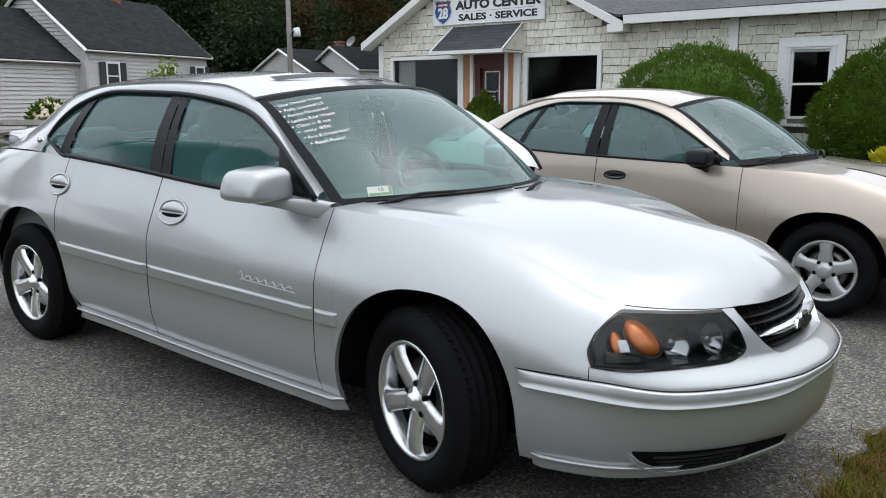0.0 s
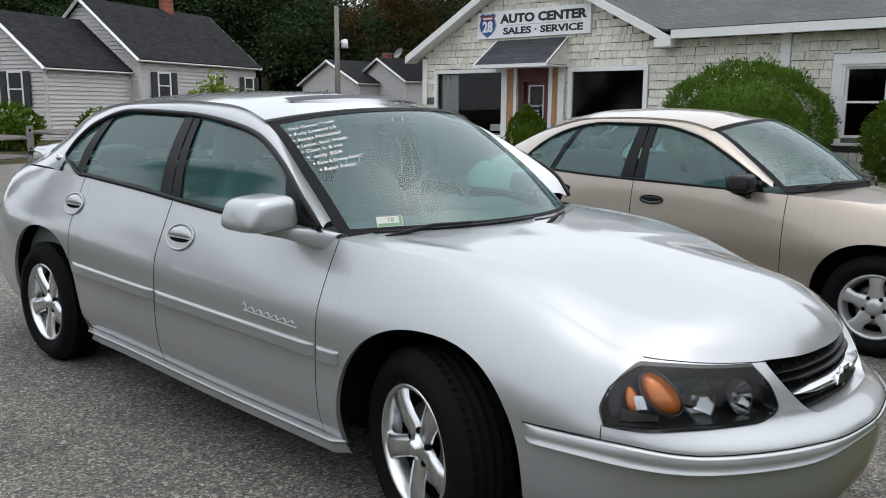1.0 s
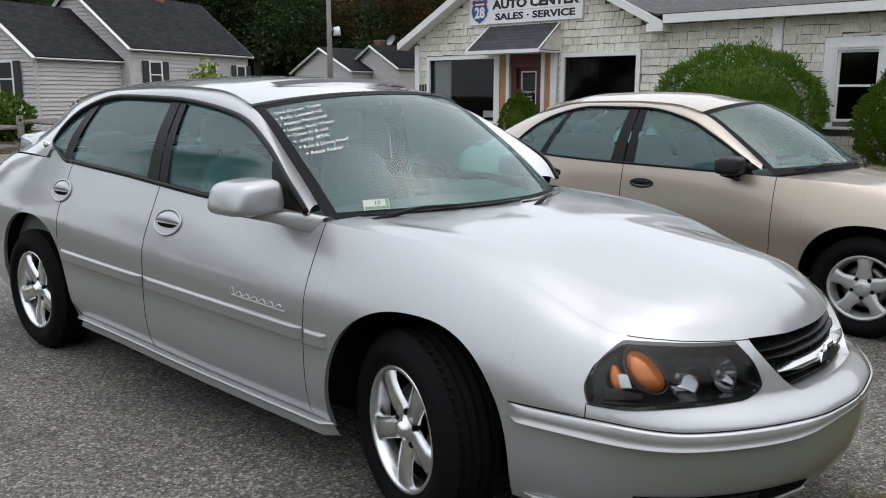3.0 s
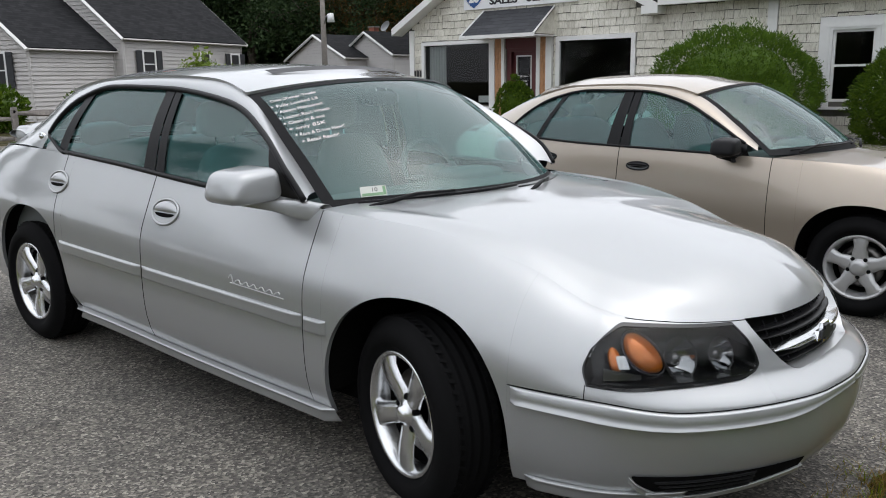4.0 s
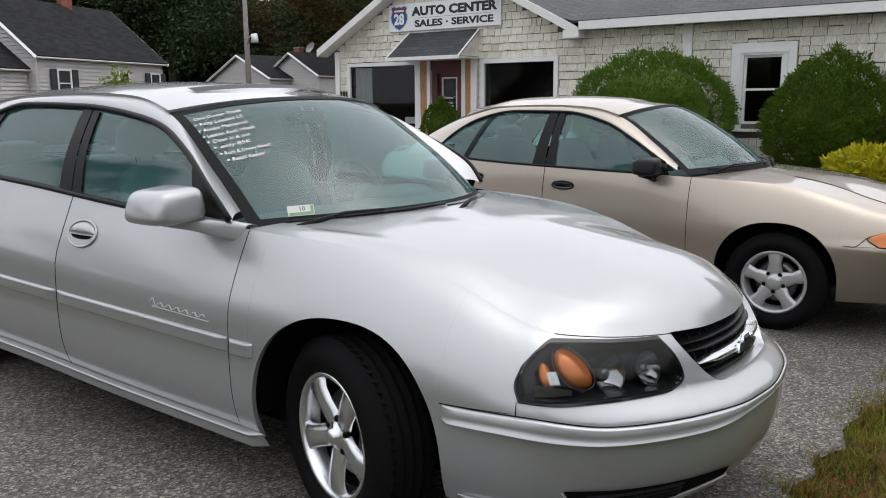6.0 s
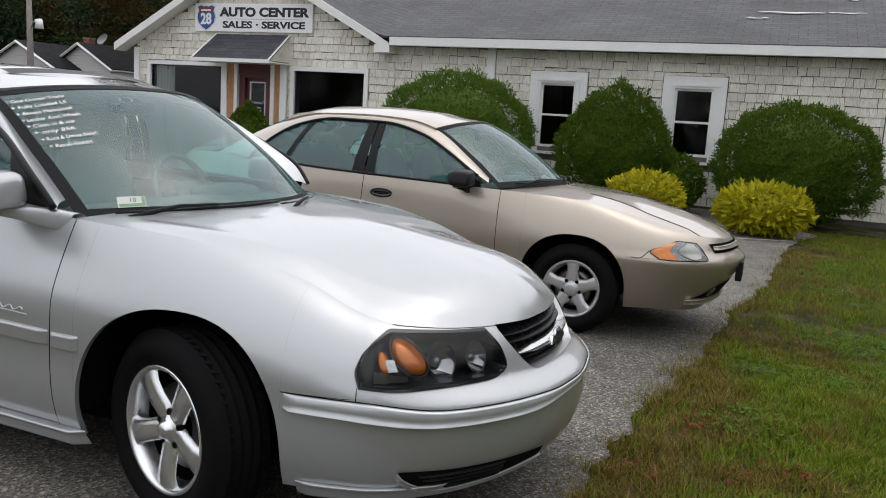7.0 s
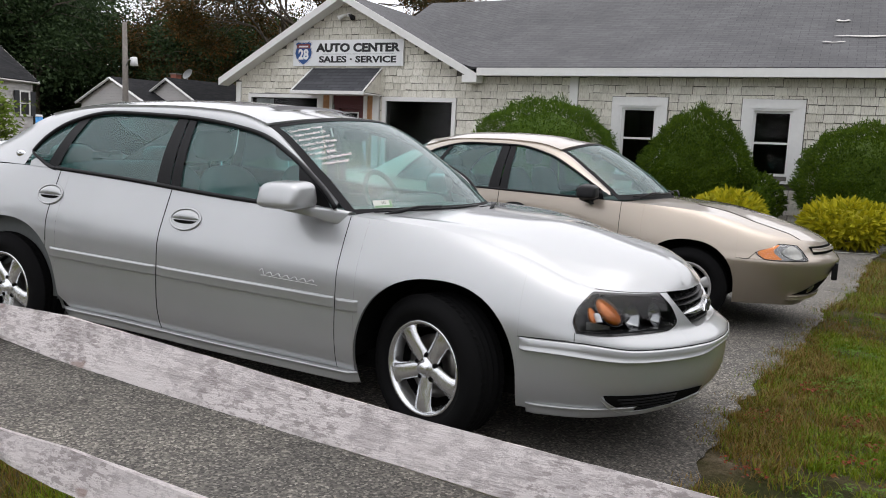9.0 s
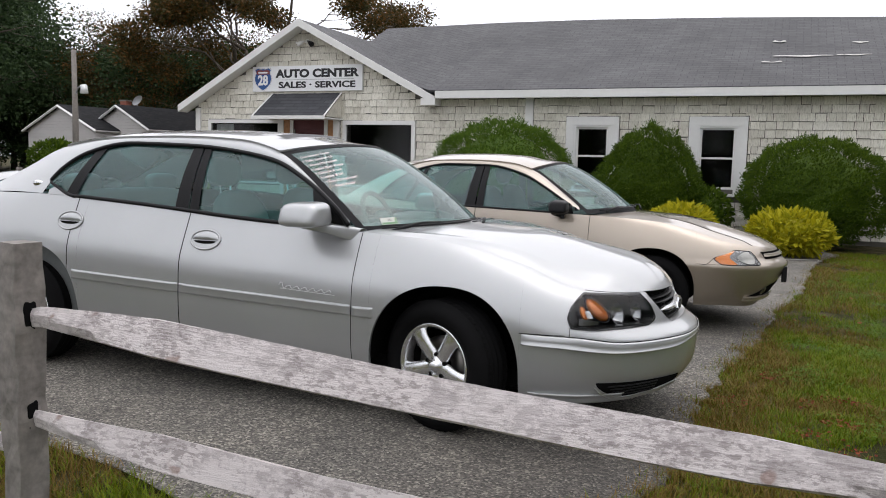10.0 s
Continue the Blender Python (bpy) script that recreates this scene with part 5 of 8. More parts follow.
def wheel(car, name, x, y, z, s, steer, side):
    """A wheel with tyre, rim, spokes, nuts and brake disc; its outer face looks to -y."""
    R, r, w = s["tyre"], s["rim"], s["tread"]
    hub = new(name)
    hub.parent = car
    hub.matrix_basis = pose(x, y, z, 0, 0, steer if side > 0 else 180 + steer)
    tagged(hub, s["wheel_label"])
    h = w / 2
    prof = [(r - 0.005, -h + 0.022), (r + 0.012, -h + 0.004), (r + 0.03, -h - 0.004), (r + 0.3 * (R - r), -h - 0.012), (r + 0.65 * (R - r), -h - 0.008), (R - 0.022, -h + 0.010), (R - 0.006, -h + 0.028)]
    for k in range(9):
        o = -h + 0.034 + (w - 0.068) * k / 8
        groove = 0.009 if k % 2 else 0.0
        prof += [(R - groove, o - 0.004), (R - groove, o + 0.004)]
    prof += [(R - 0.006, h - 0.028), (R - 0.022, h - 0.010), (r + 0.5 * (R - r), h + 0.01), (r, h - 0.01)]
    tyre = mk("tyre", *lathe(prof, 72), M["rubber"], hub, smooth=True)
    vs, fs = [], []
    for row in (-1, 1):
        for k in range(60):
            t = 2 * math.pi * (k + (0.5 if row > 0 else 0)) / 60
            c, sn = math.cos(t), math.sin(t)
            o = len(vs)
            for dt, dy, dr in ((-0.032, row * 0.052, 0.001), (0.008, row * 0.052, 0.001), (0.030, row * (h - 0.03), 0.001), (-0.010, row * (h - 0.03), 0.001)):
                cc, ss = math.cos(t + dt), math.sin(t + dt)
                vs.append(((R + 0.0015) * cc, dy, (R + 0.0015) * ss))
                vs.append(((R + 0.0035) * cc, dy, (R + 0.0035) * ss))
            fs += [[o + 1, o + 3, o + 5, o + 7], [o, o + 2, o + 3, o + 1], [o + 2, o + 4, o + 5, o + 3], [o + 4, o + 6, o + 7, o + 5], [o + 6, o, o + 1, o + 7]]
    tagged(mk("tread", vs, fs, M["rubber"], tyre), kind="stuff")
    f = -h + 0.012
    rim_mat = M[s["rim_mat"]]
    mk("rim", *lathe([(r + 0.004, f + 0.006), (r + 0.007, f - 0.004), (r, f - 0.008), (r - 0.010, f - 0.003), (r - 0.016, f + 0.012), (r - 0.030, f + 0.055), (r - 0.035, h - 0.03)], 72), rim_mat, hub, smooth=True)
    mk("barrel", *lathe([(r - 0.034, f + 0.06), (r - 0.04, h - 0.02), (0.05, h - 0.02)], 48), M["shadow_black"], hub, smooth=True)
    mk("brake_disc", *lathe([(0.06, f + 0.075), (0.06, f + 0.07), (r * 0.68, f + 0.07), (r * 0.68, f + 0.09)], 48), M["disc"], hub, smooth=True)
    for k in range(5):
        t = 2 * math.pi * k / 5 + math.pi / 2 + s.get("spoke_turn", 0.0)
        bm = bmesh.new()
        # a dished spoke: broad at the hub, narrow in the middle, spreading to the rim
        rings = s["spoke"]
        loops = []
        for rad, half, dep in rings:
            loops.append([bm.verts.new((rad, f + dep + dy, q)) for q, dy in ((-half, 0.020), (-half * 0.86, 0.004), (-half * 0.35, 0.0), (half * 0.35, 0.0), (half * 0.86, 0.004), (half, 0.020))])
        for a, b in zip(loops, loops[1:]):
            for i in range(5):
                bm.faces.new((a[i], a[i + 1], b[i + 1], b[i]))
        bmesh.ops.rotate(bm, verts=bm.verts, cent=(0, 0, 0), matrix=Matrix.Rotation(-t, 3, "Y"))
        part("spoke", bm, rim_mat, hub, smooth=True)
        tt = t + math.pi / 5
        nut = [(0.013, 0.012), (0.013, -0.004), (0.009, -0.008), (0.0, -0.008)]
        nv, nf = lathe(nut, 10)
        pr = s["pcd"]
        # dark nuts: the shade of the nut holes is put into their colour
        mk("lug_nut", [(vx + pr * math.cos(tt), vy + f + s["nut_dep"], vz + pr * math.sin(tt)) for vx, vy, vz in nv], nf, M["shadow_black"] if s.get("dark_nuts") else M["disc"], hub, smooth=True)
    mk("hub_cap", *lathe([(s["cap"] + 0.035, f + 0.03), (s["cap"] + 0.012, f + 0.012), (s["cap"], f + 0.004), (s["cap"] * 0.92, f - 0.006), (s["cap"] * 0.5, f - 0.012), (0.0, f - 0.013)], 40), rim_mat, hub, smooth=True)
    return hub


def seat_row(car, sh, s):
    """Front seats with headrests, a rear bench, dashboard and steering wheel."""
    lea = M[s["trim"]]
    fx = s["front_seat"]
    for y in (-0.37, 0.37):
        st = new("front_seat")
        st.parent = car
        mk("cushion", *blob((fx - 0.05, y - 0.25, 0.42), (fx + 0.48, y + 0.25, 0.62), 3.4), lea, st, smooth=True)
        mk("backrest", *blob((fx - 0.30, y - 0.25, 0.50), (fx + 0.02, y + 0.25, 1.13), 3.2, taper=lambda a, b, c: (a * 0.55 - c * 0.45, b * (1 - 0.12 * max(c, 0)), c)), lea, st, smooth=True)
        hr = mk("headrest", *blob((fx - 0.37, y - 0.13, 1.15), (fx - 0.24, y + 0.13, 1.33), 3.0), lea, st, smooth=True)
        for dy in (-0.05, 0.05):
            mk("headrest_post", *tube([(fx - 0.28, y + dy, 1.05), (fx - 0.30, y + dy, 1.20)], 0.007, 6), M["chrome"], st)
    rx = s["rear_seat"]
    rs = new("rear_bench")
    rs.parent = car
    mk("cushion", *blob((rx, -0.64, 0.42), (rx + 0.50, 0.64, 0.64), 4.0), lea, rs, smooth=True)
    mk("backrest", *blob((rx - 0.30, -0.64, 0.52), (rx + 0.05, 0.64, 1.10), 4.0, taper=lambda a, b, c: (a * 0.55 - c * 0.45, b, c)), lea, rs, smooth=True)
    for y in (-0.38, 0.38):
        mk("headrest", *blob((rx - 0.34, y - 0.14, 1.06), (rx - 0.20, y + 0.14, 1.20), 3.0), lea, rs, smooth=True)
    dx = s["dash_x"]
    dash = new("dashboard")
    dash.parent = car
    mk("dash_top", *blob((dx - 0.30, -0.74, 0.66), (dx + 0.44, 0.74, s["dash_z"]), 5.0, taper=lambda a, b, c: (a - 0.18 * b * b, b, c)), M["dash"], dash, smooth=True)
    mk("cluster_hood", *blob((dx - 0.28, 0.18, s["dash_z"] - 0.04), (dx - 0.05, 0.55, s["dash_z"] + 0.04), 3.0), M["dash"], dash, smooth=True)
    sw = new("steering_wheel")
    sw.parent = car
    cx, cz = dx - 0.42, s["dash_z"] - 0.02
    ring = []
    for k in range(28):
        t = 2 * math.pi * k / 28
        ring.append((cx - 0.19 * math.sin(t) * 0.42, 0.37 + 0.19 * math.cos(t), cz + 0.19 * math.sin(t) * 0.91))
    mk("steering_rim", *tube(ring, 0.016, 8, closed=True), M["dash"], sw, smooth=True)
    mk("boss", *blob((cx - 0.02, 0.29, cz - 0.07), (cx + 0.06, 0.45, cz + 0.06), 3), M["dash"], sw, smooth=True)
    for yy, zz in ((0.20, 0.0), (0.54, 0.0), (0.37, -0.17)):
        mk("steering_spoke", *tube([(cx + 0.02, 0.37, cz), (cx - zz * 0.4, yy, cz + zz)], 0.014, 6), M["dash"], sw, smooth=True)
    # floor, inner walls and headlining close the cabin
    mk("cabin_floor", *join(box_piece((s["firewall"] - 0.02, 0.14 - s["half"], 0.30), (s["firewall"], s["half"] - 0.14, 0.86)), box_piece((s["tail_wall"], 0.14 - s["half"], 0.30), (s["firewall"], s["half"] - 0.14, 0.33)), box_piece((s["tail_wall"], -0.66, s["shelf_z"] - 0.03), (rx - 0.16, 0.66, s["shelf_z"]))), M["dash"], car)
    for sg in (-1, 1):
        mk("door_lining", *join(box_piece((s["tail_wall"], sg * (s["half"] - 0.14) - 0.02, 0.32), (s["firewall"] - 0.04, sg * (s["half"] - 0.14) + 0.02, s["lining_z"]))), M["dash"], car)
    v0, v1 = s["roof_v"]
    lin = grid(lambda a, b: (lambda e: (e.x, e.y * (1 - 2 * b) * 0.97, e.z - 0.035 + s["crown"] * (1 - (1 - 2 * b) ** 2)))(sh.E(v0 + (v1 - v0) * a)), 10, 8)
    mk("headlining", *lin, M["cloth"], car, smooth=True)
    mx = s["mirror_in"]
    mk("interior_mirror", *blob((mx[0] - 0.03, -0.12, mx[1] - 0.03), (mx[0] + 0.02, 0.12, mx[1] + 0.035), 3.5), M["black"], car, smooth=True)


def car_body(car, sh, s):
    """All that both cars have: skin panels, roof, glass, wells, wheels, cabin."""
    body = M[s["paint"]]
    blk = M["black"]
    N = sh.n
    gap = 0.0035
    ux = sh.ux
    seams = s["seams"]
    u_r, u_m, u_f, u_b = ux(seams[0]), ux(seams[1]), ux(seams[2]), s["u_bumper"]
    g = 0.004
    for sg in (1, -1):
        side = (lambda p: p) if sg > 0 else mirrored
        arch_lips = []
        for xc, half, zc, high in s["arches"]:
            pts = []
            for k in range(41):
                t = math.pi * (1 - k / 40)
                x = xc + half * math.copysign(abs(math.cos(t)) ** (2 / 2.3), math.cos(t))
                z = zc + high * abs(math.sin(t)) ** (2 / 2.3)
                pts.append(sh.at(ux(x), z, 0.0))
            lo0, lo1 = sh.at(ux(xc - half), sh.zbot(ux(xc - half))), sh.at(ux(xc + half), sh.zbot(ux(xc + half)))
            arch_lips.append(thick_edge([lo0] + pts + [lo1], 0.018))
        rear_u = s["u_rear_bumper"]
        mk("rear_quarter_panel", *side(join(sh.skin(rear_u, u_r - g, 9), arch_lips[0])), body, car, smooth=True)
        mk("rear_bumper_side", *side(sh.skin(0.0, rear_u - g, 8)), body, car, smooth=True)
        rd = mk("rear_door", *side(sh.skin(u_r + g, u_m - g, 9)), body, car, smooth=True)
        fd = mk("front_door", *side(sh.skin(u_m + g, u_f - g, 9)), body, car, smooth=True)
        zs = s["z_bumper"]
        a, b = u_f + g, u_b
        st = sh.cuts(a, b)
        pieces = []
        for p, q in zip(st, st[1:]):
            inside = sh.arch((sh.cx(p) + sh.cx(q)) / 2) is not None
            e = 0.0008 if inside else 0
            last = q == b
            pieces.append(sh.panel(p + e, q - e, 40 if inside else 26, 40, lower=(lambda u: zs + 0.001) if last else None))
        mk("front_fender", *side(join(*pieces, arch_lips[1])), body, car, smooth=True)
        u_arch = st[-2]
        lowp = sh.panel(u_arch, u_b, 10, 10, upper=lambda u: zs - 0.001)
        cut = s.get("grille_cut")
        if cut:
            u_g = cut[0]
            zg = lambda u: cut_line(sh, cut, u)
            rimline = [sh.at(u_g + (N - u_g) * k / 40, zg(u_g + (N - u_g) * k / 40)) for k in range(41)]
            back = [sh.at(u_g + (N - u_g) * k / 40, zg(u_g + (N - u_g) * k / 40) + 0.004, -0.05) for k in range(41)]
            front = join(sh.pierced(u_b, u_g, 84, 50), sh.panel(u_g, N, 40, 50, upper=zg), grid(lambda a, b: (rimline if b < 0.5 else back)[round(a * 40)], 40, 1))
        else:
            front = sh.panel(u_b, N, 30, 22)
        mk("front_bumper_half", *side(join(lowp, front)), body, car, smooth=True)
        # dark inner skin behind the panel gaps
        mk("inner_shell", *side(sh.skin(0.0, u_b, 5, 8, -0.02)), M["shadow_black"], car, smooth=True)
        # greenhouse frame: pillar and roof rail from the side glass to the screens
        rib = grid(lambda a, b: (lambda p, q: (p.x + (q.x - p.x) * b, p.y + (q.y - p.y) * b - 0.007 * math.sin(math.pi * b), p.z + (q.z - p.z) * b + 0.008 * math.sin(math.pi * b)))(sh.D(sh.m * (0.035 + 0.965 * a)), sh.E(sh.m * (0.035 + 0.965 * a))), 60, 6)
        mk("pillar_and_roof_rail", *side(rib), body, car, smooth=True)
        # side windows
        for nm, xb0, xb1, xt0, xt1, kind in s["panes"]:
            pc = grid(lambda a, b: tuple(sh.side(xb0 + (xb1 - xb0) * a, xt0 + (xt1 - xt0) * a, b, -0.012 if kind == "glass" else -0.002)), 12, 8, flip=True)
            host = rd if nm.startswith("rear") else fd if nm.startswith("front") else car
            ob = mk(nm, *side(pc), M["glass"] if kind == "glass" else blk, host, smooth=True)
            if kind == "glass":
                ob.visible_shadow = False
        edge = [sh.D(sh.m * k / 70) + Vector((0, -0.004, -0.004)) for k in range(s.get("seal_from", 3), 71) if sh.D(sh.m * k / 70).x > (s["corner"][1] - 0.005 if s.get("corner") else s["panes"][-1][2] - 0.03)]
        mk("window_seal", *side(tube([tuple(p) for p in edge], s["seal"], 6)), blk, car, smooth=True)
        if s.get("corner"):
            # the rounded lower rear corner of the side glass, filled by the quarter panel
            xf, xr = s["corner"]
            arc = [sh.side(xf + (xr - xf) * k / 16, xf + (xr - xf) * k / 16, 0.0, 0.0) for k in range(17)]
            top_at = lambda k: Vector(arc[k]).lerp(sh.dlo(xf + (xr - xf) * k / 16), 0.96 * (1 - math.sqrt(max(0.0, 1 - (k / 16) ** 2)))) + Vector((0, -0.004, 0))
            tips = [top_at(k) for k in range(17)]
            vs = [tuple(p + Vector((0, -0.004, 0))) for p in arc] + [tuple(p) for p in tips]
            mk("quarter_corner", *side((vs, [[k, k + 1, k + 18, k + 17] for k in range(16)])), body, car, smooth=True)
            mk("corner_seal", *side(tube([tuple(p) for p in tips], s["seal"] * 0.8, 6)), blk, car, smooth=True)
        x0, x1 = s["panes"][0][1] - s.get("belt_back", 0.04), s["corner"][0] if s.get("corner") else s["panes"][-1][2]
        low = [tuple(sh.belt(x0 + (x1 - x0) * k / 30) + Vector((0, -0.002, 0.004))) for k in range(31)]
        mk("belt_moulding", *side(tube(low, s["seal"] * 0.9, 6)), M[s["belt_mat"]], car, smooth=True)
        # wheel wells
        for xc, half, zc, high in s["arches"]:
            rad = half + 0.03
            vs, fs = [], []
            for k in range(25):
                t = math.pi * k / 24
                x, z = xc + rad * math.cos(t), zc + (high + 0.03) * math.sin(t)
                vs += [(x, sh.at(ux(x), z, -0.025)[1], z), (x, -0.45, z)]
            fs = [[2 * k, 2 * k + 2, 2 * k + 3, 2 * k + 1] for k in range(24)]
            c = len(vs)
            vs += [(xc + rad, -s["half"] + 0.22, 0.30), (xc + rad, -0.45, 0.30), (xc - rad, -s["half"] + 0.22, 0.30), (xc - rad, -0.45, 0.30)]
            fs += [[0, 1, c + 1, c], [48, c + 2, c + 3, 49]]
            fs += [[2 * k + 1 for k in range(25)] + [c + 3, c + 1]]
            mk("wheel_well", *side((vs, fs)), M["shadow_black"], car)
    # bonnet and boot lid
    zc, ridge = curve(*s["bonnet_line"]), curve(*s["ridge"])
    x_c = curve([s["u_bonnet"], N - 2.2, N], [s["bonnet_line"][0][0], s["bonnet_line"][0][0] + 0.72 * (sh.at(N, sh.ztop(N))[0] - s["bonnet_line"][0][0]), sh.at(N, sh.ztop(N))[0] - 0.001])

    def bonnet(a, b):
        u = s["u_bonnet"] + (N - s["u_bonnet"]) * a
        t = 1 - abs(2 * b - 1)
        p = sh.at(u, sh.ztop(u))
        x1 = x_c(u)
        q = sh.at(u, sh.ztop(u) - 0.004)
        rise = zc(x1) - p[2]
        # leave the edge in the wing's own tangent plane, run level at the middle
        e = 0.05
        p0, p1 = sh.at(max(u - e, 0), sh.ztop(max(u - e, 0))), sh.at(min(u + e, N), sh.ztop(min(u + e, N)))
        along, down = Vector(p1) - Vector(p0), Vector(p) - Vector(q)
        nrm = along.cross(down)
        start = -(nrm.x * (x1 - p[0]) + nrm.y * -p[1]) / nrm.z if abs(nrm.z) > 1e-9 else rise
        start = min(max(start, 0.9 * rise), s["bonnet_swell"] * rise)
        fall = (zc(x1 + 0.01) - zc(x1 - 0.01)) / 0.02 * (x1 - p[0])
        z = p[2] + start * (t - 2 * t * t + t ** 3) + rise * (3 * t * t - 2 * t ** 3) + fall * (t ** 3 - t * t)
        y = p[1] * (1 - t)
        x = p[0] + (x1 - p[0]) * t
        # a soft ridge from the screen's foot towards the lamp's inner corner
        off = abs(y) - ridge(x)
        fade = min(max((x - s["ridge"][0][0]) / 0.35, 0), 1) * min(t * 14, 1) * min(max((s["ridge"][0][-1] + 0.02 - x) / 0.10, 0), 1)
        crease = s["crease"] * fade * math.exp(-(math.sqrt(off * off + 0.0001) - 0.01) / 0.14)
        # the wing's crest beside the screen, running out over the wheel
        crest = s["crest"] * math.exp(-((t - 0.10) / 0.05) ** 2) * min(1, a * 12) * max(0.0, 1 - a / 0.30) ** 0.7
        return (x, y if b < 0.5 else -y, z + crease + crest)

    mk("bonnet", *slab(bonnet, 60, 96, 0.006), body, car, smooth=True)
    if s.get("shut_line"):
        # the dark joint between bonnet and wings, along the ridge
        line = []
        for i in range(12, 121):
            row = [bonnet(i / 130, k / 160) for k in range(81)]
            for p, q in zip(row, row[1:]):
                f, g_ = abs(p[1]) - ridge(p[0]), abs(q[1]) - ridge(q[0])
                if f >= 0 > g_:
                    line.append(tuple(Vector(p).lerp(Vector(q), f / (f - g_)) + Vector((0, 0, 0.0008))))
        line = [p for p in line if s["ridge"][0][0] + 0.12 < p[0]]
        both("bonnet_joint", tube(line, 0.0028, 5), M["shadow_black"], car)
    u_d = s["u_deck"]
    xd0, xd1 = sh.at(0, sh.ztop(0))[0], s["deck_front"]

    def deck(a, b):
        u = u_d * a
        t = 1 - abs(2 * b - 1)
        p = sh.at(u, sh.ztop(u))
        x1 = xd0 + (xd1 - xd0) * a
        z = p[2] + (s["deck_z"] + (s["deck_front_z"] - s["deck_z"]) * a - p[2]) * (1 - (1 - t) ** 3)
        y = p[1] * (1 - t)
        return (p[0] + (x1 - p[0]) * t, y if b > 0.5 else -y, z + 0.001)

    mk("boot_lid", *slab(deck, 14, 24, 0.006), body, car, smooth=True)
    # roof, windscreen, rear window
    v0, v1 = s["roof_v"]

    def roof(a, b):
        e = sh.E(v0 + (v1 - v0) * a)
        k = 1 - 2 * b
        bow = s["header_bow"] * (1 - k * k) * max(0, 1 - a / 0.12) ** 2
        back = s["header_bow"] * 0.6 * (1 - k * k) * max(0, (a - 0.85) / 0.15) ** 2
        return (e.x + bow - back, e.y * k, e.z + s["crown"] * (1 - abs(k) ** 2.4))

    mk("roof", *slab(roof, 30, 20, 0.012), body, car, smooth=True)

    def screen(a, b, out=0.0):
        e = sh.E(v0 * a)
        k = 1 - 2 * b
        bow = (s["base_bow"] * (1 - a) + s["header_bow"] * a) * (1 - k * k)
        bulge = 0.035 * math.sin(math.pi * a) * (1 - abs(k) ** 3)
        return (e.x + bow + bulge * 0.6 + out * 0.7, e.y * k, e.z + (s["crown"] * a + 0.012) * (1 - abs(k) ** 2.4) + bulge * 0.5 - 0.004 + out * 0.7)

    ws = mk("windscreen", *grid(screen, 16, 24, flip=True), M["screen"], car, smooth=True)
    ws.visible_shadow = False
    # the black painted border of the windscreen
    pieces = []
    for f in (lambda a, b: screen(a, b * 0.024, 0.003), lambda a, b: screen(a, 1 - (1 - b) * 0.024, 0.003), lambda a, b: screen(a * 0.09, b, 0.003), lambda a, b: screen(1 - (1 - a) * 0.05, b, 0.003)):
        pieces.append(grid(f, 16, 16))
    mk("windscreen_border", *join(*pieces), M["frit"], ws, smooth=True)

    def back(a, b):
        e = sh.E(v1 + (sh.m - v1) * a)
        k = 1 - 2 * b
        return (e.x - s["header_bow"] * 0.6 * (1 - k * k), e.y * k, e.z + s["crown"] * (1 - a * 0.7) * (1 - abs(k) ** 2.4) - 0.002)

    rw = mk("rear_window", *grid(back, 12, 18, flip=True), M["glass"], car, smooth=True)
    rw.visible_shadow = False
    # underside
    mk("underbody", *join(box_piece((s["plan"][0][0] + 0.5, -s["half"] + 0.20, 0.22), (s["plan"][-1][0] - s.get("under_front", 0.48), s["half"] - 0.20, 0.30))), M["shadow_black"], car)
    # cowl and wipers
    bl = s["bonnet_line"][0][0]
    cow = grid(lambda a, b: (lambda p: (p[0] + 0.03 - 0.10 * (1 - a), p[1] * 0.84, p[2] - 0.020 + 0.008 * a))(screen(0.02, b)), 4, 20)
    mk("cowl_panel", *cow, M["shadow_black"], car, smooth=True)
    for y0, y1, rise in s["wipers"]:
        wp = new("wiper")
        wp.parent = car
        pts = []
        for k in range(9):
            t = k / 8
            b = (1 - (y0 + (y1 - y0) * t) / -abs(sh.E(0).y)) / 2
            p = screen(0.035 + rise * t, b, 0.022)
            pts.append(p)
        mk("wiper_blade", *tube(pts, 0.0065, 6), blk, wp, smooth=True)
        arm = [Vector(pts[0]) + Vector((0.06, 0.0, -0.012)), Vector(pts[2]) + Vector((0.035, 0, 0.02)), Vector(pts[4]) + Vector((0.004, 0, 0.014))]
        mk("wiper_arm", *tube([tuple(p) for p in arm], [0.010, 0.008, 0.005], 6), blk, wp, smooth=True)
    for xw, zw, steer in s["axles"]:
        for sg in (1, -1):
            wheel(car, "wheel", xw, -sg * s["track"], zw, s, steer, sg)
    seat_row(car, sh, s)
    return screen


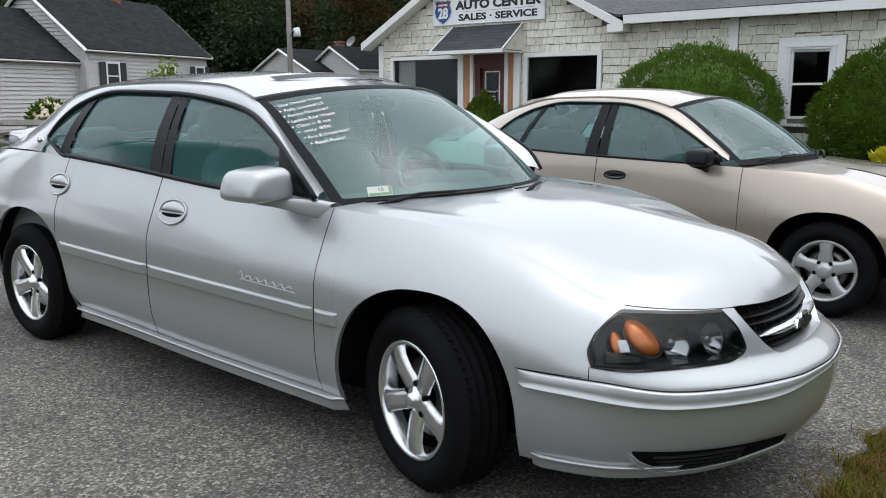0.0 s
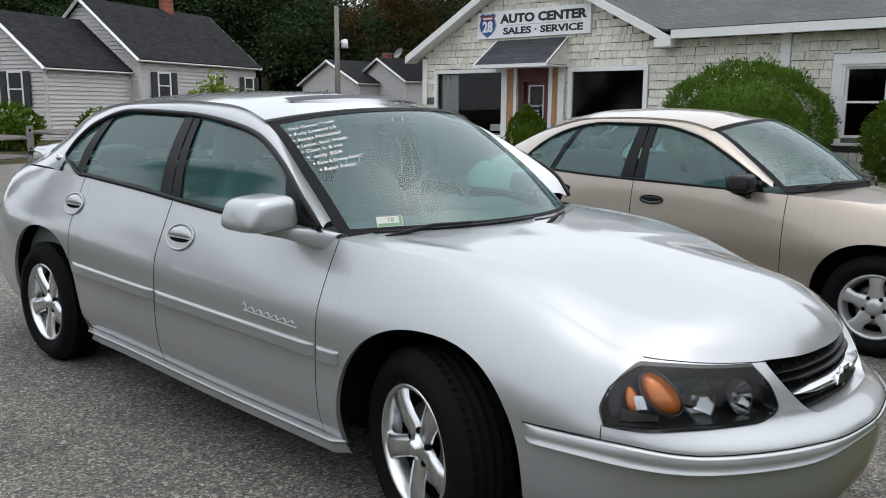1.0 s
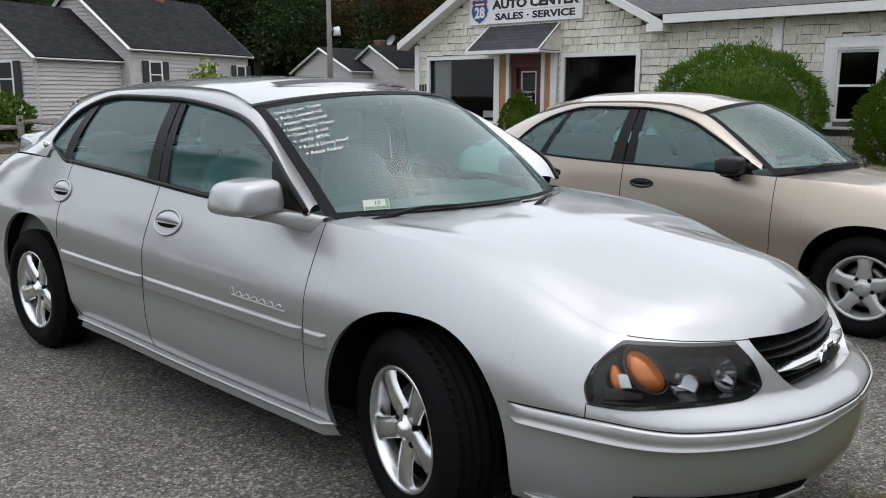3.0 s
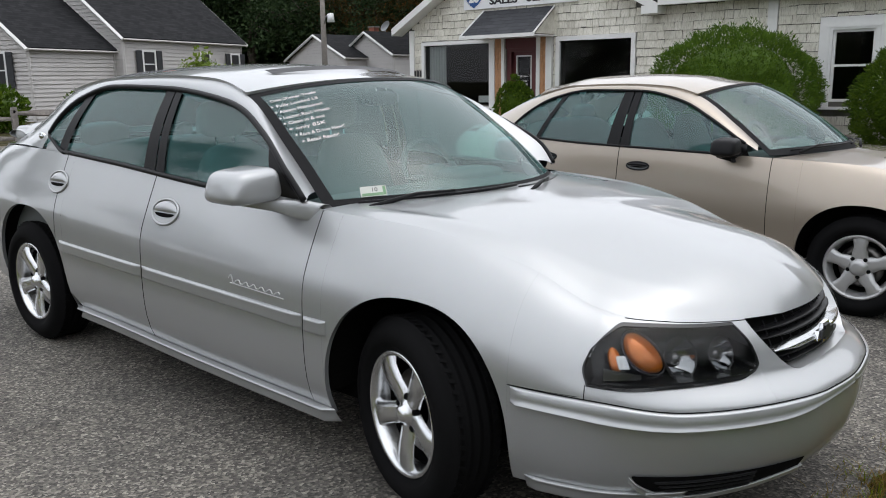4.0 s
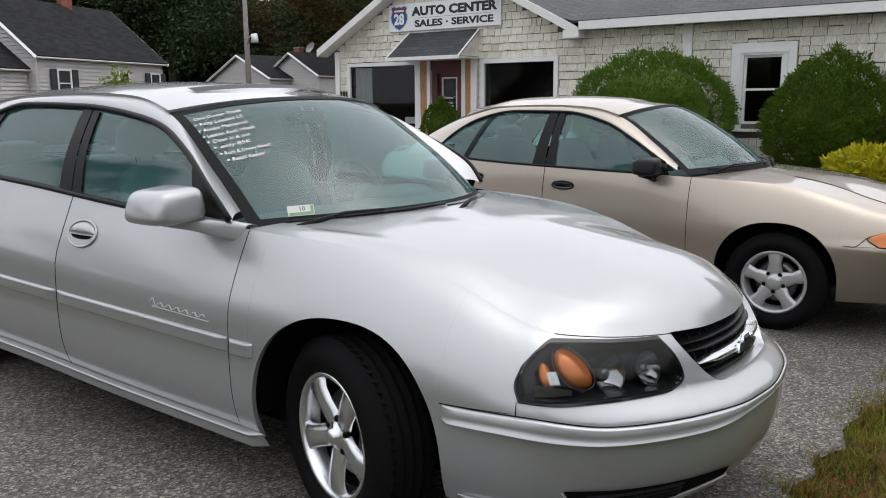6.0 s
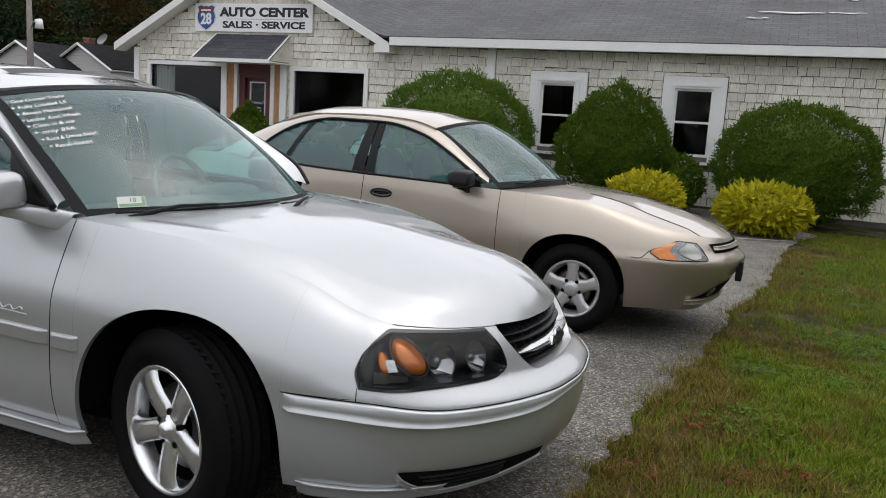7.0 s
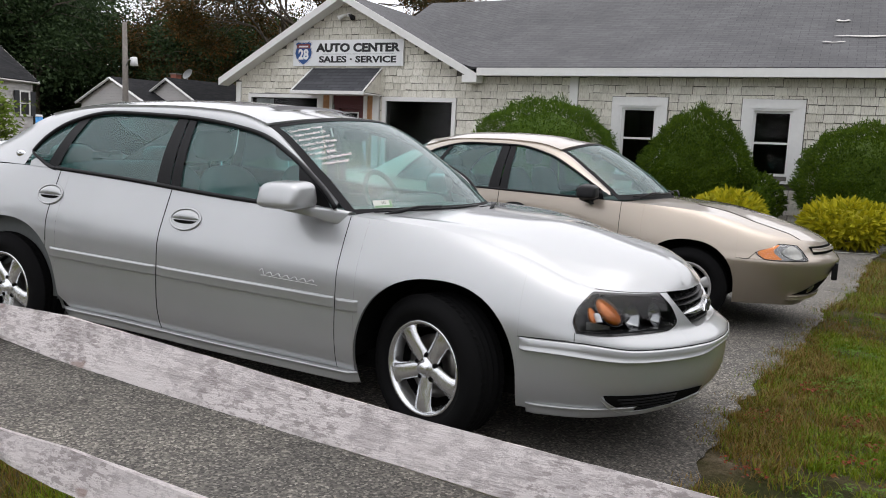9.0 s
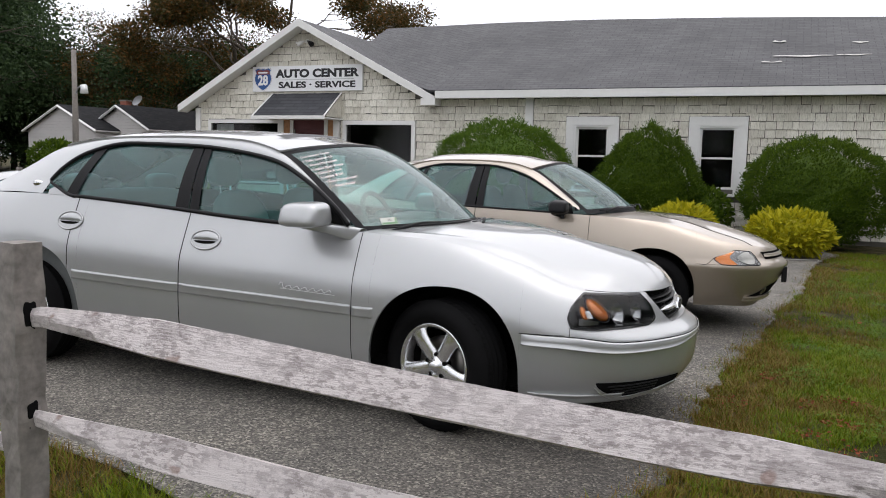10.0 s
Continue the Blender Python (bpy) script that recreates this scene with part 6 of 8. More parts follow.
def door_mirror(car, sh, s, mat, foot_mat):
    for sg in (1, -1):
        m = new("door_mirror")
        m.parent = car
        side = (lambda p: p) if sg > 0 else mirrored
        if sg < 0:
            # folded a little inwards
            m.location = s.get("far_mirror", (0, 0, 0))
        (x0, y0, z0), (x1, y1, z1) = s["mirror_box"]
        shell = blob((x0, y0, z0), (x1, y1, z1), 4.2, 16, taper=lambda a, b, c: (a * (1 - 0.08 * c), b * (1 - 0.10 * c) + 0.04 * c, c + 0.10 * b * (1 if c > 0 else 0.3)))
        mk("mirror_housing", *side(shell), mat, m, smooth=True)
        gl = grid(lambda a, b: (x0 + 0.001, y0 + (y1 - y0) * (0.2 + 0.6 * a), z0 + (z1 - z0) * (0.25 + 0.5 * b)), 4, 4, flip=True)
        mk("mirror_glass", *side(gl), M["chrome"], m)
        fx = s["mirror_foot"]
        p = sh.belt(fx)
        stops = [(fx + s.get("arm_end", 0.050), p.y + 0.020, p.z - 0.022, 0.024, 0.034), (fx - 0.02, p.y - 0.024, p.z - 0.008, 0.034, 0.034), (fx - 0.09, p.y - 0.07, p.z + 0.010, 0.050, 0.024), ((x0 + x1) / 2 + 0.03, (y0 + y1) / 2 + 0.02, z0 + 0.010, 0.085, 0.018), ((x0 + x1) / 2 - 0.02, (y0 + y1) / 2 - 0.01, z0 + 0.02, 0.07, 0.012)]
        cs = [curve(list(range(5)), [st[i] for st in stops]) for i in range(5)]

        def arm(a, b):
            cx, cy, cz, wide, high = (c(4 * a) for c in cs)
            th = 2 * math.pi * b
            c, q = math.cos(th), math.sin(th)
            c, q = math.copysign(abs(c) ** 0.5, c), math.copysign(abs(q) ** 0.5, q)
            return (cx + 0.5 * wide * c, cy + 0.85 * wide * c, cz + high * q)

        foot = grid(arm, 16, 20)
        mk("mirror_foot", *side(foot), foot_mat, m, smooth=True)


def handle(host, sh, x, z, w, h, ring, grip, side):
    """A door handle: an oval bezel with a recess and a pull bar."""
    u = sh.ux(x)
    hd = new("door_handle")
    hd.parent = host
    def oval(r, out, n=28):
        return [sh.at(sh.ux(x + w / 2 * r * math.cos(2 * math.pi * k / n)), z + h / 2 * r * math.sin(2 * math.pi * k / n), out) for k in range(n)]
    rim = tube(oval(1.0, 0.004), 0.0055, 6, closed=True)
    mk("bezel", *side(rim), ring, hd, smooth=True)
    o = oval(0.97, 0.003)
    mk("recess", *side((o, [list(range(len(o)))])), M["dash"] if ring is M["black"] else grip, hd, smooth=True)
    pull = grid(lambda a, b: sh.at(sh.ux(x + w * 0.47 * (2 * a - 1)), z + h * (0.02 + 0.40 * b * math.sqrt(max(0.0, 1 - (2 * a - 1) ** 2))), 0.003 + 0.016 * math.sin(math.pi * (0.15 + 0.7 * b)) * math.sqrt(max(0.0, 1 - (2 * a - 1) ** 2))), 12, 6)
    mk("pull", *side(pull), grip, hd, smooth=True)
    slot = grid(lambda a, b: sh.at(sh.ux(x + w * 0.40 * (2 * a - 1)), z - h * 0.05 - h * 0.16 * b * math.sqrt(max(0.0, 1 - (2 * a - 1) ** 2)), 0.0045), 10, 2)
    mk("finger_gap", *side(slot), M["shadow_black"], hd, smooth=True)


def silver_sedan():
    """The large silver saloon: tall glasshouse, big wrap-round lamps, five-spoke alloys."""
    s = {
        "paint": "silver", "under": 3.6, "half": 0.92, "base": 2.807, "track": 0.785, "tyre": 0.332, "rim": 0.213, "tread": 0.215, "axles": ((0.04, 0.310, -17.0), (-2.807, 0.342, 0.0)),
        "rim_mat": "alloy", "pcd": 0.057, "nut_dep": 0.024, "cap": 0.030, "spoke_turn": 0.628, "dark_nuts": True, "wheel_label": "five-spoke machined alloy wheel with black tyre",
        "spoke": [(0.030, 0.030, 0.016), (0.070, 0.040, 0.014), (0.11, 0.039, 0.006), (0.16, 0.042, 0.0), (0.208, 0.060, 0.004)],
        "plan": [(-3.93, 0), (-3.90, -0.40), (-3.80, -0.68), (-3.60, -0.82), (-3.20, -0.885), (-2.70, -0.912), (-2.0, -0.92), (-1.2, -0.92), (-0.45, -0.915), (0, -0.91), (0.40, -0.885), (0.70, -0.825), (0.915, -0.68), (1.095, -0.42), (1.172, -0.20), (1.19, 0)],
        "ztop": [1.05, 1.05, 1.05, 1.055, 1.07, 1.075, 1.045, 0.99, 0.955, 0.925, 0.840, 0.742, 0.714, 0.700, 0.694, 0.692],
        "fold": [0, 0, 0, 0, 0.3, 0.8, 1, 1, 0.8, 0.1, 0, 0, 0, 0, 0, 0],
        "itop": [0.10, 0.12, 0.16, 0.19, 0.16, 0.122, 0.118, 0.118, 0.126, 0.18, 0.21, 0.16, 0.12, 0.085, 0.08, 0.08],
        "round": [0.7, 0.7, 0.8, 0.8, 0.7, 0.4, 0.15, 0.15, 0.5, 0.95, 1.0, 0.7, 0.3, 0.1, 0.0, 0.0],
        "shelf": [0, 0, 0, 0, 0, 0, 0, 0, 0, 0, 0, 0.008, 0.040, 0.065, 0.07, 0.07], "grille_cut": (12.98, 13.75, 0.538),
        "zmid": [0.55, 0.55, 0.55, 0.60, 0.62, 0.62, 0.60, 0.57, 0.55, 0.54, 0.53, 0.512, 0.487, 0.480, 0.475, 0.472],
        "zbot": [0.26, 0.26, 0.26, 0.27, 0.28, 0.28, 0.27, 0.24, 0.22, 0.21, 0.21, 0.20, 0.19, 0.18, 0.18, 0.18],
        "ibot": [0.10, 0.10, 0.08, 0.06, 0.05, 0.05, 0.05, 0.05, 0.05, 0.04, 0.04, 0.05, 0.07, 0.09, 0.10, 0.10],
        "arches": [(-2.76, 0.44, 0.36, 0.42), (0.058, 0.397, 0.29, 0.428)],
        "seams": (-2.40, -1.55, -0.44), "u_bumper": 10.88, "u_rear_bumper": 3.4, "z_bumper": 0.525,
        "lamp": {"left": (10.97, 10.91, 10.97), "right": (12.88, 12.965, 12.93, 12.76), "low": (0.558, 0.548, 0.548, 0.562), "drop": (0.088, 0.050, 0.012, 0.005)},
        "dlo": [(-0.47, -0.815, 0.938), (-0.575, -0.83, 1.075), (-0.82, -0.755, 1.225), (-1.08, -0.70, 1.33), (-1.62, -0.665, 1.395), (-2.10, -0.66, 1.405), (-2.42, -0.69, 1.345), (-2.60, -0.735, 1.24), (-2.68, -0.765, 1.15), (-2.72, -0.793, 1.078)],
        "rail": [(-0.47, -0.745, 0.938), (-0.73, -0.708, 1.152), (-1.05, -0.655, 1.362), (-1.35, -0.625, 1.425), (-1.75, -0.62, 1.44), (-2.25, -0.61, 1.43), (-2.72, -0.585, 1.375), (-3.05, -0.58, 1.25), (-3.30, -0.60, 1.14), (-3.50, -0.63, 1.06)],
        "panes": [("front_sail", -0.53, -0.70, -0.55, -0.76, "black"), ("front_window", -0.70, -1.50, -0.76, -1.50, "glass"), ("front_pillar_trim", -1.50, -1.565, -1.50, -1.55, "black"), ("rear_pillar_trim", -1.575, -1.67, -1.56, -1.63, "black"), ("rear_window_side", -1.67, -2.44, -1.63, -2.28, "glass"), ("rear_divider", -2.44, -2.53, -2.28, -2.36, "black"), ("quarter_window", -2.53, -2.69, -2.36, -2.69, "glass")],
        "seal": 0.013, "corner": (-2.44, -2.672), "belt_mat": "black", "roof_v": (2.0, 6.0), "crown": 0.055, "header_bow": 0.17, "base_bow": 0.36, "crease": 0.012, "crest": 0.010, "bonnet_swell": 2.6, "ridge": ([-0.15, 0.36, 0.64, 0.89], [0.64, 0.573, 0.511, 0.419]),
        "u_bonnet": 8.0, "bonnet_line": ([-0.16, 0.33, 0.69, 0.90, 0.99, 1.04], [0.985, 0.940, 0.872, 0.812, 0.762, 0.692]),
        "u_deck": 3.5, "deck_front": -3.56, "deck_z": 1.075, "deck_front_z": 1.085,
        "wipers": [(-0.66, -0.02, 0.02), (-0.02, 0.50, -0.01)],
        "front_seat": -1.35, "rear_seat": -2.55, "dash_x": -0.52, "dash_z": 0.96, "firewall": -0.44, "tail_wall": -3.2, "shelf_z": 1.06, "lining_z": 0.93, "trim": "leather",
        "mirror_in": (-0.92, 1.33), "mirror_box": ((-0.80, -1.07, 0.980), (-0.575, -0.845, 1.108)), "mirror_foot": -0.50, "far_mirror": (-0.09, -0.05, 0),
    }
    car = root("silver_sedan", 0, 0, 0, "silver metallic four-door sedan parked on asphalt, writing on windscreen", "car", "parked cars")
    sh = Shell(s)
    screen = car_body(car, sh, s)
    door_mirror(car, sh, s, M["silver"], M["silver"])
    body = M["silver"]
    u = sh.ux
    hosts = [o for o in car.children if o.name.startswith(("rear_door", "front_door"))]
    for sg in (1, -1):
        side = (lambda p: p) if sg > 0 else mirrored
        pick = [o for o in hosts if (o.data.vertices[0].co.y < 0) == (sg > 0)]
        for host, x, z in ((pick[0], -2.42, 0.925), (pick[1], -1.40, 0.865)):
            handle(host, sh, x, z, 0.195, 0.105, body, body, side)
        zm = lambda q: 0.56 + (0.022 * (8 - q) if q < 8 else 0) * 0.9
        for host, x0, x1 in ((pick[0], -2.36, -1.558), (pick[1], -1.545, -0.448)):
            mk("side_moulding", *side(bar(sh, u(x0), u(x1), lambda q: zm(q) - 0.027, lambda q: zm(q) + 0.027, 0.015, section=FLAT_STRIP)), body, host, smooth=True)
        mk("fender_moulding", *side(bar(sh, u(-0.435), u(-0.315), lambda q: zm(8) - 0.031, lambda q: zm(8) + 0.023, 0.015, 8, section=FLAT_STRIP)), body, car, smooth=True)
        seam, lip = curve([10, 11, 12, 13, 15], [0.523, 0.517, 0.488, 0.483, 0.475]), curve([10, 10.7, 12, 13, 13.9, 15], [0.470, 0.464, 0.436, 0.434, 0.450, 0.455])
        mk("bumper_moulding", *side(bar(sh, u(0.465), sh.n, lip, seam, 0.020, 60, section=[(0.0, 0.0), (0.03, 0.80), (0.07, 1.0), (0.13, 1.0), (0.18, 0.72), (0.5, 0.70), (0.90, 0.66), (0.97, 0.5), (1.0, 0.0)], lift=curve([10, 13.2, 14.0, 15], [1, 1, 0.45, 0.35]))), body, car, smooth=True)
        # rocker cover
        mk("rocker_cover", *side(bar(sh, u(-2.30), u(-0.325), lambda q: sh.zbot(q) - 0.040, lambda q: sh.zbot(q) + 0.022, 0.045, 30)), body, car, smooth=True)
        mk("chin_lip", *side(bar(sh, u(0.50), 12.2, lambda q: 0.185, lambda q: 0.235, 0.018, 16)), body, car, smooth=True)
        # head lamp: a deep dark housing behind the lens, with reflector bowls and an amber indicator
        lamp = new("headlight")
        lamp.parent = car
        uL, uR, zB, zT = sh.lamp_edges()
        on = lambda a, b, out: sh.at(uL(b) + (uR(b) - uL(b)) * a, zB(a) + (zT(a) - zB(a)) * b, out)
        swell = lambda a, b: 0.010 * max(0.0, math.sin(math.pi * b)) ** 0.8 * max(0.0, min(1, a * 6, (1 - a) * 6)) ** 0.5
        loop = [(k / 30, 0.0) for k in range(30)] + [(1.0, k / 14) for k in range(14)] + [(1 - k / 30, 1.0) for k in range(30)] + [(0.0, 1 - k / 14) for k in range(14)]
        n = len(loop)
        shrink = lambda q, k, m: 0.5 + (q - 0.5) * (1 - 2 * k * m)
        rings = [[on(a, b, 0.0005) for a, b in loop], [on(a, b, 0.006) for a, b in loop], [on(shrink(a, 1, 0.010), shrink(b, 1, 0.045), 0.007) for a, b in loop], [on(shrink(a, 1, 0.018), shrink(b, 1, 0.075), 0.000) for a, b in loop], [on(shrink(a, 1, 0.03), shrink(b, 1, 0.12), -0.095) for a, b in loop]]
        ring_faces = [[r * n + k, r * n + (k + 1) % n, (r + 1) * n + (k + 1) % n, (r + 1) * n + k] for r in range(4) for k in range(n)]
        mk("lamp_bezel", *side(([p for r in rings for p in r], ring_faces)), M["lamp_dark"], lamp)
        mk("lamp_housing", *side(grid(lambda a, b: on(0.02 + 0.96 * a, 0.06 + 0.88 * b, -0.085 + 0.05 * max(0, 0.40 - a) ** 0.5), 20, 8)), M["lamp_dark"], lamp, smooth=True)

        def facing(u0, z0):
            """A place on the skin, its outward normal, and two axes across it."""
            e = 0.03
            p = Vector(sh.at(u0, z0))
            nrm = (Vector(sh.at(u0 + e, z0)) - Vector(sh.at(u0 - e, z0))).cross(Vector(sh.at(u0, z0 + e)) - Vector(sh.at(u0, z0 - e))).normalized()
            return p, nrm if nrm.x > 0 else -nrm

        for u0, z0, r in ((12.17, 0.622, 0.062), (12.62, 0.618, 0.052)):
            p, nrm = facing(u0, z0)
            ax = (nrm + Vector((0.7, 0, 0))).normalized()
            ex = Vector((0, 0, 1)).cross(ax).normalized()
            ez = ax.cross(ex)
            c = p - ax * 0.030
            def bowl(a, b, c=c, r=r, ax=ax, ex=ex, ez=ez):
                th, q = 2 * math.pi * a, (1 - b) * r
                return tuple(c + ex * q * math.cos(th) + ez * q * math.sin(th) - ax * 0.055 * (1 - (q / r) ** 2))
            mk("reflector_bowl", *side(grid(bowl, 32, 8)), M["lamp_chrome"], lamp, smooth=True)
            mk("bowl_rim", *side(tube([bowl(k / 32, 0) for k in range(32)], 0.003, 6, closed=True)), M["lamp_bowl"], lamp, smooth=True)
            hood = [tuple(c - ax * 0.052), tuple(c - ax * 0.022), tuple(c - ax * 0.012)]
            mk("bulb_shield", *side(tube(hood, [0.016, 0.018, 0.010], 14)), M["lamp_grey"], lamp, smooth=True)
        # the amber indicator, a leaning dome, and the small corner reflector with its amber marker
        def dome(u0, z0, wide, high, lean, deep, rise):
            def f(a, b):
                th, q = 2 * math.pi * a, 1 - b
                dx, dz = wide * q * math.cos(th), high * q * math.sin(th)
                return sh.at(u0 + dx - lean * dz, z0 + dz, deep + rise * math.sqrt(max(0, 1 - q * q)))
            return grid(f, 24, 6)
        mk("indicator_lens", *side(dome(11.64, 0.632, 0.21, 0.052, 2.6, -0.030, 0.026)), M["amber"], lamp, "amber indicator dome", smooth=True)
        mk("indicator_rim", *side(tube([sh.at(11.64 + 0.235 * math.cos(0.2618 * k) - 2.6 * 0.058 * math.sin(0.2618 * k), 0.632 + 0.058 * math.sin(0.2618 * k), -0.032) for k in range(24)], 0.004, 6, closed=True)), M["lamp_bowl"], lamp, smooth=True)
        mk("side_marker", *side(dome(11.27, 0.622, 0.085, 0.032, 1.2, -0.022, 0.012)), M["amber"], lamp, smooth=True)
        mk("corner_reflector", *side(grid(lambda a, b: sh.at(11.33 + 0.13 * a - 0.05 * b, 0.600 + 0.034 * b, -0.010 - 0.004 * math.sin(math.pi * a)), 6, 4)), M["lamp_bright"], lamp, smooth=True)
        mk("corner_bowl", *side(grid(lambda a, b: sh.at(11.14 + 0.46 * a, 0.568 + (0.016 + 0.02 * (1 - a)) * b, -0.02 + 0.01 * b), 10, 3)), M["lamp_grey"], lamp, smooth=True)
        lens = mk("lens", *side(sh.patch(uL, uR, zB, zT, 40, 16, lambda a, b: 0.0045 + swell(a, b))), M["lens_smoked"], lamp, "clear headlight lens", smooth=True)
        lens.visible_shadow = False
        # dark joints round the lamp and the bumper
        for nm, line in (("bonnet_joint", [(11.42 + 1.56 * k / 24, None) for k in range(25)]), ("bumper_joint", [(u(0.455) + (15.0 - u(0.455)) * k / 40, seam(u(0.455) + (15.0 - u(0.455)) * k / 40) + 0.0025) for k in range(41)]), ("wing_joint", [(10.95, 0.520 + 0.040 * k / 3) for k in range(4)])):
            pts = [sh.at(q, sh.ztop(q) - 0.003 if zq is None else zq, 0.0005) for q, zq in line]
            mk(nm, *side(tube(pts, 0.0016, 5)), M["shadow_black"], car)
        # lower air slot with bright lip
        sl0, sl1 = 11.50, 13.62
        brow = lambda a: 0.296 - 0.018 * a
        sill = lambda a: 0.290 - 0.080 * min(1, a / 0.24) ** 0.6 + 0.030 * max(0.0, a - 0.4) / 0.6
        slot = sh.patch(lambda b: sl0, lambda b: sl1, sill, brow, 40, 5, lambda a, b: 0.005)
        sc = mk("air_slot", *side(slot), M["shadow_black"], car, smooth=True)
        for k in range(4):
            zz = 0.224 + 0.016 * k
            mk("slot_slat", *side(bar(sh, sl0 + 0.22 + 0.06 * (3 - k), sl1 - 0.75, lambda q: zz - 0.004, lambda q: zz + 0.004, 0.011, 14)), M["black"], sc, smooth=True)
        share = lambda q: min(max((q - sl0) / (sl1 - sl0), 0.0), 1.0)
        mk("slot_lip", *side(bar(sh, sl0 - 0.03, sl1 + 0.10, lambda q: sill(share(q)) - 0.024, lambda q: sill(share(q)) + 0.001, 0.016, 40)), body, car, smooth=True)
    # grille: dark opening, slats, chrome bar and plain bow-shaped emblem
    gr = new("grille")
    gr.parent = car
    for sg in (1, -1):
        side = (lambda p: p) if sg > 0 else mirrored
        cut = s["grille_cut"]
        zl = lambda q: cut_line(sh, cut, q)
        opening = sh.patch(lambda b: cut[0], lambda b: sh.n, lambda a: zl(cut[0] + (sh.n - cut[0]) * a) - 0.02, lambda a: sh.ztop(cut[0] + (sh.n - cut[0]) * a) - 0.004, 24, 6, lambda a, b: -0.05)
        mk("grille_opening", *side(opening), M["shadow_black"], gr, smooth=True)
        def blade(q0, z, high, front):
            """One bar across the opening, standing in it, tapering towards its outer end."""
            sec = [(0.0, -0.035), (0.15, -0.004), (0.5, 0.0), (0.85, -0.004), (1.0, -0.035)]
            def f(a, b):
                q = q0 + (sh.n - q0) * a
                zf, of = sec[round(b * 4)]
                grow = min(1.0, 0.25 + a * 2.2)
                return sh.at(q, z(q) + high * grow * (zf - 0.5), front + of)
            return grid(f, 26, 4)

        for z, q0 in ((0.556, 13.60), (0.576, 13.46), (0.632, 13.22), (0.655, 13.14)):
            mk("slat", *side(blade(q0, lambda q, z=z: z, 0.010, -0.020)), M["black"], gr, smooth=True)
        for k in range(5):
            uq = 13.45 + 0.33 * k
            mk("rib", *side(tube([sh.at(uq, 0.55, -0.034), sh.at(uq - 0.05, 0.675, -0.034)], 0.0025, 5)), M["black"], gr)
        mk("chrome_bar", *side(blade(13.30, lambda q: 0.600, 0.021, -0.002)), M["satin"], gr, smooth=True)
    nx = sh.at(sh.n, 0.6)[0] - 0.012
    em = [(-0.085, -0.016), (-0.03, -0.016), (-0.022, -0.034), (0.04, -0.034), (0.034, -0.016), (0.085, -0.016), (0.075, 0.016), (0.03, 0.016), (0.022, 0.034), (-0.04, 0.034), (-0.034, 0.016), (-0.075, 0.016)]
    for k, out, mat in ((1.0, 0.0, "chrome"), (0.74, 0.006, "print_black")):
        vs = [(nx + out, y * k, 0.600 + z * k) for y, z in em] + [(nx + out + 0.012, y * k, 0.600 + z * k) for y, z in em]
        n = len(em)
        fs = [list(range(n, 2 * n))] + [[i, (i + 1) % n, (i + 1) % n + n, i + n] for i in range(n)]
        mk("emblem", vs, fs, M[mat], gr)
    # sunroof, spoiler, side badges, stickers
    v0, v1 = s["roof_v"]
    sun_panel = grid(lambda a, b: (lambda e, k: (e.x, e.y * k, e.z + s["crown"] * (1 - abs(k) ** 2.4) + 0.006))(sh.E(2.75 + 1.25 * a), (1 - 2 * b) * 0.66), 10, 12)
    mk("sunroof", *sun_panel, M["print_black"], car, "dark tinted glass sunroof", smooth=True)
    defl = grid(lambda a, b: (lambda e, k: (e.x + 0.10 * (1 - k * k) - 0.06 * a, e.y * k, e.z + s["crown"] * (1 - abs(k) ** 2.4) + 0.004 + 0.018 * a))(sh.E(2.62), (1 - 2 * b) * 0.66), 2, 12)
    mk("sunroof_deflector", *defl, M["print_black"], car, smooth=True)
    sp = new("rear_spoiler")
    sp.parent = car
    wing = grid(lambda a, b: (lambda t, th: (-3.50 + 0.12 * math.cos(th) - 0.03 * (1 - t * t), 0.60 * t, 1.18 - 0.06 * t ** 4 + 0.024 * math.sin(th)))(2 * a - 1, 2 * math.pi * b), 24, 12)
    mk("spoiler_wing", *wing, body, sp, smooth=True)
    for y in (-0.54, 0.54):
        mk("spoiler_foot", *blob((-3.60, y - 0.05, 1.03), (-3.40, y + 0.05, 1.17), 3), body, sp, smooth=True)
    p = Vector(sh.at(u(-0.715), 0.645, 0.004))
    for sg in (1, -1):
        place = Matrix.Translation((p.x, p.y * sg - 0.002 * sg, p.z)) @ pose(0, 0, 0, 90 + 2.0 * sg, 0, 0 if sg > 0 else 180) @ pose(0, 0, 0, 0, 0, -2.2 * sg)
        # a plain wavy stroke on a line
        wave = [(-0.160 + 0.32 * k / 90 + 0.004 * math.sin(2 * math.pi * 6.5 * k / 90), 0.004 + (0.007 if k > 14 else 0.015) * math.sin(2 * math.pi * 6.5 * k / 90) + (0.004 if k < 14 else 0), 0.001) for k in range(91)]
        vs, fs = join(tube(wave, 0.0024, 6), box_piece((-0.150, -0.0115, -0.002), (0.178, -0.0085, 0.003)))
        bd = mk("side_badge", vs, fs, M["badge"], car, "small chrome script badge")
        bd.matrix_basis = place
    for sg in (1, -1):
        e1, e2 = sh.D(8.35), sh.E(7.6)
        c = e1.lerp(e2, 0.22)
        mk("pillar_badge", *blob((c.x - 0.045, sg * (abs(c.y) + 0.015) * -1 - 0.006, c.z - 0.022), (c.x + 0.045, sg * (abs(c.y) + 0.015) * -1 + 0.012, c.z + 0.022), 2.0, 8), M["chrome"], car, smooth=True)
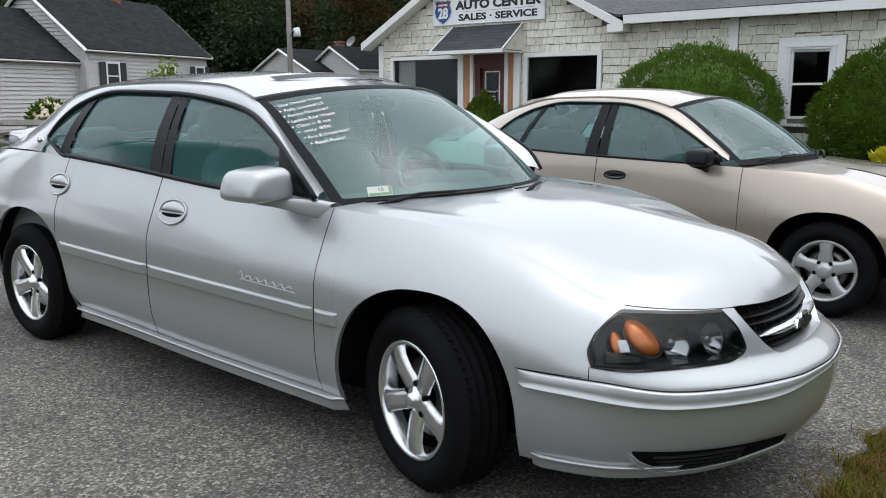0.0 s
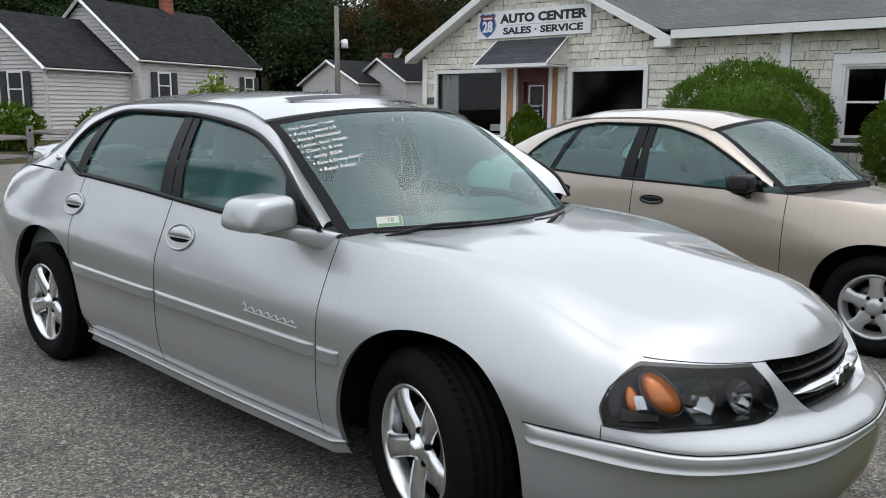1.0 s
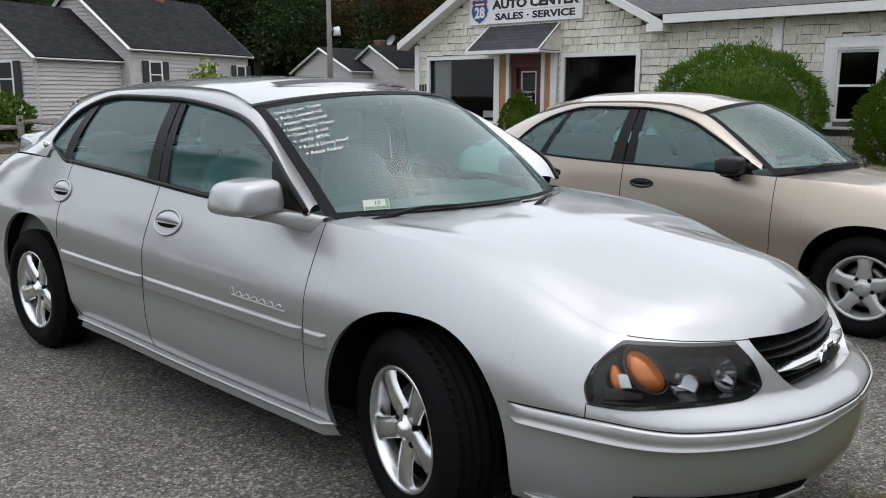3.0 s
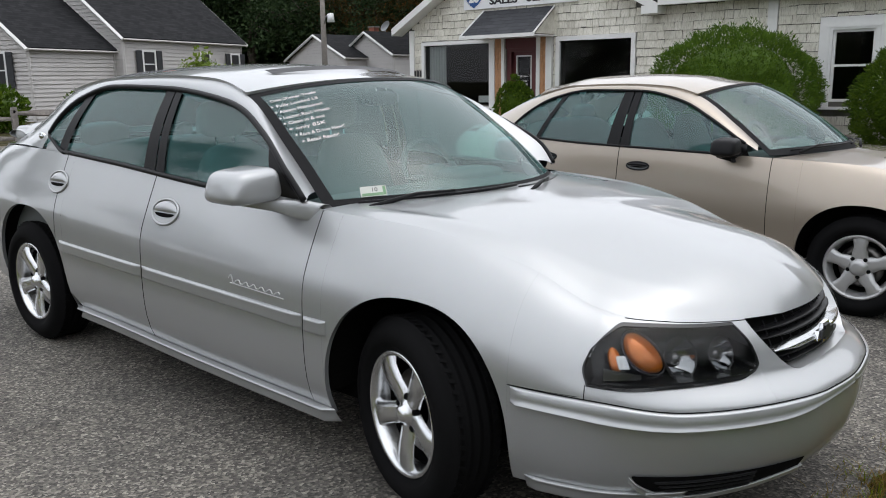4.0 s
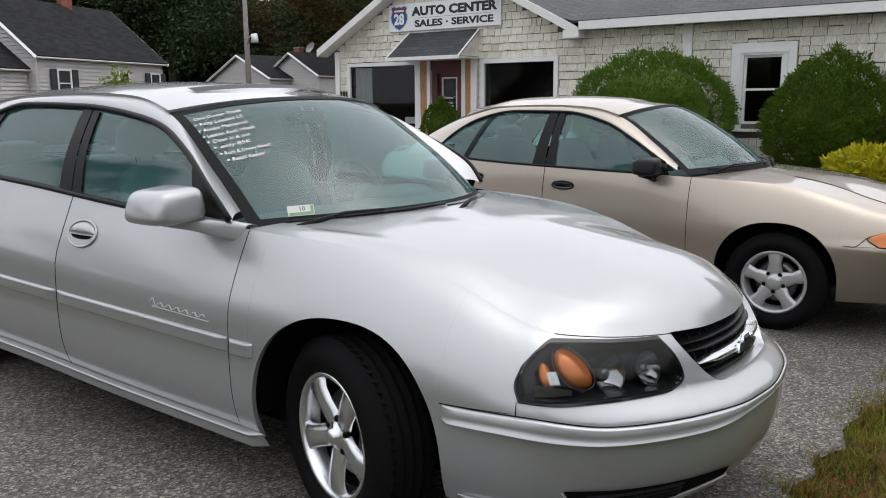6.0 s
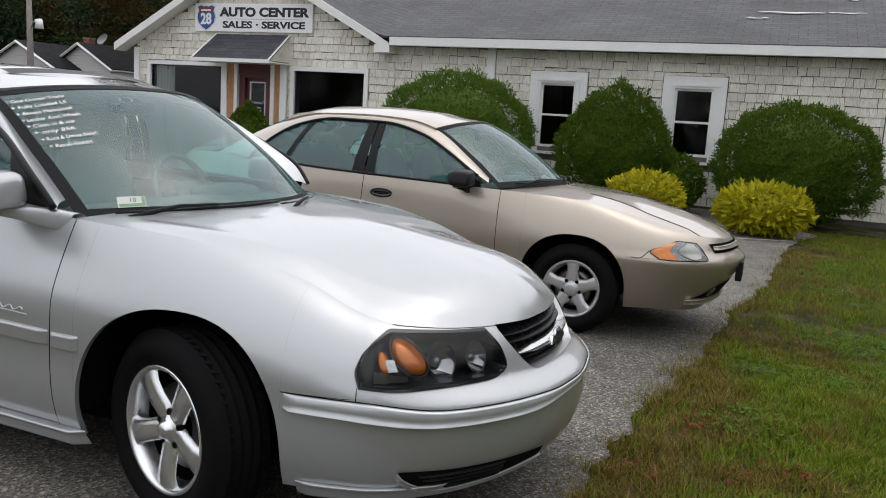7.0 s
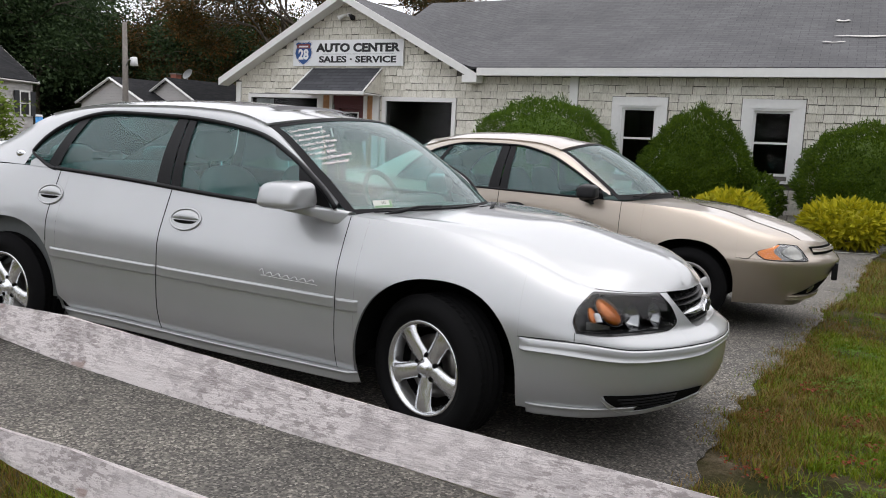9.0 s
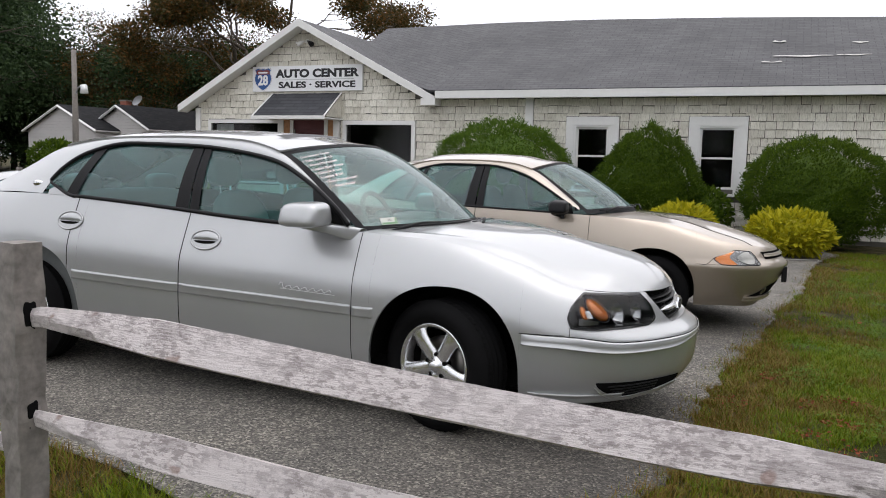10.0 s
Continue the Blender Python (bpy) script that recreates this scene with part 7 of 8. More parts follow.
    # tail lamps and rear plate
    for sg in (1, -1):
        side = (lambda p: p) if sg > 0 else mirrored
        mk("tail_light", *side(sh.patch(lambda b: 0.55, lambda b: 2.35, lambda a: 0.74, lambda a: 0.93, 14, 4, lambda a, b: 0.006)), M["shield_red"], car, smooth=True)
    return car, sh, screen


def gold_sedan(x, y, z, rz):
    """The smaller champagne saloon with black handles and mirrors."""
    s = {
        "paint": "gold", "under": 1.25, "under_front": 1.5, "half": 0.86, "base": 2.644, "track": 0.73, "tyre": 0.305, "rim": 0.192, "tread": 0.195, "axles": ((0.02, 0.290, 0.0), (-2.644, 0.305, 0.0)),
        "rim_mat": "hubcap", "pcd": 0.060, "nut_dep": 0.012, "cap": 0.048, "dark_nuts": True, "wheel_label": "silver five-spoke hubcap wheel with black tyre",
        "spoke": [(0.04, 0.050, 0.010), (0.08, 0.046, 0.004), (0.12, 0.036, 0.0), (0.16, 0.044, 0.0), (0.188, 0.062, 0.004)],
        "plan": [(-3.62, 0), (-3.60, -0.36), (-3.52, -0.62), (-3.34, -0.765), (-3.0, -0.82), (-2.5, -0.85), (-1.9, -0.86), (-1.2, -0.86), (-0.52, -0.855), (0, -0.845), (0.36, -0.82), (0.63, -0.765), (0.84, -0.64), (1.00, -0.42), (1.065, -0.20), (1.09, 0)],
        "ztop": [1.00, 1.00, 1.00, 1.0, 1.0, 0.985, 0.955, 0.935, 0.915, 0.885, 0.815, 0.74, 0.71, 0.69, 0.675, 0.67],
        "itop": [0.10, 0.12, 0.16, 0.18, 0.15, 0.07, 0.05, 0.05, 0.07, 0.16, 0.17, 0.12, 0.09, 0.07, 0.06, 0.06],
        "round": [0.7, 0.7, 0.8, 0.8, 0.7, 0.4, 0.15, 0.15, 0.5, 0.95, 1.0, 0.7, 0.4, 0.2, 0.2, 0.2],
        "zmid": [0.52, 0.52, 0.52, 0.55, 0.56, 0.56, 0.55, 0.55, 0.54, 0.53, 0.53, 0.53, 0.53, 0.53, 0.53, 0.53],
        "zbot": [0.24, 0.24, 0.24, 0.24, 0.23, 0.22, 0.21, 0.20, 0.20, 0.19, 0.19, 0.19, 0.18, 0.17, 0.17, 0.17],
        "ibot": [0.10, 0.10, 0.08, 0.07, 0.07, 0.06, 0.05, 0.05, 0.05, 0.08, 0.13, 0.17, 0.19, 0.21, 0.22, 0.22],
        "shelf": [0, 0, 0, 0, 0, 0, 0, 0, 0, 0, 0.01, 0.03, 0.045, 0.05, 0.05, 0.05],
        "arches": [(-2.62, 0.37, 0.30, 0.365), (0.01, 0.365, 0.29, 0.375)],
        "seams": (-2.36, -1.60, -0.535), "u_bumper": 11.0, "u_rear_bumper": 3.4, "z_bumper": 0.555,
        "dlo": [(-0.57, -0.80, 0.925), (-0.76, -0.775, 1.03), (-0.98, -0.725, 1.16), (-1.21, -0.675, 1.27), (-1.53, -0.645, 1.335), (-1.93, -0.64, 1.34), (-2.24, -0.66, 1.285), (-2.46, -0.71, 1.17), (-2.57, -0.755, 1.07), (-2.64, -0.80, 0.99)],
        "rail": [(-0.58, -0.72, 0.925), (-0.83, -0.655, 1.11), (-1.14, -0.585, 1.30), (-1.38, -0.58, 1.355), (-1.70, -0.585, 1.37), (-2.10, -0.58, 1.36), (-2.44, -0.565, 1.29), (-2.74, -0.565, 1.175), (-2.94, -0.585, 1.07), (-3.06, -0.61, 1.0)],
        "panes": [("front_sail", -0.68, -0.78, -0.70, -0.82, "black"), ("front_window", -0.78, -1.53, -0.82, -1.52, "glass"), ("front_pillar_trim", -1.53, -1.60, -1.52, -1.57, "black"), ("rear_pillar_trim", -1.61, -1.71, -1.58, -1.65, "black"), ("rear_window_side", -1.71, -2.30, -1.65, -2.12, "glass"), ("rear_divider", -2.30, -2.34, -2.12, -2.16, "black"), ("quarter_window", -2.34, -2.60, -2.16, -2.60, "glass")],
        "seal": 0.010, "belt_mat": "black", "roof_v": (2.0, 6.0), "crown": 0.066, "header_bow": 0.15, "base_bow": 0.30, "crease": 0.012, "crest": 0.0, "bonnet_swell": 1.5, "ridge": ([-0.12, 0.25, 0.51, 0.80], [0.30, 0.42, 0.485, 0.495]), "shut_line": True,
        "lamp": {"left": (10.80, 10.56, 11.15), "right": (12.24, 12.27, 12.22, 12.02), "low": (0.556, 0.552, 0.552, 0.556), "drop": (0.085, 0.068, 0.055, 0.048)},
        "u_bonnet": 8.0, "bonnet_line": ([-0.26, 0.25, 0.60, 0.84, 0.98], [0.935, 0.890, 0.815, 0.74, 0.67]),
        "u_deck": 3.6, "deck_front": -3.08, "deck_z": 1.03, "deck_front_z": 1.03,
        "wipers": [(-0.60, 0.0, 0.02), (0.0, 0.52, 0.03)],
        "front_seat": -1.42, "rear_seat": -2.35, "dash_x": -0.60, "dash_z": 0.92, "firewall": -0.48, "tail_wall": -2.9, "shelf_z": 1.0, "lining_z": 0.89, "trim": "cloth",
        "mirror_in": (-0.98, 1.25), "mirror_box": ((-0.86, -1.02, 0.93), (-0.70, -0.85, 1.04)), "mirror_foot": -0.74, "arm_end": -0.06, "belt_back": 0.06, "seal_from": 6,
    }
    car = root("gold_sedan", x, y, z, "champagne gold compact sedan with black mirrors parked on asphalt", "car", "parked cars", rz)
    sh = Shell(s)
    car_body(car, sh, s)
    door_mirror(car, sh, s, M["black"], M["black"])
    body, u = M["gold"], sh.ux
    hosts = [o for o in car.children if o.name.startswith(("rear_door", "front_door"))]
    for sg in (1, -1):
        side = (lambda p: p) if sg > 0 else mirrored
        pick = [o for o in hosts if (o.data.vertices[0].co.y < 0) == (sg > 0)]
        for host, hx, hz in ((pick[0], -2.20, 0.85), (pick[1], -1.44, 0.82)):
            handle(host, sh, hx, hz, 0.17, 0.055, M["black"], M["black"], side)
        lamp = new("headlight")
        lamp.parent = car
        uL, uR, zB, zT = sh.lamp_edges()
        on = lambda a, b, out: sh.at(uL(b) + (uR(b) - uL(b)) * a, zB(a) + (zT(a) - zB(a)) * b, out)
        bulge = lambda a, b: 0.016 * (max(0.0, math.sin(math.pi * b)) * max(0.0, math.sin(math.pi * a))) ** 0.6
        mk("lamp_housing", *side(grid(lambda a, b: on(a, b, 0.0035 + 0.5 * bulge(a, b)), 28, 10)), M["lamp_grey"], lamp, smooth=True)
        mk("indicator_lens", *side(grid(lambda a, b: on(0.02 + (0.36 - 0.14 * b) * a, 0.05 + 0.90 * b, 0.005 + 0.8 * bulge(a * 0.3, b)), 12, 8)), M["amber"], lamp, "amber indicator corner", smooth=True)
        def bowl(a, b):
            t, r = 2 * math.pi * a, 1 - b
            return on(0.70 + 0.23 * r * math.cos(t), 0.52 + 0.42 * r * math.sin(t), 0.008 + 0.5 * bulge(0.7 + 0.23 * r * math.cos(t), 0.5) + 0.008 * (1 - r * r))
        mk("beam_reflector", *side(grid(bowl, 28, 6)), M["lamp_cloudy"], lamp, "clouded clear beam bowl", smooth=True)
        mk("lamp_gasket", *side(tube([on(a, b, 0.003) for a, b in [(k / 24, 0.0) for k in range(24)] + [(1.0, k / 8) for k in range(8)] + [(1 - k / 24, 1.0) for k in range(24)] + [(0.0, 1 - k / 8) for k in range(8)]], 0.0035, 5, closed=True)), M["shadow_black"], lamp)
        ln = mk("lens", *side(grid(lambda a, b: on(a, b, 0.006 + bulge(a, b)), 30, 12)), M["lens"], lamp, smooth=True)
        ln.visible_shadow = False
        joint = curve([u(0.40), 10.3, 10.56], [0.556, 0.553, 0.606])
        mk("bumper_joint", *side(tube([sh.at(u(0.40) + (10.57 - u(0.40)) * k / 16, joint(u(0.40) + (10.57 - u(0.40)) * k / 16), 0.0008) for k in range(17)], 0.0028, 5)), M["shadow_black"], car)
        # lower opening with fog lamp recess
        op = sh.patch(lambda b: 12.15 + 0.5 * b, lambda b: sh.n, lambda a: 0.262 + 0.01 * (1 - a) ** 3, lambda a: 0.300 + 0.07 * min(1, a * 3) ** 0.6, 24, 4, lambda a, b: 0.004)
        lo = mk("lower_opening", *side(op), M["shadow_black"], car, smooth=True)
        def fog(a, b):
            t = 2 * math.pi * a
            return sh.at(13.0 + 0.22 * b * math.cos(t), 0.312 + 0.035 * b * math.sin(t), 0.008 + 0.010 * (1 - b * b))
        mk("fog_lamp", *side(flipped(grid(fog, 18, 4))), M["lamp_grey"], lo, smooth=True)
        mk("opening_lip", *side(bar(sh, 12.0, sh.n, lambda q: 0.222, lambda q: 0.262, 0.035, 24)), body, car, smooth=True)
        gro = sh.patch(lambda b: 12.62 - 0.12 * b, lambda b: sh.n, lambda a: 0.595, lambda a: 0.655, 14, 3, lambda a, b: 0.004)
        gr = mk("grille_opening", *side(gro), M["shadow_black"], car, smooth=True)
        mk("chrome_bar", *side(bar(sh, 12.6, sh.n, lambda q: 0.614, lambda q: 0.640, 0.018, 18)), body, gr, smooth=True)
        mk("tail_light", *side(sh.patch(lambda b: 0.9, lambda b: 2.5, lambda a: 0.72, lambda a: 0.90, 12, 4, lambda a, b: 0.006)), M["shield_red"], car, smooth=True)
    nx = sh.at(sh.n, 0.44)[0]
    box("plate_bracket", (nx - 0.01, -0.16, 0.37), (nx + 0.035, 0.16, 0.51), M["black"], car, 0.008, "black front plate bracket")
    return car, sh

# ---------------------------------------------------------------- fences


def split_rail_fence(name, label, posts, heights, seed, rail_mat):
    """Posts with black lumps for the shade of their mortised holes, and split rails tapering into them."""
    rng = random.Random(seed)
    f = new(name)
    tagged(f, label, "fence")
    for x, y, top in posts:
        w, d = 0.054, 0.054
        bm = bmesh.new()
        n = 14
        loops = []
        for i in range(n + 1):
            z = -0.1 + (top + 0.1) * i / n
            wob = 0.006
            q = 1.0 if i < n else 0.90
            loops.append([bm.verts.new((sx * w * q + rng.uniform(-wob, wob), sy * d * q + rng.uniform(-wob, wob), z)) for sx, sy in ((-1, -1), (0, -1.04), (1, -1), (1.03, 0), (1, 1), (0, 1.04), (-1, 1), (-1.03, 0))])
        for a, b in zip(loops, loops[1:]):
            for k in range(8):
                bm.faces.new((a[k], a[(k + 1) % 8], b[(k + 1) % 8], b[k]))
        bm.faces.new(loops[-1])
        p = part("post", bm, M["post_wood"], f)
        p.matrix_basis = pose(x, y, 0, 0, 0, rng.uniform(-16, -10))
        for hz in heights:
            for sx in (-1, 1):
                # no hole is cut: a black lump paints its inner shade
                hv, hf = blob((sx * w - 0.004, -0.024, hz - 0.030), (sx * w + 0.003, 0.020, hz + 0.078), 5.0, 12)
                hv = [(vx, vy + 0.007 * noise.noise((vy * 60, vz * 45, hz)), vz + 0.008 * noise.noise((vy * 70, vz * 40, hz + 5))) for vx, vy, vz in hv]
                mk("mortise", hv, hf, M["shadow_black"], p, smooth=True)
    for (x0, y0, _), (x1, y1, _) in zip(posts, posts[1:]):
        for hi, hz in enumerate(heights):
            n = 60
            a, b = Vector((x0, y0, hz + 0.02)), Vector((x1, y1, hz + (-0.10 if hi else -0.10)))
            d = (b - a)
            nrm = Vector((-d.y, d.x, 0)).normalized()
            L = d.length
            vs, fs = [], []
            m = 16
            ph = rng.uniform(0, 9)
            for i in range(n + 1):
                t = i / n
                c = a + d * t + Vector((0, 0, 0.012 * math.sin(5 * t + ph) * (1 if 0.03 < t < 0.97 else 0)))
                taper = min(1.0, 0.42 + 2.9 * min(t, 1 - t))
                hh, ww = 0.059 * taper * (1 + 0.07 * math.sin(5 * t + ph) + 0.02 * math.sin(19 * t + ph)), 0.026 * min(1, 0.6 + 3 * min(t, 1 - t)) * (1 + 0.12 * math.sin(9 * t + ph))
                for k in range(m):
                    th = 2 * math.pi * k / m
                    sq = 1 / max(abs(math.cos(th)), abs(math.sin(th))) ** 0.95
                    jit = 1 + 0.06 * noise.noise((t * 7 + ph, k * 1.7, hi)) + 0.03 * noise.noise((t * 41 + ph, k * 2.3, hi))
                    across, up = ww * math.cos(th) * sq * jit, hh * math.sin(th) * sq * jit
                    # hewn facet that thins the rail's end into its mortise
                    edge = hh * (-1 + 1.35 * max(0.0, 1 - min(t, 1 - t) / 0.14))
                    if up < edge:
                        across = max(across, ww * (-1 + 1.7 * (edge - up) / (edge + hh + 0.01)))
                    v = c + nrm * (across * 0.906 + up * 0.423) + Vector((0, 0, up * 0.906 - across * 0.423))
                    vs.append(tuple(v - a))
            for i in range(n):
                for k in range(m):
                    fs.append([i * m + k, (i + 1) * m + k, (i + 1) * m + (k + 1) % m, i * m + (k + 1) % m])
            fs += [list(range(m)), [n * m + k for k in range(m)][::-1]]
            r = mk("rail", vs, fs, rail_mat, f)
            r.location = a
    return f


split_rail_fence("rail_fence", "weathered grey split-rail fence with lichen along the grass", [(-3.93, -2.44, 1.0), (-0.885, -2.50, 1.01), (2.17, -2.56, 1.0), (5.2, -2.62, 1.0)], (0.725, 0.365), 5, M["rail"])
split_rail_fence("back_rail_fence", "dull grey-brown split-rail fence at the lot's far edge", [(-14.2, -2.0, 1.0), (-14.6, 1.0, 1.0), (-15.0, 4.0, 1.0), (-15.4, 7.0, 1.0), (-15.8, 10.0, 1.0)], (0.86, 0.50), 8, M["post_wood"])

# ---------------------------------------------------------------- plants


def leaf_cloud(points, size, rng, aspect=0.5, droop=0.3):
    """One small folded leaf at every point, turned to its direction."""
    vs, fs = [], []
    for p, d in points:
        d = Vector(d).normalized()
        r = Vector((rng.gauss(0, 1), rng.gauss(0, 1), rng.gauss(0, 1)))
        s = d.cross(r).normalized()
        L = size * rng.uniform(0.6, 1.4)
        tip = p + (d + Vector((0, 0, -droop * rng.random())) + r * 0.18).normalized() * L
        w = L * aspect / 2
        mid = p.lerp(tip, 0.5)
        up = s.cross(tip - p).normalized() * L * 0.08
        o = len(vs)
        vs += [tuple(p), tuple(mid + s * w - up), tuple(tip), tuple(mid - s * w - up)]
        fs += [[o, o + 1, o + 2], [o, o + 2, o + 3]]
    return vs, fs


def shrub(name, label, x, y, rx, ry, h, mat, seed, count, size, shape, aspect=0.45, base_z=0.0, group="", flower=None):
    """A clipped or natural shrub: a short stem, a dark twiggy heart and thousands of leaves over an uneven outline."""
    rng = random.Random(seed)
    b = root(name, x, y, base_z, label, "shrub", group)
    mk("stem", *tube([(0, 0, -0.05), (0.02, 0.01, h * 0.4)], [0.05, 0.03], 7), M["bark"], b)
    pts = []

    def radius(th, ph):
        k = shape(ph)
        nn = noise.noise((math.cos(th) * 1.7 + seed, math.sin(th) * 1.7, ph * 1.6)) * 0.12 + noise.noise((math.cos(th) * 5 + seed, math.sin(th) * 5, ph * 5)) * 0.10
        return k * (1 + nn)

    for i in range(count):
        th = rng.uniform(0, 2 * math.pi)
        sz = rng.uniform(-0.98, 1)
        ph = math.asin(sz)
        c = math.cos(ph)
        way = Vector((c * math.cos(th), c * math.sin(th), sz))
        # tufts that stand proud, with dark hollows between them
        tuft = noise.noise(Vector((way.x * rx, way.y * ry, way.z * h / 2)) * 5.5 + Vector((seed, 0, 0)))
        if tuft < -0.15 and size < 0.1 and rng.random() < 0.40:
            continue
        q = radius(th, ph) * (rng.uniform(0.84, 1.0) ** 0.6 + 0.07 * max(tuft, -0.4) + (0.05 * rng.random() if rng.random() < 0.06 else 0))
        p = Vector((rx * q * way.x, ry * q * way.y, h / 2 + h / 2 * q * sz))
        if p.z < 0.02:
            p.z = 0.02 + rng.random() * 0.08
        d = Vector((way.x, way.y, sz + 0.6)) * 0.9 + Vector((rng.gauss(0, 1), rng.gauss(0, 1), rng.gauss(0, 1))) * 0.55
        pts.append((p, d))
    mk("foliage", *leaf_cloud(pts, size, rng, aspect), mat, b)
    vs, fs = [], []
    n = 16
    for i in range(n + 1):
        ph = -math.pi / 2 + math.pi * i / n
        for k in range(24):
            th = 2 * math.pi * k / 24
            q = radius(th, ph) * 0.74
            vs.append((rx * q * math.cos(ph) * math.cos(th), ry * q * math.cos(ph) * math.sin(th), max(0.0, h / 2 + h / 2 * q * math.sin(ph))))
    for i in range(n):
        for k in range(24):
            fs.append([i * 24 + k, i * 24 + (k + 1) % 24, (i + 1) * 24 + (k + 1) % 24, (i + 1) * 24 + k])
    mk("twig_core", vs, fs, mat, b)
    if flower:
        vs, fs = [], []
        for _ in range(70):
            th, sz = rng.uniform(0, 6.283), rng.uniform(0.1, 1)
            c = math.sqrt(1 - sz * sz)
            p = (rx * c * math.cos(th), ry * c * math.sin(th), h / 2 + h / 2 * sz)
            vs, fs = join((vs, fs), blob((p[0] - 0.09, p[1] - 0.09, p[2] - 0.07), (p[0] + 0.09, p[1] + 0.09, p[2] + 0.09), 2, 4))
        mk("blossom", vs, fs, flower, b, smooth=True)
    return b


ball = lambda ph: 1.0
egg = lambda ph: 1.0 + 0.10 * math.sin(ph)
cone = lambda ph: (1.0 - 0.55 * max(0, math.sin(ph))) if ph < 1.2 else 0.62
peaked = lambda ph: 1.0 + 0.10 * max(0, math.sin(ph)) ** 6 - 0.10 * max(0.0, math.sin(ph) * math.cos(ph)) * 2
BUSHES = "shrubs along the shop wall"
shrub("cedar_bush", "large rounded bright green cedar shrub before the shop wall", -3.98, 11.9, 1.52, 1.25, 2.24, M["bush_bright"], 1, 52000, 0.058, ball, 0.30, group=BUSHES)
shrub("cedar_bush", "tall green cedar shrub with an uneven peaked top", -0.95, 12.0, 1.02, 1.0, 2.10, M["bush"], 2, 42000, 0.060, peaked, 0.30, group=BUSHES)
shrub("cedar_bush", "large dense dark green rounded cedar shrub", 2.08, 11.9, 1.33, 1.25, 1.93, M["bush"], 3, 54000, 0.056, ball, 0.30, group=BUSHES)
shrub("low_bush", "low dark green shrub under a sash window", 0.12, 12.1, 0.52, 0.5, 0.98, M["bush"], 4, 4200, 0.075, ball, group=BUSHES)
shrub("cone_bush", "small conical dark evergreen beside the shop door", -8.95, 12.2, 0.42, 0.42, 1.80, M["bush"], 5, 5000, 0.07, cone, group=BUSHES)
shrub("low_bush", "low green shrub under the shop window", -11.9, 12.6, 0.5, 0.4, 1.0, M["bush_bright"], 15, 2500, 0.07, ball, group=BUSHES)
shrub("yellow_bush", "mounded bright yellow leafy shrub at the lawn's edge", 1.70, 9.85, 0.62, 0.55, 0.63, M["yellow"], 6, 2000, 0.13, egg, 0.42, group="yellow shrubs")
shrub("yellow_bush", "mounded bright yellow leafy shrub beside the car park", -0.08, 10.4, 0.52, 0.5, 0.64, M["yellow"], 7, 1800, 0.13, egg, 0.42, group="yellow shrubs")
shrub("yard_shrub", "leafy green garden shrub by the garage wing", -24.5, 7.2, 1.0, 0.9, 1.35, M["bush"], 8, 1500, 0.17, ball)
shrub("yard_shrub", "small green bush before the grey shed", -31.9, 25.6, 1.3, 1.1, 2.0, M["bush"], 18, 3000, 0.2, ball)
shrub("hydrangea", "cream-flowered hydrangea bush in the yard", -20.9, 8.3, 0.55, 0.5, 1.22, M["bush"], 9, 1500, 0.16, ball, flower=M["bloom"])


def tree_mesh(seed, height, spread, trunk_r, leaf, count, mat, bare=0.0, low=0.18):
    """One tree as a thing: a tapered trunk with limbs and twigs, and a crown of clumped leaves with gaps."""
    rng = random.Random(seed)
    t = new("tree")
    limbs = []
    tv, tf = tube([(0, 0, -0.3), (rng.uniform(-.2, .2), rng.uniform(-.2, .2), height * 0.35), (rng.uniform(-.5, .5), rng.uniform(-.5, .5), height * 0.7), (rng.uniform(-.7, .7), rng.uniform(-.7, .7), height * 0.95)], [trunk_r * 1.2, trunk_r * 0.8, trunk_r * 0.45, trunk_r * 0.1], 9)
    pieces = [(tv, tf)]
    tips = []
    for k in range(22):
        z0 = height * rng.uniform(low, 0.85)
        a = rng.uniform(0, 6.283)
        reach = spread * rng.uniform(0.55, 1.05) * (1.15 - 0.75 * (z0 / height)) 
        rise = height * rng.uniform(0.05, 0.22)
        p0 = Vector((0, 0, z0))
        p1 = Vector((math.cos(a) * reach * 0.5, math.sin(a) * reach * 0.5, z0 + rise * 0.7))
        p2 = Vector((math.cos(a + 0.2) * reach, math.sin(a + 0.2) * reach, z0 + rise))
        pieces.append(tube([tuple(p0), tuple(p1), tuple(p2)], [trunk_r * 0.35, trunk_r * 0.2, 0.02], 6))
        for q in (0.45, 0.7, 1.0):
            c = p0.lerp(p2, q) if q < 1 else p2
            for _ in range(2):
                tip = c + Vector((rng.gauss(0, 1), rng.gauss(0, 1), rng.gauss(0, 0.6))) * spread * 0.22
                pieces.append(tube([tuple(c), tuple(tip)], [trunk_r * 0.10, 0.012], 4))
                tips.append(tip)
    tips.append(Vector((0, 0, height)))
    mk("trunk", *join(*pieces), M["bark"], t, smooth=True)
    pts = []
    per = count // len(tips)
    for tip in tips:
        if rng.random() < bare:
            continue
        r = spread * rng.uniform(0.14, 0.26)
        for _ in range(per):
            v = Vector((rng.gauss(0, 1), rng.gauss(0, 1), rng.gauss(0, 0.7)))
            pts.append((tip + v * r * 0.75, v + Vector((0, 0, 0.3))))
    mk("crown", *leaf_cloud(pts, leaf, rng, 0.6, 0.5), mat, t)
    return t


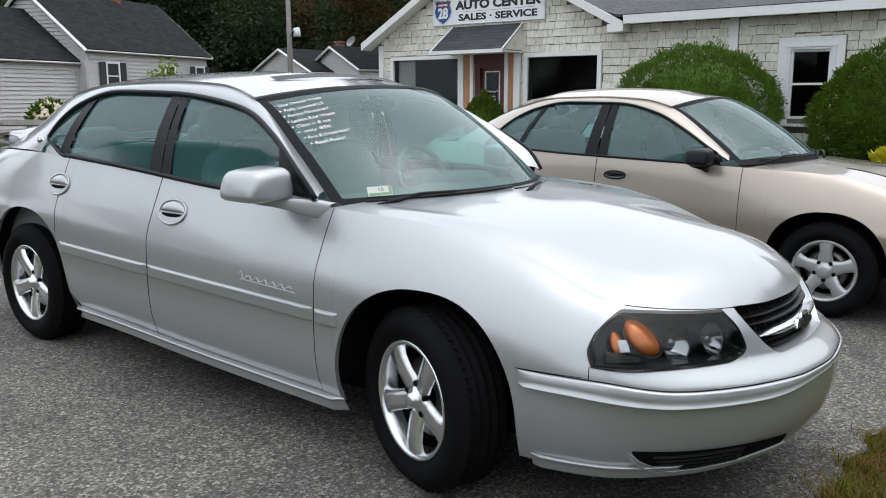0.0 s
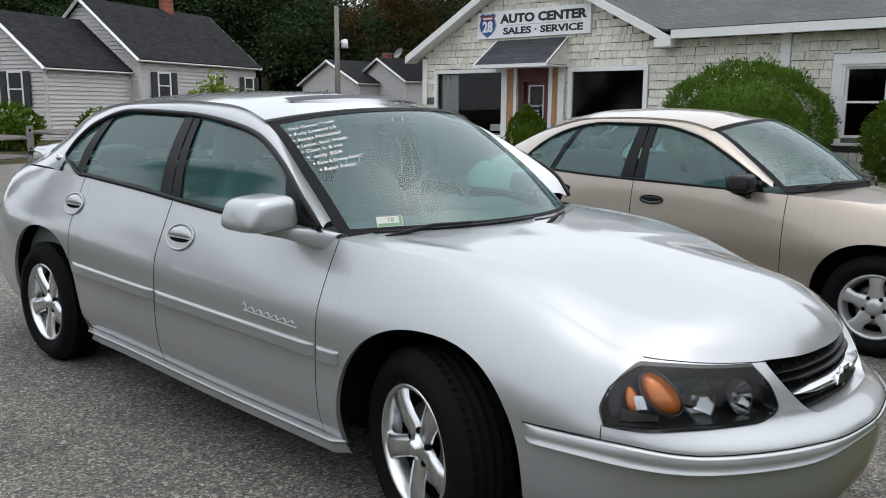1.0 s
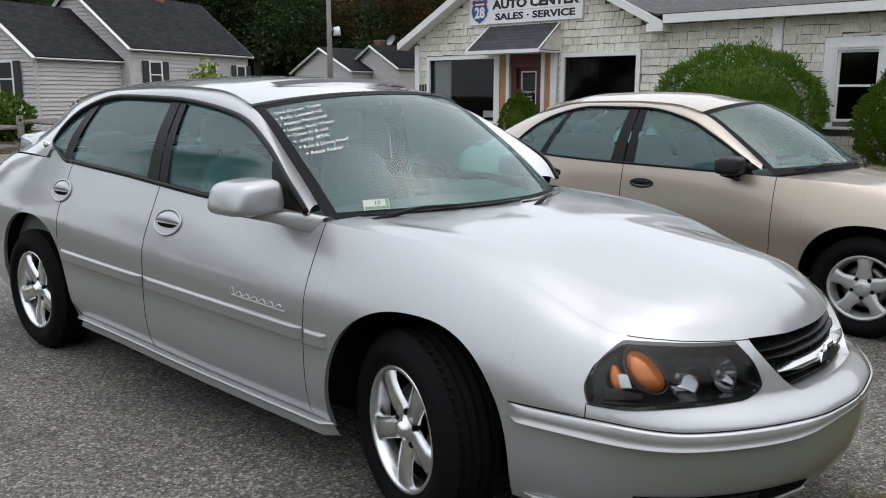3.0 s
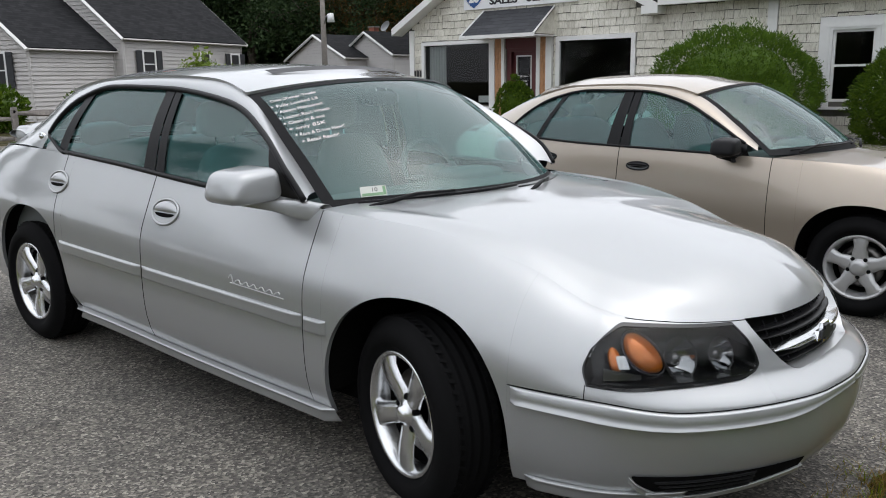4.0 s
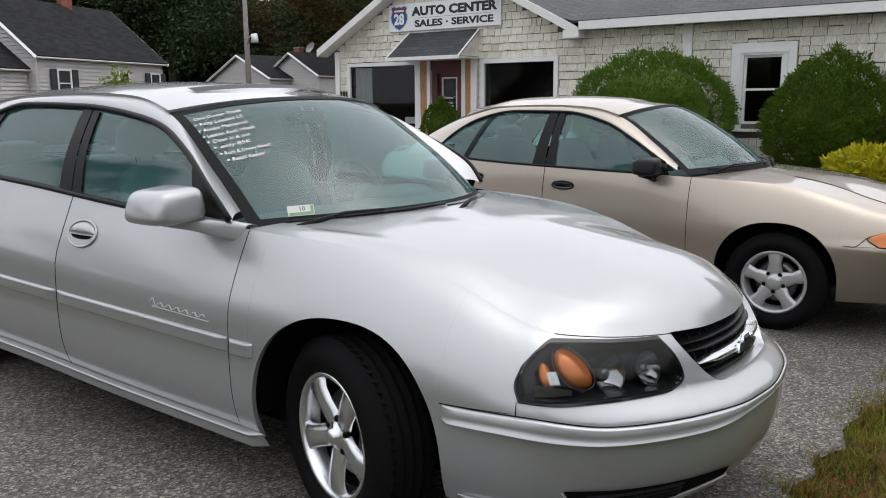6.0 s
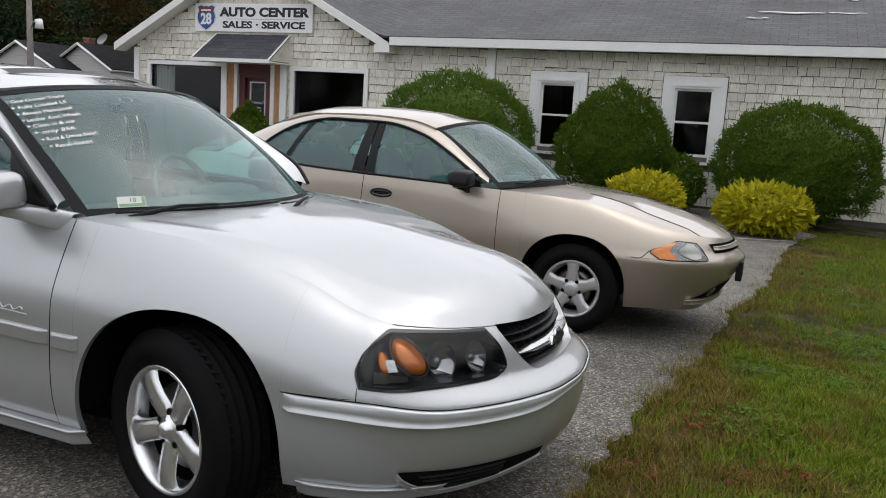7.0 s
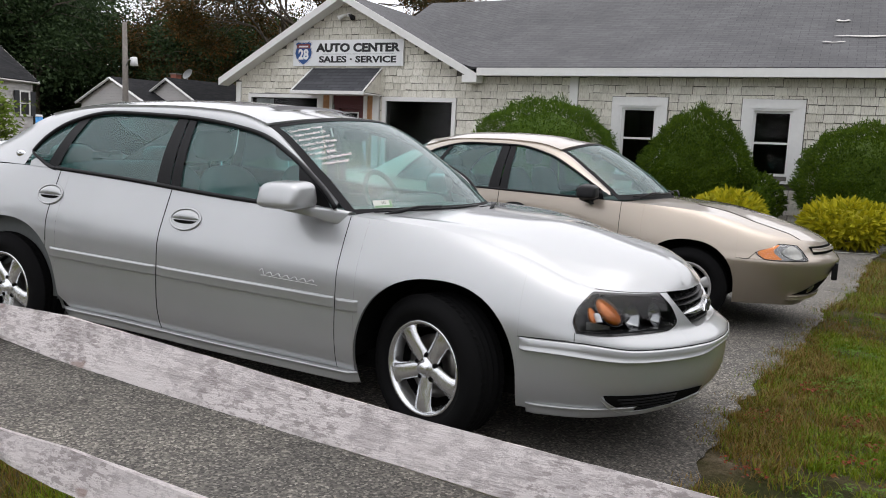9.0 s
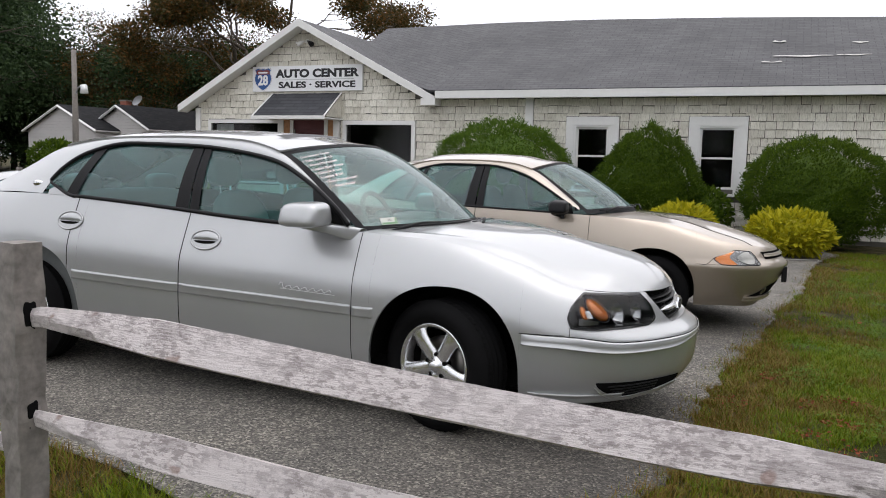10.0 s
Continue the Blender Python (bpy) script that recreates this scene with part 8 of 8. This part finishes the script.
def old_maple(name, label, x, y, height, reach, trunk_r, mat, seed, leaves, leaf, bare):
    """A spreading old tree: a forked trunk, limbs that divide five times, and leaves along the last twigs, with sky between."""
    rng = random.Random(seed)
    t = root(name, x, y, -0.1, label, "tree", "woodland trees")
    pieces, tips = [], []

    def limb(p, d, length, r, level):
        bend = Vector((rng.gauss(0, 1), rng.gauss(0, 1), rng.gauss(0, 0.6))) * length * 0.10
        mid, end = p + d * length * 0.5 + bend, p + d * length
        pieces.append(tube([tuple(p), tuple(mid), tuple(end)], [r, r * 0.82, r * 0.62], 7 if level < 2 else 4))
        if level == 5:
            tips.append((mid, end))
            return
        for k in range(3 if level in (0, 1, 3) else 2):
            out = Vector((rng.gauss(0, 1), rng.gauss(0, 1), rng.gauss(0.10, 0.55)))
            way = (d * 1.0 + out * (0.62 if level else 0.50)).normalized()
            start = end if k < 2 else p.lerp(end, rng.uniform(0.55, 0.85))
            limb(start, way, length * rng.uniform(0.62, 0.82), r * (0.62 if k < 2 else 0.45), level + 1)

    limb(Vector((0, 0, -0.2)), Vector((rng.uniform(-0.08, 0.08), 0, 1)).normalized(), height * 0.30, trunk_r, 0)
    mk("trunk", *join(*pieces), M["bark"], t, smooth=True)
    pts = []
    kept = [q for q in tips if rng.random() > bare(q[1])]
    for _ in range(leaves):
        a, b = rng.choice(kept)
        v = Vector((rng.gauss(0, 1), rng.gauss(0, 1), rng.gauss(0, 0.6)))
        pts.append((a.lerp(b, rng.uniform(0.2, 1.1)) + v * reach, v + Vector((0, 0, 0.3))))
    mk("crown", *leaf_cloud(pts, leaf, rng, 0.65, 0.5), mat, t)
    return t


def plant_trees():
    kinds = [tree_mesh(21, 15, 5.0, 0.32, 0.27, 24000, M["tree_dark"]), tree_mesh(22, 17, 5.6, 0.36, 0.27, 26000, M["tree_dark"]), tree_mesh(23, 15, 5.4, 0.34, 0.24, 15000, M["tree_rust"], 0.12), tree_mesh(24, 17, 6.0, 0.46, 0.23, 22000, M["tree_rust"], 0.12), tree_mesh(25, 11, 4.2, 0.25, 0.28, 13000, M["tree_dark"], 0, 0.06)]
    labels = ["tall dark green woodland tree", "large dark green woodland tree", "tree turning rust brown in early autumn", "half-bare autumn tree with rusty leaves", "dense dark green understorey tree"]
    rng = random.Random(31)
    eye = Vector((1.6, -3.6))
    spots = []
    # the wood behind the houses, from the far side of the grey house to behind the shop
    for k in range(24):
        deg = 163 - 20.8 * k / 23
        spots.append((deg + rng.uniform(-0.7, 0.7), rng.uniform(74, 84), rng.choice((0, 1)), rng.uniform(1.05, 1.3)))
    for k in range(16):
        deg = 163 - 19.5 * k / 15
        spots.append((deg + rng.uniform(-0.7, 0.7), rng.uniform(88, 98), rng.choice((0, 1)), rng.uniform(1.25, 1.5)))
    for k in range(24):
        deg = 162 - 44 * k / 23
        spots.append((deg + rng.uniform(-0.6, 0.6), rng.uniform(68, 73), 4, rng.uniform(0.75, 0.95)))
    for k in range(16):
        deg = 137.5 - 19 * k / 15
        spots.append((deg + rng.uniform(-0.5, 0.5), rng.uniform(76, 88), rng.choice((2, 0, 2)), rng.uniform(0.60, 0.70)))
    spots += [(142.9, 66, 1, 0.95), (146.0, 68, 0, 1.05), (140.9, 74, 0, 0.70), (132.5, 66, 2, 0.60), (130.2, 62, 2, 0.62), (128, 60, 2, 0.64), (126, 58, 2, 0.60), (123.5, 58, 2, 0.60), (121, 60, 2, 0.62), (134.0, 62, 4, 0.85), (130.6, 60, 4, 0.80), (127.2, 58, 4, 0.80), (135.8, 66, 2, 0.72), (131.8, 60, 3, 0.62), (124.5, 60, 4, 0.72)]
    # trees across the road, mirrored in the cars
    for deg, d in ((-150, 48), (-138, 52), (-126, 50), (-112, 55), (-168, 50), (178, 60), (-95, 60), (-60, 62)):
        spots.append((deg, d, rng.choice((0, 1, 4)), rng.uniform(0.8, 1.0)))
    # unseen trees added beyond the lawn and the road, to darken the cars' reflections
    for k in range(13):
        spots.append((-52 + 9.5 * k + rng.uniform(-2, 2), rng.uniform(27, 34), rng.choice((0, 1, 4)), rng.uniform(0.8, 1.0)))
    first = set()
    for deg, d, kd, sc in spots:
        a = radians(deg)
        m = pose(eye.x + d * math.cos(a), eye.y + d * math.sin(a), -0.1, 0, 0, rng.uniform(0, 360)) @ Matrix.Scale(sc, 4)
        src = kinds[kd]
        if kd in first:
            ob = copy_thing(src, m)
        else:
            first.add(kd)
            ob = src
        ob.matrix_basis = m
        tagged(ob, labels[kd], "tree", "woodland trees")


plant_trees()
old_maple("tree", "old half-bare tree with rusty leaves behind the shop", -23.6, 34.0, 17.5, 0.36, 0.24, M["tree_rust"], 52, 30000, 0.14, lambda q: 0.50 if q.x > 0 else 0.25)
old_maple("tree", "spreading tree turning rust and green in early autumn", -26.4, 35.2, 15.0, 0.42, 0.25, M["tree_rust"], 57, 46000, 0.16, lambda q: 0.18)
sap = tree_mesh(41, 2.7, 0.75, 0.04, 0.17, 1400, M["sapling"], 0, 0.2)
sap.matrix_basis = pose(-25.8, 15.3, -0.1)
tagged(sap, "young yellow-green sapling by the grey house", "tree")

build_grass()

# ---------------------------------------------------------------- cars and what is on them
sedan, sedan_shell, sedan_screen = silver_sedan()
CAV = (0.56, 3.31, -0.01, 0.0)
gold_sedan(*CAV)


def on_screen(a, b):
    """A frame lying on the silver car's windscreen at its share of height a and width b."""
    p = Vector(sedan_screen(a, b, 0.005))
    ex = (Vector(sedan_screen(a, b + 0.01)) - Vector(sedan_screen(a, b - 0.01))).normalized()
    ey = (Vector(sedan_screen(a + 0.01, b)) - Vector(sedan_screen(a - 0.01, b))).normalized()
    ez = ex.cross(ey).normalized()
    ey = ez.cross(ex)
    return Matrix.Translation(p) @ Matrix((ex, ey, ez)).transposed().to_4x4()


def windscreen_writing():
    host = [o for o in sedan.children if o.name.startswith("windscreen")][0]
    lines = [("· One Owner Trade", 0.875, 0.100, 0.21), ("+ Fully Loaded LS", 0.825, 0.100, 0.20), ("+ Always Maintained", 0.778, 0.105, 0.20), ("+ Leather, Roof, Wheels", 0.732, 0.114, 0.21), ("+ Clean in & out", 0.690, 0.108, 0.17), ("+ only 85K", 0.646, 0.112, 0.15), ("+ Runs & Drives New!!", 0.600, 0.138, 0.20), ("+ Retail Ready!", 0.550, 0.134, 0.15)]
    for k, (text, a, b, wd) in enumerate(lines):
        letters("writing", text, 0.027, M["ink"], host, on_screen(a, b - 0.008 - 0.045 * k / 7) @ pose(0, 0, 0, 0, 0, 3), 0.0004, width=wd)
    st = mk("inspection_sticker", *box_piece((-0.05, -0.024, -0.001), (0.05, 0.024, 0.001)), M["sticker"], host, "white inspection sticker with green print")
    st.matrix_basis = on_screen(0.125, 0.108)
    letters("sticker_number", "10", 0.026, M["print_black"], st, pose(0.004, 0.006, 0.0015), 0.0004)
    mk("sticker_band", *box_piece((-0.045, -0.021, 0.001), (0.035, -0.009, 0.002)), M["sticker_green"], st)
    mk("sticker_tab", *box_piece((0.036, -0.020, 0.001), (0.047, 0.020, 0.002)), M["sticker_green"], st)


windscreen_writing()

build_shingles()
